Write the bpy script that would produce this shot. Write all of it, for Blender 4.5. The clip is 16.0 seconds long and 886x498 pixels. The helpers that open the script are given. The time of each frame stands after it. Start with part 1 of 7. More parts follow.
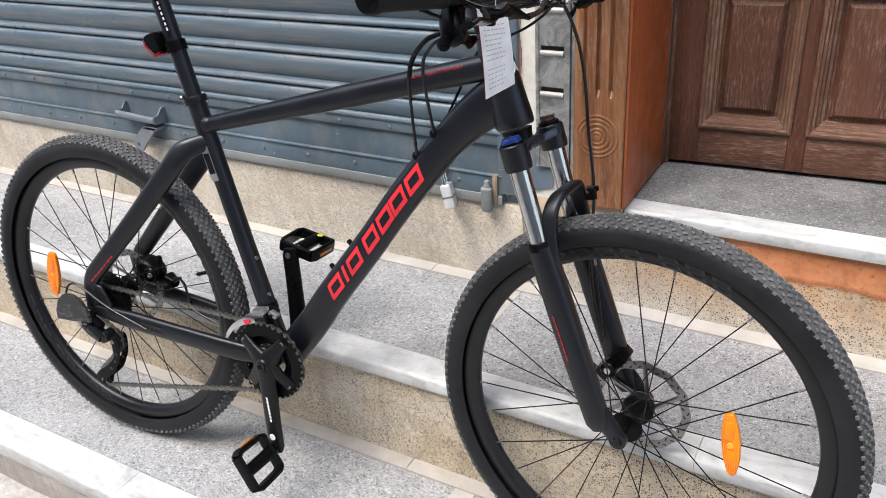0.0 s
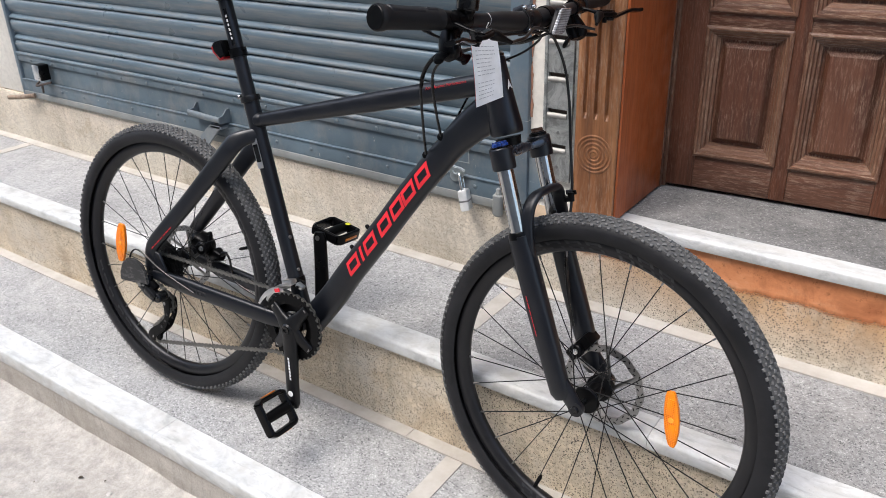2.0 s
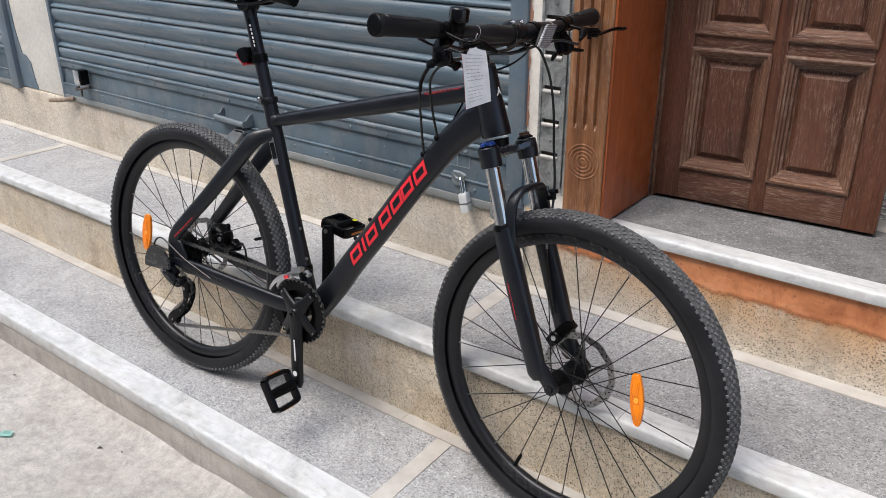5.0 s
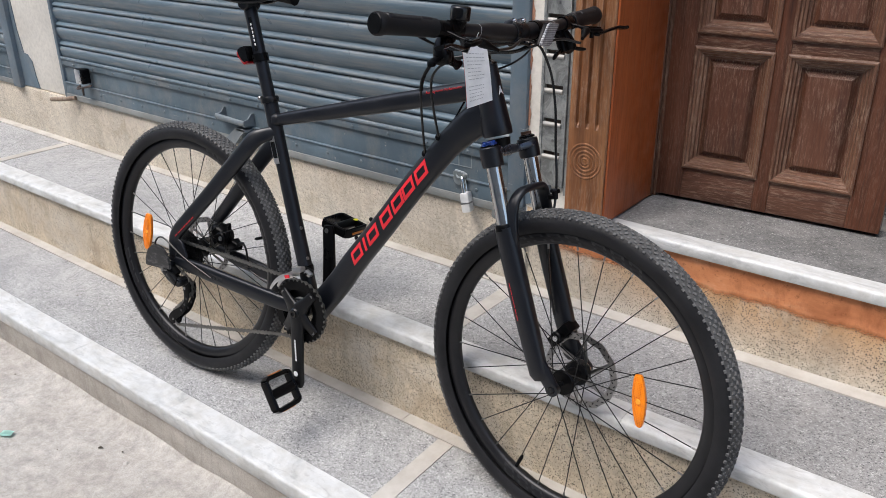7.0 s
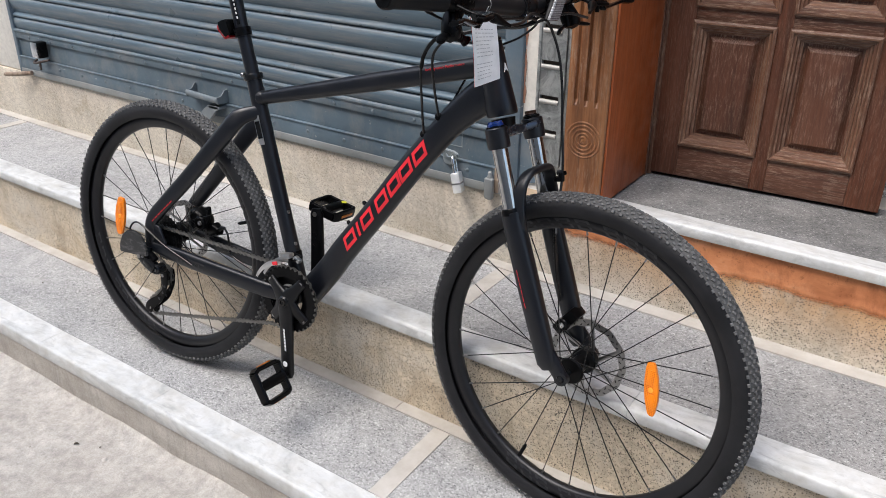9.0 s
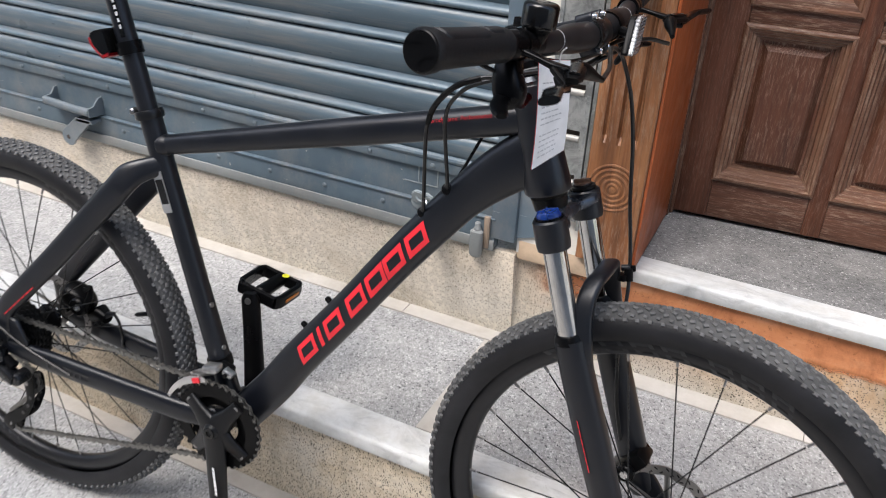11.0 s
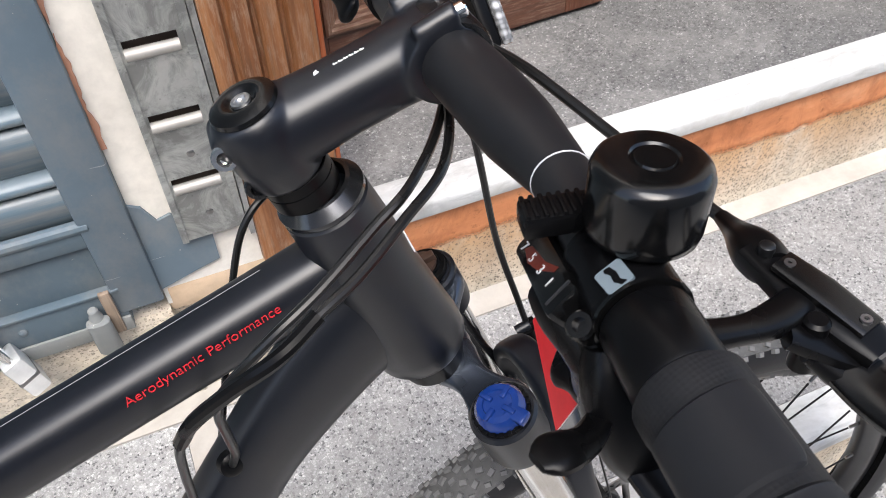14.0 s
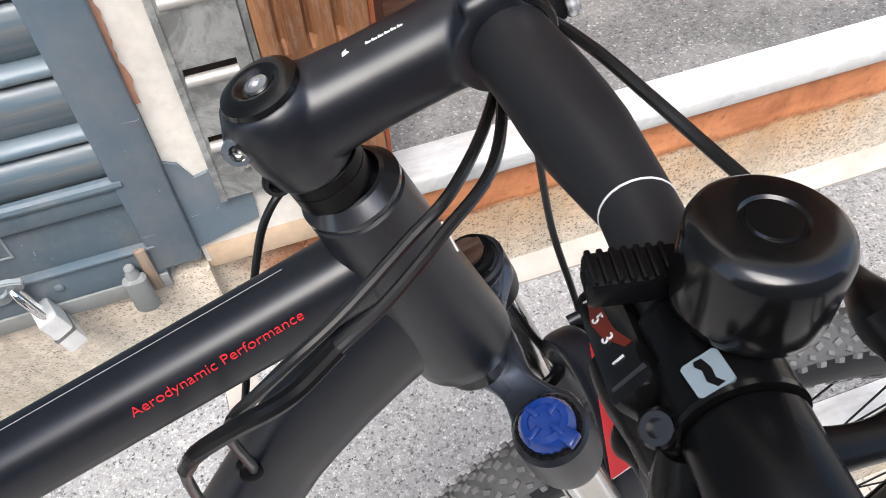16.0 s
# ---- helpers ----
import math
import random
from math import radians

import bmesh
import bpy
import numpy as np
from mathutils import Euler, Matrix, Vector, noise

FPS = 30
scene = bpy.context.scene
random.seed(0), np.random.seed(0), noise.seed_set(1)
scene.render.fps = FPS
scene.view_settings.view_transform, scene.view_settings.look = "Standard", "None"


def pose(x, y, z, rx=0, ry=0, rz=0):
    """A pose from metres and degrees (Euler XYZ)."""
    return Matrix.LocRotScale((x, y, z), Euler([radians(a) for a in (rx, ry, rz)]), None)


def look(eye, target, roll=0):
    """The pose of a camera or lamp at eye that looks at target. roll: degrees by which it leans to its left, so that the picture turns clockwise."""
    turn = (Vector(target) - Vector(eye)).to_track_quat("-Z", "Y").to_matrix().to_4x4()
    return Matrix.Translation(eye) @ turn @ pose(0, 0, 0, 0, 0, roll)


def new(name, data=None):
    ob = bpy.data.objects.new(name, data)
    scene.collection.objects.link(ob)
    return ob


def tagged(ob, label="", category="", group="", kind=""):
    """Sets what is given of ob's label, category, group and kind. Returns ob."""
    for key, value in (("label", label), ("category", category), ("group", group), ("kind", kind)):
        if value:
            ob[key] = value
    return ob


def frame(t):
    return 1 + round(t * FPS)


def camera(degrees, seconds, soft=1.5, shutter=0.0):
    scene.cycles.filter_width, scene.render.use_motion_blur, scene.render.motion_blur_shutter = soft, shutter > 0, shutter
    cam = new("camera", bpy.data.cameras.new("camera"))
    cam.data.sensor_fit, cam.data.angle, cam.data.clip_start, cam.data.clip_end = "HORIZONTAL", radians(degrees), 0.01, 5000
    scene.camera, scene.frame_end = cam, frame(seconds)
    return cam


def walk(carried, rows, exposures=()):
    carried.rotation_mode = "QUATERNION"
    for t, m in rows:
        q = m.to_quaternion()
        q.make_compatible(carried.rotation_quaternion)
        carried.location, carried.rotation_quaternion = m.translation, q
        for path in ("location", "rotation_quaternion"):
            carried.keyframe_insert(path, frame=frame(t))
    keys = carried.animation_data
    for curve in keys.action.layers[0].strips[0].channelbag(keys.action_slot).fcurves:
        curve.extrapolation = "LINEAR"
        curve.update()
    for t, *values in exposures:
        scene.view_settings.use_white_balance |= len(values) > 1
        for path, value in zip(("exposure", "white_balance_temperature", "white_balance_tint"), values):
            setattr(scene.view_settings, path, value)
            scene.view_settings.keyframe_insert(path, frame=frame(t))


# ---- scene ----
# ---------------------------------------------------------------- camera
cam = camera(57.64, 16.0, soft=0.4, shutter=0.25)
# seconds, eye x y z, then yaw (to the left from +y), pitch (up) and roll in degrees
PATH = [
    (0.0, 0.2813, -1.0419, 1.1522, 31.37, -28.14, -4.11),
    (0.5, 0.3460, -1.0520, 1.1498, 33.74, -27.80, -5.18),
    (1.0, 0.3754, -1.0890, 1.1581, 34.01, -27.56, -4.45),
    (1.5, 0.3992, -1.1638, 1.1753, 33.14, -26.78, -3.59),
    (2.0, 0.4970, -1.1836, 1.1776, 35.98, -25.67, -1.63),
    (2.5, 0.5702, -1.2072, 1.1858, 37.58, -24.93, -0.58),
    (3.0, 0.6057, -1.2510, 1.1852, 37.36, -24.40, -0.27),
    (3.5, 0.6239, -1.2659, 1.1813, 37.48, -24.16, -0.37),
    (4.0, 0.6356, -1.2694, 1.1802, 37.76, -24.06, -0.39),
    (6.5, 0.6404, -1.2769, 1.1757, 37.86, -23.85, -0.34),
    (7.0, 0.6365, -1.2661, 1.1762, 38.01, -23.99, -0.40),
    (7.5, 0.6361, -1.2728, 1.1774, 37.84, -24.02, -0.26),
    (8.0, 0.6272, -1.2729, 1.1690, 37.48, -24.55, -0.01),
    (10.5, 0.2137, -1.0525, 1.1726, 28.43, -28.43, 1.71),
    (11.0, 0.0660, -0.8847, 1.1689, 25.25, -29.65, 2.71),
    (11.5, -0.1586, -0.7818, 1.1707, 15.63, -31.11, 2.93),
    (12.0, -0.2835, -0.6789, 1.1695, 8.52, -32.50, 1.73),
    (12.5, -0.3252, -0.5158, 1.1673, -0.58, -35.30, -1.86),
    (13.0, -0.3414, -0.4032, 1.1675, -12.98, -40.14, 0.49),
    (13.5, -0.3491, -0.3312, 1.1578, -22.86, -43.51, 1.24),
    (14.0, -0.2991, -0.2879, 1.1474, -22.40, -48.11, -1.23),
    (14.5, -0.2851, -0.2737, 1.1489, -19.69, -50.55, -3.22),
    (15.0, -0.2809, -0.2710, 1.1410, -18.42, -50.71, -3.57),
    (15.5, -0.2738, -0.2490, 1.1342, -17.55, -51.87, -4.11),
    (16.0, -0.2753, -0.2364, 1.1272, -16.37, -52.32, -3.80),
]


def aim(x, y, z, yaw, pitch, roll):
    a, b = radians(yaw), radians(pitch)
    way = Vector((-math.sin(a) * math.cos(b), math.cos(a) * math.cos(b), math.sin(b)))
    return look((x, y, z), Vector((x, y, z)) + way, roll)


walk(cam, [(t, aim(*row)) for t, *row in PATH], exposures=[(0.0, 1.41), (0.5, 1.35), (1.5, 1.28), (3.5, 1.27), (4.0, 1.18), (6.5, 1.07), (8.0, 1.09), (10.5, 1.23), (11.0, 1.32), (11.5, 1.40), (13.0, 1.55), (14.5, 1.56), (16.0, 1.66)])

# ---------------------------------------------------------------- light
world = bpy.data.worlds.new("world")
scene.world = world
world.use_nodes = True
sky = world.node_tree.nodes.new("ShaderNodeTexSky")
sky.sky_type = "NISHITA"
sky.sun_disc = False
sky.sun_elevation = radians(58)
sky.sun_rotation = radians(200)
sky.dust_density = 3.0
sky.ozone_density = 0.6
back = world.node_tree.nodes["Background"]
back.inputs["Strength"].default_value = 0.15
world.node_tree.links.new(sky.outputs[0], back.inputs["Color"])

sun_data = bpy.data.lights.new("sun", "SUN")
sun_data.energy = 1.4
sun_data.angle = radians(40)
sun_data.color = (0.98, 0.985, 1.0)
sun = new("sun", sun_data)
sun.matrix_world = look((-1.2, -3.0, 7.0), (0, 0, 0))


# ---------------------------------------------------------------- materials
class Nodes:
    """A principled material with a small builder for its nodes."""

    def __init__(self, name, rough=0.5, metal=0.0, base=(0.5, 0.5, 0.5)):
        self.mat = bpy.data.materials.new(name)
        self.mat.use_nodes = True
        self.tree = self.mat.node_tree
        self.bsdf = self.tree.nodes["Principled BSDF"]
        self.bsdf.inputs["Roughness"].default_value = rough
        self.bsdf.inputs["Metallic"].default_value = metal
        self.bsdf.inputs["Base Color"].default_value = (*base, 1)
        self.coord = self.tree.nodes.new("ShaderNodeTexCoord").outputs["Object"]

    def link(self, a, b):
        self.tree.links.new(a, b)

    def mapped(self, scale=(1, 1, 1), turn=(0, 0, 0)):
        n = self.tree.nodes.new("ShaderNodeMapping")
        n.inputs["Scale"].default_value = scale
        n.inputs["Rotation"].default_value = turn
        self.link(self.coord, n.inputs["Vector"])
        return n.outputs[0]

    def noise(self, scale, detail=4.0, rough=0.55, vec=None, distort=0.0):
        n = self.tree.nodes.new("ShaderNodeTexNoise")
        n.inputs["Scale"].default_value = scale
        n.inputs["Detail"].default_value = detail
        n.inputs["Roughness"].default_value = rough
        n.inputs["Distortion"].default_value = distort
        self.link(vec or self.coord, n.inputs["Vector"])
        return n.outputs["Fac"]

    def voronoi(self, scale, feature="F1", out="Distance", vec=None, rand=1.0):
        n = self.tree.nodes.new("ShaderNodeTexVoronoi")
        n.feature = feature
        n.inputs["Scale"].default_value = scale
        n.inputs["Randomness"].default_value = rand
        self.link(vec or self.coord, n.inputs["Vector"])
        return n.outputs[out]

    def ramp(self, fac, stops, mode="LINEAR"):
        n = self.tree.nodes.new("ShaderNodeValToRGB")
        n.color_ramp.interpolation = mode
        els = n.color_ramp.elements
        while len(els) < len(stops):
            els.new(0.5)
        for e, (p, c) in zip(els, stops):
            e.position = p
            e.color = (*c, 1) if len(c) == 3 else c
        self.link(fac, n.inputs[0])
        return n.outputs[0]

    def mix(self, fac, a, b, mode="MIX"):
        n = self.tree.nodes.new("ShaderNodeMix")
        n.data_type, n.blend_type = "RGBA", mode
        for v, s in ((fac, n.inputs[0]), (a, n.inputs[6]), (b, n.inputs[7])):
            if isinstance(v, (int, float)):
                s.default_value = v
            elif isinstance(v, tuple):
                s.default_value = (*v, 1)
            else:
                self.link(v, s)
        return n.outputs[2]

    def sep(self, colour):
        n = self.tree.nodes.new("ShaderNodeSeparateColor")
        self.link(colour, n.inputs[0])
        return n.outputs[0]

    def math(self, op, a, b=0.0):
        n = self.tree.nodes.new("ShaderNodeMath")
        n.operation = op
        for v, s in ((a, n.inputs[0]), (b, n.inputs[1])):
            if isinstance(v, (int, float)):
                s.default_value = v
            else:
                self.link(v, s)
        return n.outputs[0]

    def axis(self, i):
        n = self.tree.nodes.new("ShaderNodeSeparateXYZ")
        self.link(self.coord, n.inputs[0])
        return n.outputs[i]

    def warped(self, scale, amount):
        """The object's own coordinates, shaken so that cells lose their straight sides."""
        n = self.tree.nodes.new("ShaderNodeTexNoise")
        n.inputs["Scale"].default_value = scale
        n.inputs["Detail"].default_value = 2.0
        self.link(self.coord, n.inputs["Vector"])
        k = self.tree.nodes.new("ShaderNodeVectorMath")
        k.operation = "MULTIPLY_ADD"
        self.link(n.outputs["Color"], k.inputs[0])
        k.inputs[1].default_value = (amount, amount, amount)
        self.link(self.coord, k.inputs[2])
        return k.outputs[0]

    def out(self, colour=None, rough=None, bump=None, dist=0.001, strength=1.0):
        if colour is not None:
            self.link(colour, self.bsdf.inputs["Base Color"])
        if rough is not None:
            self.link(rough, self.bsdf.inputs["Roughness"])
        if bump is not None:
            n = self.tree.nodes.new("ShaderNodeBump")
            n.inputs["Distance"].default_value = dist
            n.inputs["Strength"].default_value = strength
            self.link(bump, n.inputs["Height"])
            self.link(n.outputs[0], self.bsdf.inputs["Normal"])
        return self.mat


def grey(v):
    return (v, v, v)


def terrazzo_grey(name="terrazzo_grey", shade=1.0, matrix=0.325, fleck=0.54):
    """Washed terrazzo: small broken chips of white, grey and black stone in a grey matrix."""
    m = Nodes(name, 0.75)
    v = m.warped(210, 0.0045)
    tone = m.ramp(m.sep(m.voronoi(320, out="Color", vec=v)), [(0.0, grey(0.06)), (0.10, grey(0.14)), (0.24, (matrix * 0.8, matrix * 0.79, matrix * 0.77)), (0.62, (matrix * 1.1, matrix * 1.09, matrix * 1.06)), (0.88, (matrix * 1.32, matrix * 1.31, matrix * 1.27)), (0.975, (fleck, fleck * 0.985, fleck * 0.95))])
    joint = m.ramp(m.voronoi(320, feature="DISTANCE_TO_EDGE", vec=v), [(0.03, grey(1)), (0.16, grey(0))])
    body = m.mix(joint, tone, (matrix * 0.86, matrix * 0.85, matrix * 0.83))
    coarse = m.ramp(m.sep(m.voronoi(140, out="Color", vec=v)), [(0.0, grey(0.62)), (0.12, grey(0.92)), (0.85, grey(1.04)), (1.0, grey(1.4))])
    body = m.mix(0.6, body, coarse, "MULTIPLY")
    grit = m.ramp(m.noise(900, 3, 0.7), [(0.3, grey(0.72)), (0.7, grey(1.25))])
    body = m.mix(0.7, body, grit, "MULTIPLY")
    dirt = m.ramp(m.noise(3.5, 6, 0.6), [(0.35, grey(0.87)), (0.62, grey(1.07))])
    body = m.mix(1.0, body, dirt, "MULTIPLY")
    dust = m.ramp(m.noise(9, 5, 0.65, distort=0.6), [(0.45, grey(0)), (0.75, grey(0.4))])
    body = m.mix(dust, body, (0.45, 0.438, 0.417))
    # darker towards +x, its course broken up by noise
    x_tone = m.ramp(m.math("ADD", m.math("MULTIPLY", m.axis(0), 0.5), m.math("MULTIPLY", m.noise(2.5, 5, 0.65), 0.35)), [(0.05, grey(1.03)), (0.52, grey(0.69))])
    body = m.mix(1.0, body, x_tone, "MULTIPLY")
    body = m.mix(1.0, body, grey(shade), "MULTIPLY")
    return m.out(body, m.ramp(m.noise(40), [(0.3, grey(0.6)), (0.7, grey(0.85))]), m.noise(420, 3), 0.0008, 0.6)


def terrazzo_beige(name="terrazzo_beige", tint=(0.53, 0.45, 0.335), rust=0.0):
    m = Nodes(name, 0.7)
    stain = m.ramp(m.noise(5, 6, 0.65, distort=0.8), [(0.3, tuple(c * 1.12 for c in tint)), (0.55, tint), (0.8, (tint[0] * 0.78, tint[1] * 0.68, tint[2] * 0.55))])
    chips = m.ramp(m.sep(m.voronoi(150, out="Color")), [(0.0, grey(0.75)), (0.5, grey(1.0)), (1.0, grey(1.3))])
    body = m.mix(0.55, stain, chips, "MULTIPLY")
    pale = m.ramp(m.noise(4.5, 6, 0.7, distort=0.5), [(0.48, grey(0)), (0.66, grey(0.55))])
    body = m.mix(pale, body, (0.60, 0.56, 0.49))
    if rust:
        high = m.ramp(m.axis(2), [(0.22, grey(0.05)), (0.37, grey(1))])
        side = m.ramp(m.math("ADD", m.axis(0), 0.5), [(0.1, grey(0.1)), (0.5, grey(1))])
        spot = m.ramp(m.noise(5, 6, 0.7, vec=m.mapped((1, 1, 0.5))), [(0.30, grey(0)), (0.50, grey(rust))])
        body = m.mix(m.math("MULTIPLY", m.math("MULTIPLY", spot, high), side), body, (0.50, 0.25, 0.075))
    patch = m.ramp(m.noise(7, 5, 0.65), [(0.28, grey(0.25)), (0.52, grey(1))])
    if rust:
        patch = m.math("MULTIPLY", patch, m.ramp(m.math("ADD", m.axis(0), 0.5), [(0.1, grey(0.55)), (0.6, grey(1))]))
        smudge = m.ramp(m.noise(2.6, 7, 0.72, vec=m.mapped((1, 1, 1.6)), distort=0.9), [(0.52, grey(0)), (0.7, grey(0.6))])
        body = m.mix(smudge, body, (0.37, 0.30, 0.21))
    else:
        smudge = m.ramp(m.noise(2.3, 7, 0.7, vec=m.mapped((1, 1, 2.0)), distort=0.8), [(0.50, grey(0)), (0.66, grey(0.75))])
        body = m.mix(smudge, body, (0.34, 0.25, 0.165))
    for scale, lo, keep in ((165, 0.24, 0.36), (300, 0.28, 0.36)):
        dark = m.ramp(m.voronoi(scale), [(lo, grey(1)), (lo + 0.1, grey(0))])
        pick = m.ramp(m.sep(m.voronoi(scale, out="Color")), [(keep, grey(0)), (keep + 0.04, grey(0.9))])
        speck = m.math("MULTIPLY", m.math("MULTIPLY", dark, pick), patch)
        body = m.mix(speck, body, (0.06, 0.05, 0.04))
    run = m.ramp(m.noise(1, 4, 0.6, vec=m.mapped((14, 14, 1.2))), [(0.45, grey(1.08)), (0.75, grey(0.72))])
    body = m.mix(0.7, body, run, "MULTIPLY")
    return m.out(body, None, m.noise(200, 3), 0.0008, 0.5)


def marble():
    m = Nodes("marble_white", 0.45)
    v = m.ramp(m.noise(6, 7, 0.6, vec=m.mapped((1, 2.2, 2.2), (0, 0, 0.5)), distort=1.8), [(0.28, (0.35, 0.362, 0.362)), (0.42, (0.51, 0.518, 0.512)), (0.6, (0.60, 0.605, 0.595)), (0.76, (0.43, 0.442, 0.44))])
    dirt = m.ramp(m.noise(18, 5, 0.7), [(0.35, (0.78, 0.75, 0.7)), (0.6, (1.0, 1.0, 1.0))])
    body = m.mix(0.7, v, dirt, "MULTIPLY")
    smear = m.ramp(m.noise(26, 6, 0.7, vec=m.mapped((0.6, 2.0, 1.0)), distort=0.7), [(0.55, grey(0)), (0.66, grey(0.65))])
    body = m.mix(smear, body, (0.36, 0.362, 0.355))
    pit = m.ramp(m.noise(140, 4, 0.7), [(0.66, grey(0)), (0.72, grey(0.5))])
    body = m.mix(pit, body, (0.27, 0.26, 0.24))
    return m.out(body, m.ramp(m.noise(25), [(0.3, grey(0.35)), (0.7, grey(0.6))]), m.noise(60, 5), 0.0008, 0.35)


def border_stone():
    m = Nodes("border_stone", 0.7)
    v = m.ramp(m.noise(9, 6, 0.65), [(0.3, (0.33, 0.30, 0.26)), (0.55, (0.43, 0.40, 0.355)), (0.75, (0.50, 0.475, 0.435))])
    return m.out(v, None, m.noise(90, 4), 0.0008, 0.4)


def terracotta():
    m = Nodes("terracotta_paint", 0.65)
    v = m.ramp(m.noise(7, 6, 0.65, vec=m.mapped((1, 1, 3))), [(0.3, (0.48, 0.17, 0.065)), (0.55, (0.61, 0.24, 0.10)), (0.75, (0.68, 0.34, 0.18))])
    soot = m.ramp(m.noise(11, 6, 0.72, vec=m.mapped((1, 1, 0.6)), distort=0.6), [(0.4, (0.62, 0.55, 0.5)), (0.55, (1.0, 1.0, 1.0)), (0.75, (1.15, 1.25, 1.35))])
    v = m.mix(0.8, v, soot, "MULTIPLY")
    edge = m.math("ADD", m.axis(2), m.math("MULTIPLY", m.math("SUBTRACT", m.noise(7, 7, 0.72, vec=m.mapped((1, 1, 0.4))), 0.5), 0.045))
    wear = m.ramp(m.noise(60, 5, 0.7), [(0.32, grey(0.6)), (0.42, grey(1))])
    start = m.ramp(m.math("ADD", m.math("ADD", m.axis(0), 0.5), m.math("MULTIPLY", m.noise(14, 5, 0.7), 0.2)), [(0.26, grey(0)), (0.42, grey(1))])
    m.link(m.math("MULTIPLY", m.math("MULTIPLY", m.ramp(edge, [(0.343, grey(0)), (0.358, grey(0.95))]), wear), start), m.bsdf.inputs["Alpha"])
    return m.out(v, None, m.noise(80, 4), 0.0008, 0.4)


def concrete():
    m = Nodes("street_concrete", 0.85)
    v = m.ramp(m.noise(2.2, 8, 0.68, distort=0.4), [(0.3, (0.33, 0.30, 0.265)), (0.55, (0.43, 0.405, 0.365)), (0.72, (0.5, 0.475, 0.435))])
    w = m.ramp(m.noise(38, 5, 0.7), [(0.3, grey(0.7)), (0.7, grey(1.2))])
    v = m.mix(1.0, v, w, "MULTIPLY")
    grit = m.ramp(m.noise(240, 4, 0.75), [(0.32, grey(0.78)), (0.6, grey(1.1))])
    v = m.mix(0.8, v, grit, "MULTIPLY")
    pit = m.ramp(m.voronoi(48), [(0.06, grey(0.62)), (0.12, grey(1))])
    v = m.mix(0.5, v, pit, "MULTIPLY")
    return m.out(v, None, m.noise(45, 8, 0.7), 0.006, 0.55)


def curb_face():
    m = Nodes("curb_render", 0.85)
    v = m.ramp(m.noise(6, 7, 0.68, vec=m.mapped((1, 1, 2))), [(0.3, (0.33, 0.295, 0.255)), (0.55, (0.45, 0.415, 0.37)), (0.75, (0.57, 0.54, 0.49))])
    run = m.ramp(m.noise(1, 6, 0.7, vec=m.mapped((13, 13, 2.6)), distort=1.2), [(0.33, grey(0.66)), (0.52, grey(1.0)), (0.75, grey(1.12))])
    v = m.mix(0.7, v, run, "MULTIPLY")
    grit = m.ramp(m.noise(210, 4, 0.75), [(0.32, grey(0.68)), (0.6, grey(1.1))])
    v = m.mix(0.8, v, grit, "MULTIPLY")
    return m.out(v, None, m.noise(55, 7, 0.7), 0.004, 0.6)


def plaster(name="plaster_cream", c=(0.71, 0.68, 0.62)):
    m = Nodes(name, 0.85)
    v = m.ramp(m.noise(5, 7, 0.65), [(0.3, tuple(x * 0.86 for x in c)), (0.6, c), (0.8, tuple(min(1, x * 1.1) for x in c))])
    s = m.ramp(m.noise(60, 4), [(0.3, grey(0.9)), (0.6, grey(1.05))])
    return m.out(m.mix(1.0, v, s, "MULTIPLY"), None, m.noise(45, 6), 0.002, 0.5)


def shutter_paint(name="shutter_paint", c=(0.105, 0.15, 0.185), rough=0.32, flat=False):
    """Faded paint; flat: on plain plates, worn evenly, not along the slats."""
    m = Nodes(name, rough)
    v = m.ramp(m.noise(4, 7, 0.6, vec=m.mapped((1, 1, 1) if flat else (0.4, 1, 2.5))), [(0.3, tuple(x * 0.8 for x in c)), (0.55, c), (0.75, tuple(x * 1.25 for x in c))])
    dust = m.ramp(m.noise(14, 6, 0.7, vec=m.mapped((1, 1, 0.7) if flat else (0.3, 1, 5))), [(0.46, grey(0)), (0.76, grey(0.35 if flat else 0.55))])
    v = m.mix(dust, v, (0.32, 0.28, 0.235))
    for turn in ((0, 0.5, 0), (0, -0.9, 0)) if flat else ((0, 0, 0),):
        scratch = m.ramp(m.noise(1, 3, 0.5, vec=m.mapped((6, 6, 230), turn)), [(0.735, grey(0)), (0.745, grey(0.75))])
        if flat:
            scratch = m.math("MULTIPLY", scratch, m.ramp(m.noise(11, 3), [(0.5, grey(0)), (0.6, grey(1))]))
        v = m.mix(scratch, v, (0.46, 0.46, 0.44))
    if flat:
        chip = m.ramp(m.noise(75, 4, 0.7), [(0.70, grey(0)), (0.72, grey(0.8))])
        v = m.mix(chip, v, (0.42, 0.40, 0.36))
    return m.out(v, m.ramp(m.noise(18), [(0.3, grey(rough - 0.06)), (0.7, grey(rough + 0.18))]), m.noise(120, 4), 0.0005, 0.4)


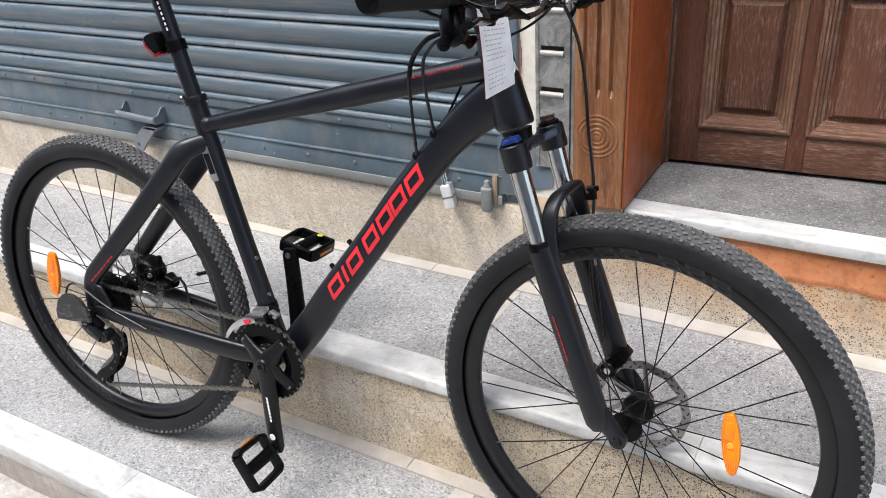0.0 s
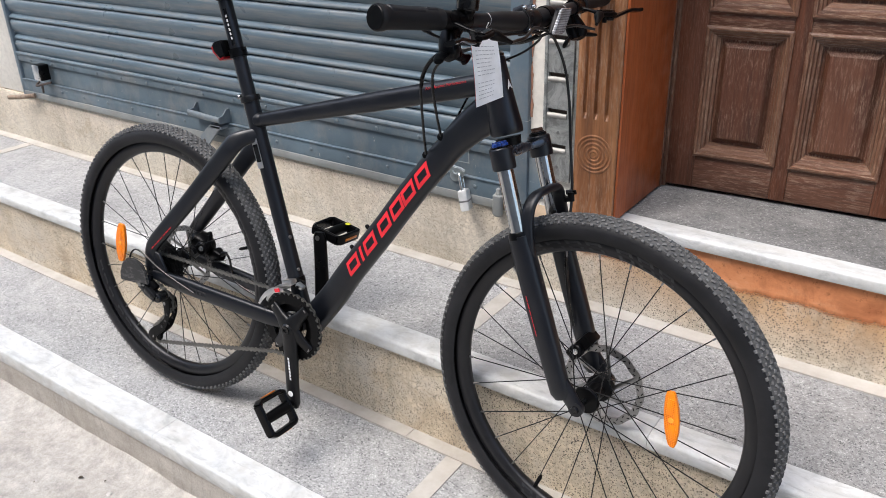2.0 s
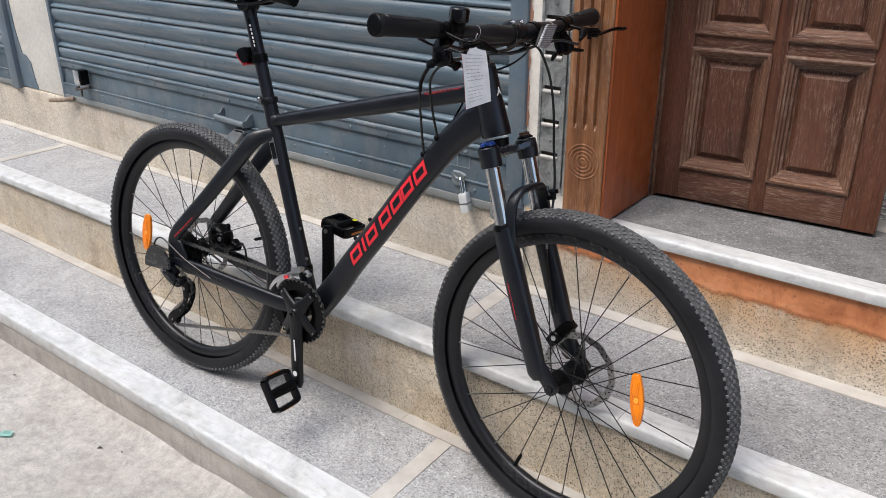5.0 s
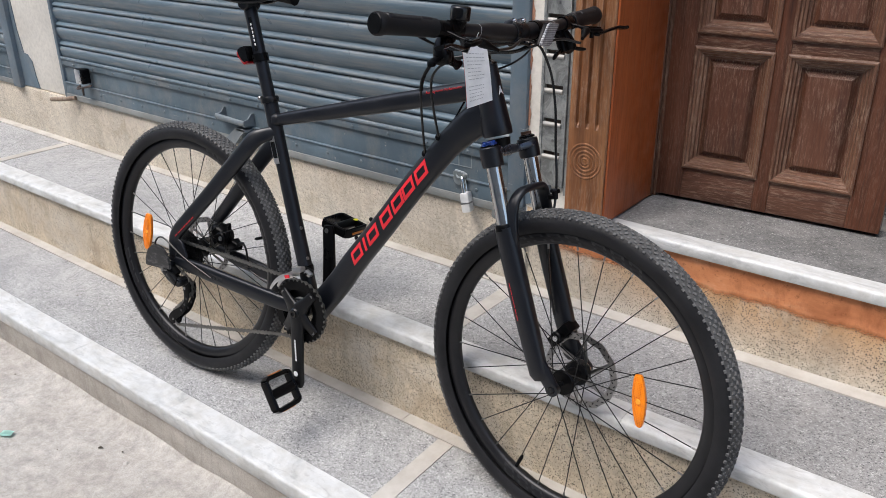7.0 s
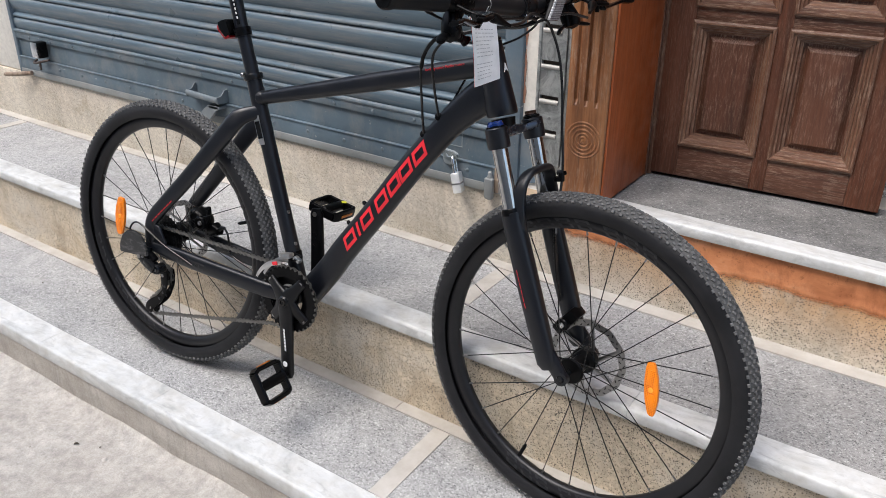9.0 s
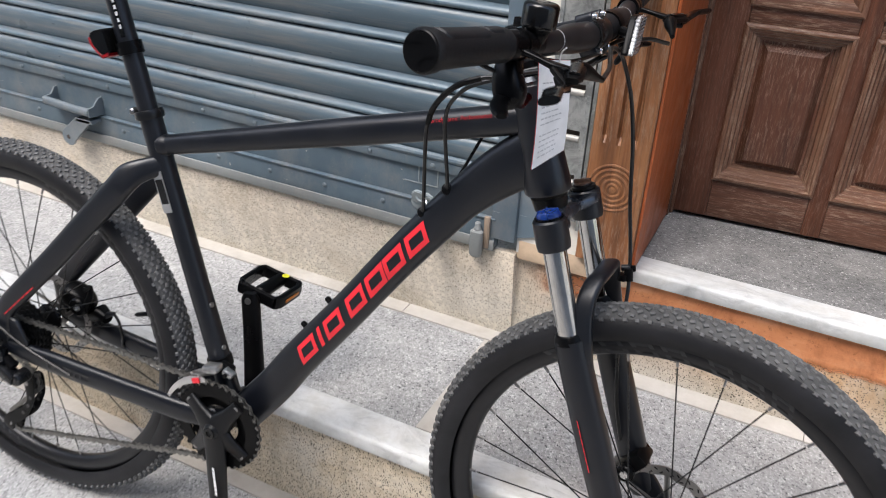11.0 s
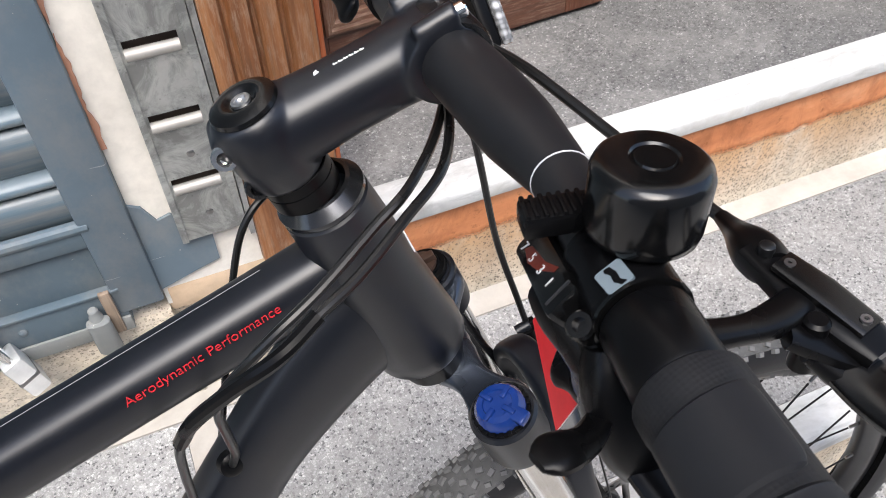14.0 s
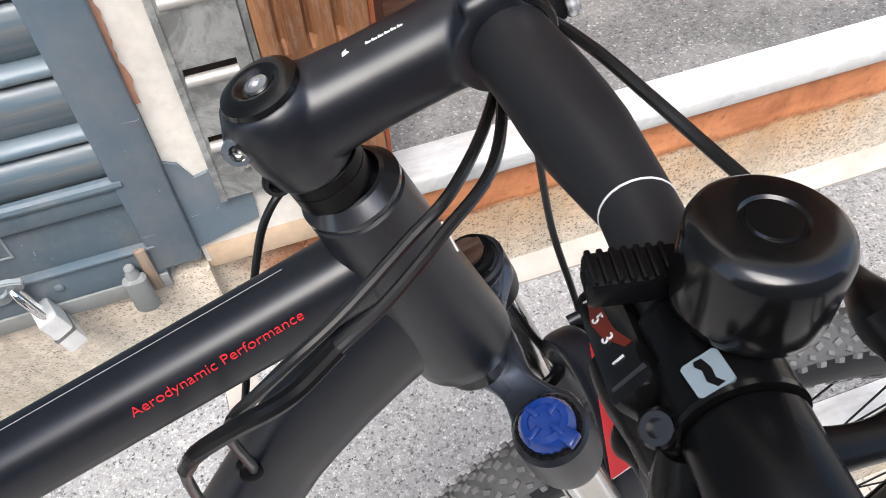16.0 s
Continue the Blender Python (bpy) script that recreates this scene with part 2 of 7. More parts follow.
def galvanised():
    m = Nodes("galvanised_steel", 0.42, 0.75)
    v = m.ramp(m.noise(10, 6, 0.65), [(0.3, (0.36, 0.37, 0.36)), (0.6, (0.52, 0.53, 0.51)), (0.8, (0.6, 0.58, 0.54))])
    sp = m.ramp(m.voronoi(110), [(0.05, grey(0.45)), (0.14, grey(1))])
    smudge = m.ramp(m.noise(19, 6, 0.72, distort=0.8), [(0.42, grey(0.5)), (0.56, grey(1.0)), (0.75, grey(1.12))])
    v = m.mix(0.85, v, smudge, "MULTIPLY")
    return m.out(m.mix(0.5, v, sp, "MULTIPLY"), m.ramp(m.noise(30), [(0.3, grey(0.32)), (0.7, grey(0.55))]), m.noise(60, 4), 0.0006, 0.4)


def wood(name, dark, mid, light, rough=0.5, wear=0.4, along=2):
    m = Nodes(name, rough)
    sc = [34, 34, 34]
    sc[along] = 2.2
    grain = m.noise(1, 8, 0.65, vec=m.mapped(tuple(sc)), distort=0.5)
    v = m.ramp(grain, [(0.28, dark), (0.5, mid), (0.72, light)])
    big = m.ramp(m.noise(3, 4), [(0.3, grey(0.72)), (0.7, grey(1.2))])
    v = m.mix(1.0, v, big, "MULTIPLY")
    sc2 = [300, 300, 300]
    sc2[along] = 38
    fleck = m.ramp(m.noise(1, 5, 0.75, vec=m.mapped(tuple(sc2))), [(0.48, grey(0)), (0.64, grey(wear * 0.75))])
    v = m.mix(m.mix(1.0, fleck, m.ramp(m.noise(7, 6, 0.7), [(0.38, grey(0.1)), (0.6, grey(1))]), "MULTIPLY"), v, (0.38, 0.275, 0.2))
    sc3 = [210, 210, 210]
    sc3[along] = 9
    pore = m.ramp(m.noise(1, 4, 0.6, vec=m.mapped(tuple(sc3))), [(0.36, grey(0.55)), (0.5, grey(1.0))])
    v = m.mix(0.55, v, pore, "MULTIPLY")
    return m.out(v, m.ramp(m.noise(20), [(0.3, grey(rough - 0.1)), (0.7, grey(rough + 0.15))]), grain, 0.0012, 0.45)


def satin(name, c, rough=0.42, metal=0.0, grain=0.0, shine=0.5):
    m = Nodes(name, rough, metal, c)
    m.bsdf.inputs["Specular IOR Level"].default_value = shine
    tone = m.ramp(m.noise(30, 5, 0.6), [(0.3, tuple(x * 0.85 for x in c)), (0.7, tuple(min(1, x * 1.15) for x in c))])
    r = m.ramp(m.noise(14, 4), [(0.3, grey(max(0.02, rough - 0.05))), (0.7, grey(rough + 0.07))])
    return m.out(tone, r, m.noise(900, 2) if grain else None, 0.0002, grain)


def rubber():
    m = Nodes("tyre_rubber", 0.5, 0.0, (0.02, 0.02, 0.021))
    m.bsdf.inputs["Specular IOR Level"].default_value = 0.22
    v = m.ramp(m.noise(12, 5, 0.65), [(0.35, (0.009, 0.009, 0.010)), (0.7, (0.018, 0.018, 0.020))])
    return m.out(v, None, m.noise(400, 3), 0.0003, 0.4)


def rubber_dusty(name="tread_rubber", lo=0.04, hi=0.09):
    m = Nodes(name, 0.75, 0.0, (0.06, 0.06, 0.06))
    m.bsdf.inputs["Specular IOR Level"].default_value = 0.25
    v = m.ramp(m.noise(25, 5, 0.7), [(0.3, grey(lo)), (0.7, (hi, hi * 0.995, hi * 0.98))])
    return m.out(v, None, m.noise(300, 3), 0.0004, 0.5)


def knurled(name="grip_rubber", c=(0.0075, 0.0078, 0.0088)):
    m = Nodes(name, 0.55, 0.0, c)
    m.bsdf.inputs["Specular IOR Level"].default_value = 0.22
    return m.out(None, None, m.voronoi(700, rand=0.1), 0.0003, 0.4)


def scuffs():
    """Black guard paint with pale rub marks."""
    m = Nodes("scuffed_black", 0.45, 0.0, (0.02, 0.02, 0.021))
    rub = m.ramp(m.noise(45, 6, 0.7, vec=m.mapped((1, 1, 2.2), (0, 0.6, 0)), distort=0.6), [(0.5, grey(0)), (0.68, grey(0.8))])
    return m.out(m.mix(rub, (0.016, 0.016, 0.017), (0.13, 0.13, 0.125)), None, m.noise(160, 4), 0.0004, 0.4)


def mosaic():
    m = Nodes("pebble_mosaic", 0.7)
    v = m.ramp(m.sep(m.voronoi(75, out="Color")), [(0.0, (0.12, 0.12, 0.11)), (0.3, (0.4, 0.39, 0.36)), (0.7, (0.62, 0.6, 0.56)), (1.0, (0.75, 0.74, 0.7))])
    gap = m.ramp(m.voronoi(75, feature="DISTANCE_TO_EDGE"), [(0.02, grey(0.25)), (0.1, grey(1))])
    return m.out(m.mix(1.0, v, gap, "MULTIPLY"), None, m.voronoi(75, feature="DISTANCE_TO_EDGE"), 0.002, 0.5)


def clear_plastic():
    m = Nodes("clear_prism_plastic", 0.15, 0.0, (0.75, 0.77, 0.78))
    m.bsdf.inputs["Coat Weight"].default_value = 0.6
    return m.out(m.mix(1.0, m.ramp(m.voronoi(260, rand=0.0), [(0.25, grey(0.42)), (0.6, grey(0.10))]), m.ramp(m.noise(60, 4), [(0.3, grey(0.6)), (0.6, grey(1.0))]), "MULTIPLY"), None, m.voronoi(260, rand=0.0), 0.001, 0.6)


def amber():
    m = Nodes("amber_plastic", 0.28, 0.0, (0.85, 0.24, 0.006))
    m.bsdf.inputs["Coat Weight"].default_value = 0.1
    m.bsdf.inputs["Emission Color"].default_value = (0, 0, 0, 1)
    return m.out(m.ramp(m.voronoi(300, rand=0.0), [(0.2, (0.66, 0.125, 0.0)), (0.55, (0.9, 0.245, 0.0))]), None, m.voronoi(300, rand=0.0), 0.0008, 0.7)


M = dict(
    # landing: a darker stone, with part of the door recess's shade in its colour
    tread=terrazzo_grey(), landing=terrazzo_grey("terrazzo_dark_shaded", 0.92, 0.205, 0.46), riser=terrazzo_beige(), riser_upper=terrazzo_beige("terrazzo_pale", (0.52, 0.475, 0.395), 0.9),
    marble=marble(), border=border_stone(), terracotta=terracotta(), concrete=concrete(), curb=curb_face(),
    plaster=plaster(), brick=plaster("chipped_brick", (0.46, 0.235, 0.155)), shutter=shutter_paint("shutter_paint", (0.096, 0.139, 0.170)), rail=shutter_paint("rail_paint", (0.086, 0.122, 0.148), 0.5, True), strip=shutter_paint("strip_paint", (0.20, 0.21, 0.205), 0.6, True), handle=shutter_paint("handle_paint", (0.13, 0.158, 0.175), 0.55, True),
    guide=shutter_paint("guide_paint", (0.115, 0.16, 0.198), 0.5, True), steel=galvanised(),
    door=wood("door_wood", (0.050, 0.0175, 0.0088), (0.104, 0.037, 0.0192), (0.145, 0.060, 0.033), 0.5, 0.8), stile_wood=wood("stile_wood", (0.045, 0.0135, 0.006), (0.118, 0.038, 0.0175), (0.155, 0.057, 0.029), 0.48, 0.4),
    rail_wood=wood("rail_wood", (0.045, 0.017, 0.01), (0.12, 0.049, 0.0285), (0.185, 0.088, 0.054), 0.5, 0.8, along=0),
    moulding=wood("moulding_wood", (0.068, 0.0275, 0.0150), (0.128, 0.056, 0.031), (0.19, 0.098, 0.058), 0.5, 0.8), moulding_level=wood("moulding_level", (0.068, 0.0275, 0.0150), (0.128, 0.056, 0.031), (0.19, 0.098, 0.058), 0.5, 0.8, along=0),
    post=wood("post_wood", (0.095, 0.033, 0.011), (0.245, 0.096, 0.034), (0.35, 0.165, 0.07), 0.45, 0.7),
    reveal=wood("reveal_stain", (0.31, 0.070, 0.017), (0.39, 0.092, 0.023), (0.45, 0.118, 0.036), 0.40, 0.08),
    black=satin("matt_black_paint", (0.0033, 0.0042, 0.0069), 0.36, 0.0, 0.10, 0.48),
    gloss=satin("gloss_black", (0.0025, 0.0025, 0.0026), 0.2, shine=0.4),
    plastic=satin("black_plastic", (0.0026, 0.0026, 0.0029), 0.30, shine=0.12), part=satin("black_anodised", (0.009, 0.0095, 0.0105), 0.27, 0.4),
    cable=satin("cable_housing", (0.006, 0.006, 0.006), 0.3, shine=0.4), tyre=rubber(), crown=satin("crown_black", (0.070, 0.082, 0.104), 0.24, 0.8), amber_dark=satin("amber_shaded", (0.5, 0.15, 0.008), 0.3), bar=satin("bar_black", (0.0070, 0.0072, 0.0084), 0.48, shine=0.4), line=satin("line_grey", (0.2, 0.2, 0.21), 0.5), scuffed=scuffs(), scuff_dark=satin("crank_black", (0.0055, 0.0055, 0.006), 0.36, shine=0.3), bracket=shutter_paint("bracket_paint", (0.22, 0.255, 0.265), 0.5, True), foot_stone=plaster("foot_render", (0.56, 0.42, 0.29)), tread_rubber=rubber_dusty(), stud_rubber=rubber_dusty("stud_rubber", 0.07, 0.145), grip=knurled(), pad=satin("pad_rubber", (0.0088, 0.0093, 0.0108), 0.5, shine=0.25),
    chrome=satin("chrome", (0.8, 0.79, 0.77), 0.09, 1.0), silver=satin("silver_alloy", (0.62, 0.62, 0.62), 0.3, 1.0), lip=satin("worn_steel_lip", (0.34, 0.325, 0.30), 0.55, 0.4),
    lock_steel=satin("lock_steel", (0.78, 0.78, 0.76), 0.38, 0.55), stanchion=satin("stanchion_chrome", (0.56, 0.55, 0.53), 0.13, 1.0), dull=satin("dull_steel", (0.30, 0.295, 0.29), 0.35, 1.0), spoke=satin("spoke_black", (0.015, 0.015, 0.015), 0.3, 0.5),
    rim=satin("rim_black", (0.011, 0.011, 0.0125), 0.36, 0.2, shine=0.4), decal=satin("decal_grey", (0.020, 0.020, 0.0225), 0.36), cog=satin("dark_cogs", (0.018, 0.018, 0.018), 0.4, 0.6), amber_pale=satin("amber_prism", (0.95, 0.36, 0.04), 0.25), dry_leaf=satin("dry_leaf", (0.12, 0.095, 0.07), 0.8), pebble=plaster("pebble_stone", (0.5, 0.47, 0.43)),
    red=satin("red_decal", (0.62, 0.018, 0.03), 0.45), red_text=satin("red_lettering", (0.45, 0.012, 0.02), 0.5), white=satin("white_print", (0.75, 0.75, 0.74), 0.6),
    blue=satin("blue_plastic", (0.0045, 0.027, 0.155), 0.22), red_lens=satin("red_lens", (0.25, 0.005, 0.008), 0.35, shine=0.3),
    yellow=satin("yellow_sticker", (0.75, 0.72, 0.03), 0.5),
    cover=satin("headset_cover", (0.05, 0.052, 0.056), 0.2, 0.85), chain=satin("chain_steel", (0.19, 0.185, 0.172), 0.4, 0.8), orange=satin("orange_print", (0.075, 0.008, 0.003), 0.3), pale_label=satin("pale_label", (0.115, 0.145, 0.165), 0.5),
    amber=amber(), clear=clear_plastic(), paper=satin("white_paper", (0.96, 0.96, 0.95), 0.7), red_paper=satin("red_card", (0.74, 0.022, 0.028), 0.6),
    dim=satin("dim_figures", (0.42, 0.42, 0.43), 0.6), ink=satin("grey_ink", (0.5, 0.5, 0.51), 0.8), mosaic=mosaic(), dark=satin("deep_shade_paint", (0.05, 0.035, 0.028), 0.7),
    rusty=wood("rusty_steel", (0.10, 0.06, 0.04), (0.22, 0.16, 0.115), (0.34, 0.27, 0.2), 0.7, 0.5), litter=satin("green_wrapper", (0.42, 0.68, 0.6), 0.5), far=plaster("far_plaster", (0.6, 0.58, 0.54)), opposite=plaster("unseen_wall_plaster", (0.28, 0.272, 0.262)), bronze=satin("bronze_plastic", (0.06, 0.03, 0.018), 0.4),
)


# ---------------------------------------------------------------- mesh tools
def finish(name, bm, mat, parent=None, label="", angle=35):
    """Turns a bmesh into one linked mesh object."""
    me = bpy.data.meshes.new(name)
    bm.normal_update()
    bm.to_mesh(me)
    bm.free()
    me.polygons.foreach_set("use_smooth", [True] * len(me.polygons))
    me.set_sharp_from_angle(angle=radians(angle))
    for one in mat if isinstance(mat, (list, tuple)) else (mat,):
        me.materials.append(one)
    ob = new(name, me)
    if parent is not None:
        ob.parent = parent
    if label:
        ob["label"] = label
    return ob


def part(name, bm, mat, parent, label=""):
    return finish(name, bm, mat, parent, label)


def thing(name, place, label, category, group="", turn=None):
    ob = new(name)
    ob.empty_display_size = 0.05
    ob.matrix_world = (turn or Matrix()) if turn else Matrix.Translation(place)
    return tagged(ob, label, category, group)


def box(bm, lo, hi, bevel=0.0, m=None, mat=0):
    """A box between two corners, its edges rounded by bevel."""
    lo, hi = Vector(lo), Vector(hi)
    t = Matrix.Translation((lo + hi) / 2) @ Matrix.Diagonal((*(hi - lo), 1))
    made = bmesh.ops.create_cube(bm, size=1, matrix=(m @ t) if m else t)["verts"]
    faces = {f for v in made for f in v.link_faces}
    for f in faces:
        f.material_index = mat
    if bevel:
        edges = list({e for v in made for e in v.link_edges})
        for f in bmesh.ops.bevel(bm, geom=edges, offset=bevel, segments=2, profile=0.5, affect="EDGES")["faces"]:
            f.material_index = mat
    return bm


def block(lo, hi, bevel=0.0, m=None):
    return box(bmesh.new(), lo, hi, bevel, m)


def sweep(bm, pts, radii, n=14, ratio=1.0, up=(0, 1, 0), cap=True, power=2.0, mat=0, closed=False):
    """A tube along pts; radii: one or a list; the size along up is ratio times the other; power > 2 squares the section."""
    pts = [Vector(p) for p in pts]
    k = len(pts)
    radii = radii if isinstance(radii, (list, tuple)) else [radii] * k
    ratio = ratio if isinstance(ratio, (list, tuple)) else [ratio] * k
    up = Vector(up)
    rings = []
    prev = None
    for i, p in enumerate(pts):
        a, b = (pts[i - 1], pts[(i + 1) % k]) if closed else (pts[max(0, i - 1)], pts[min(k - 1, i + 1)])
        t = (b - a).normalized()
        side = up - t * up.dot(t)
        if side.length < 1e-4:
            side = prev or t.orthogonal()
        side.normalize()
        prev = side
        other = t.cross(side)
        ring = []
        for j in range(n):
            c, s = math.cos(2 * math.pi * j / n), math.sin(2 * math.pi * j / n)
            c = math.copysign(abs(c) ** (2 / power), c)
            s = math.copysign(abs(s) ** (2 / power), s)
            ring.append(bm.verts.new(p + side * (c * radii[i] * ratio[i]) + other * (s * radii[i])))
        rings.append(ring)
    for i in range(k if closed else k - 1):
        a, b = rings[i], rings[(i + 1) % k]
        for j in range(n):
            bm.faces.new((a[j], a[(j + 1) % n], b[(j + 1) % n], b[j])).material_index = mat
    if cap and not closed:
        bm.faces.new(rings[0][::-1]).material_index = mat
        bm.faces.new(rings[-1]).material_index = mat
    bmesh.ops.recalc_face_normals(bm, faces=bm.faces)
    return bm


def tube(pts, radii, **k):
    return sweep(bmesh.new(), pts, radii, **k)


def curve(pts, steps=8):
    """A smooth line through pts."""
    p = [Vector(q) for q in pts]
    p = [p[0] * 2 - p[1]] + p + [p[-1] * 2 - p[-2]]
    out = []
    for i in range(1, len(p) - 2):
        for s in range(steps):
            t = s / steps
            out.append(0.5 * (2 * p[i] + (p[i + 1] - p[i - 1]) * t + (2 * p[i - 1] - 5 * p[i] + 4 * p[i + 1] - p[i + 2]) * t * t
                              + (3 * p[i] - p[i - 1] - 3 * p[i + 1] + p[i + 2]) * t ** 3))
    return out + [p[-2]]


def lathe(bm, origin, axis, profile, n=32, mat=0, closed=False):
    """Turns a profile of (along, radius) about an axis."""
    origin, axis = Vector(origin), Vector(axis).normalized()
    a = axis.orthogonal().normalized()
    b = axis.cross(a)
    rings = []
    for h, r in profile:
        c = origin + axis * h
        if r < 1e-6:
            rings.append([bm.verts.new(c)])
        else:
            rings.append([bm.verts.new(c + (a * math.cos(2 * math.pi * j / n) + b * math.sin(2 * math.pi * j / n)) * r) for j in range(n)])
    pairs = list(zip(rings, rings[1:])) + ([(rings[-1], rings[0])] if closed else [])
    for p, q in pairs:
        for j in range(n):
            i = (j + 1) % n
            if len(p) == 1 and len(q) == 1:
                continue
            if len(p) == 1:
                f = bm.faces.new((p[0], q[i], q[j]))
            elif len(q) == 1:
                f = bm.faces.new((p[j], p[i], q[0]))
            else:
                f = bm.faces.new((p[j], p[i], q[i], q[j]))
            f.material_index = mat
    bmesh.ops.recalc_face_normals(bm, faces=bm.faces)
    return bm


def turned(origin, axis, profile, n=32, closed=False):
    return lathe(bmesh.new(), origin, axis, profile, n, 0, closed)


def prism(bm, outline, depth, m, mat=0):
    """A flat outline (x, y), thickened by depth along z, set at m."""
    lo = [bm.verts.new(m @ Vector((x, y, 0))) for x, y in outline]
    hi = [bm.verts.new(m @ Vector((x, y, depth))) for x, y in outline]
    k = len(outline)
    for f in ([bm.faces.new(lo[::-1]), bm.faces.new(hi)] + [bm.faces.new((lo[i], lo[(i + 1) % k], hi[(i + 1) % k], hi[i])) for i in range(k)]):
        f.material_index = mat
    bmesh.ops.recalc_face_normals(bm, faces=bm.faces)
    return bm


def basis(origin, x, y):
    """A pose with the given x axis and y nearly as given."""
    x = Vector(x).normalized()
    z = x.cross(Vector(y)).normalized()
    y = z.cross(x)
    m = Matrix((x, y, z)).transposed().to_4x4()
    m.translation = origin
    return m


def lettering(name, text, size, m, mat, parent, depth=0.0004, thin=0.0, slant=0.0):
    """Words as a mesh, in the plane x, y of m."""
    data = bpy.data.curves.new(name, "FONT")
    data.body, data.size, data.extrude, data.align_x = text, size, depth, "LEFT"
    data.offset, data.shear = -thin, slant
    tmp = bpy.data.objects.new(name, data)
    scene.collection.objects.link(tmp)
    me = bpy.data.meshes.new_from_object(tmp.evaluated_get(bpy.context.evaluated_depsgraph_get()))
    bpy.data.objects.remove(tmp)
    me.transform(m)
    me.materials.clear()
    me.materials.append(mat)
    ob = new(name, me)
    ob.parent = parent
    return ob


def setting(name, bm, mat, label="", category="", kind="structure", parent=None):
    return tagged(finish(name, bm, mat, parent), label, category, "", kind)


def blended(bm, voxel=0.001, rounds=25):
    """Grows the overlapping forms of a bmesh into one smooth cast body."""
    me = bpy.data.meshes.new("cast")
    bm.to_mesh(me)
    bm.free()
    tmp = bpy.data.objects.new("cast", me)
    scene.collection.objects.link(tmp)
    m = tmp.modifiers.new("remesh", "REMESH")
    m.mode, m.voxel_size = "VOXEL", voxel
    m = tmp.modifiers.new("smooth", "SMOOTH")
    m.factor, m.iterations = 0.5, rounds
    out = bmesh.new()
    made = bpy.data.meshes.new_from_object(tmp.evaluated_get(bpy.context.evaluated_depsgraph_get()))
    out.from_mesh(made)
    bpy.data.objects.remove(tmp)
    bpy.data.meshes.remove(made)
    return out


# ---------------------------------------------------------------- the place
XL, XR = -5.2, 2.4      # ends of the steps along the wall
T1, T2, T3 = -0.022, 0.217, 0.447   # heights of the three treads
Y1, Y2, Y3 = -0.352, -0.016, 0.371  # front edges of the three marble nosings


def slope_box(bm, x0, x1, ya, za, yb, zb, depth):
    """A slab whose top runs from (ya, za) to (yb, zb)."""
    v = [bm.verts.new(p) for p in ((x0, ya, za), (x1, ya, za), (x1, yb, zb), (x0, yb, zb),
                                   (x0, ya, za - depth), (x1, ya, za - depth), (x1, yb, zb - depth), (x0, yb, zb - depth))]
    for q in ((0, 1, 2, 3), (7, 6, 5, 4), (0, 4, 5, 1), (1, 5, 6, 2), (2, 6, 7, 3), (3, 7, 4, 0)):
        bm.faces.new([v[i] for i in q])
    return bm


# street: one sheet to the horizon
bm = bmesh.new()
nx, ny = 170, 40
xs = [-400, -60, -15] + [-7 + 11 * i / nx for i in range(nx + 1)] + [12, 60, 400]
ys = [-400, -60, -12] + [-4.5 + 3.9 * j / ny for j in range(ny + 1)] + [-0.56 + 0.014 * j for j in range(17)] + [-0.2, 0.0, 12, 60, 400]
grid = []
for y in ys:
    row = []
    for x in xs:
        z = -0.172 + 0.006 * noise.noise((x * 1.7, y * 1.7, 0)) + 0.003 * noise.noise((x * 7, y * 7, 3))
        near_kerb = max(0.0, 1 - abs(y + 0.345) / (0.055 + 0.03 * noise.noise((x * 2.3, 0, 9))))     # mortar smeared against the kerb
        z += near_kerb * near_kerb * (0.020 + 0.016 * noise.noise((x * 5, 1, 4))) + 0.0025 * noise.noise((x * 19, y * 19, 6))
        row.append(bm.verts.new((x, y, z)))
    grid.append(row)
for j in range(len(ys) - 1):
    for i in range(len(xs) - 1):
        bm.faces.new((grid[j][i], grid[j][i + 1], grid[j + 1][i + 1], grid[j + 1][i]))
for f in bm.faces:
    f.normal_flip() if f.normal.z < 0 else None
setting("ground", bm, M["concrete"], "worn pale concrete street, dusty and uneven", "street")

# lowest step: rendered kerb, marble nosing, terrazzo tread, stone borders
steps = setting("steps", block((XL, Y1 + 0.004, -0.3), (XR, 0.5, T1 - 0.045)), M["curb"], "entrance steps of terrazzo with white marble nosings", "steps")


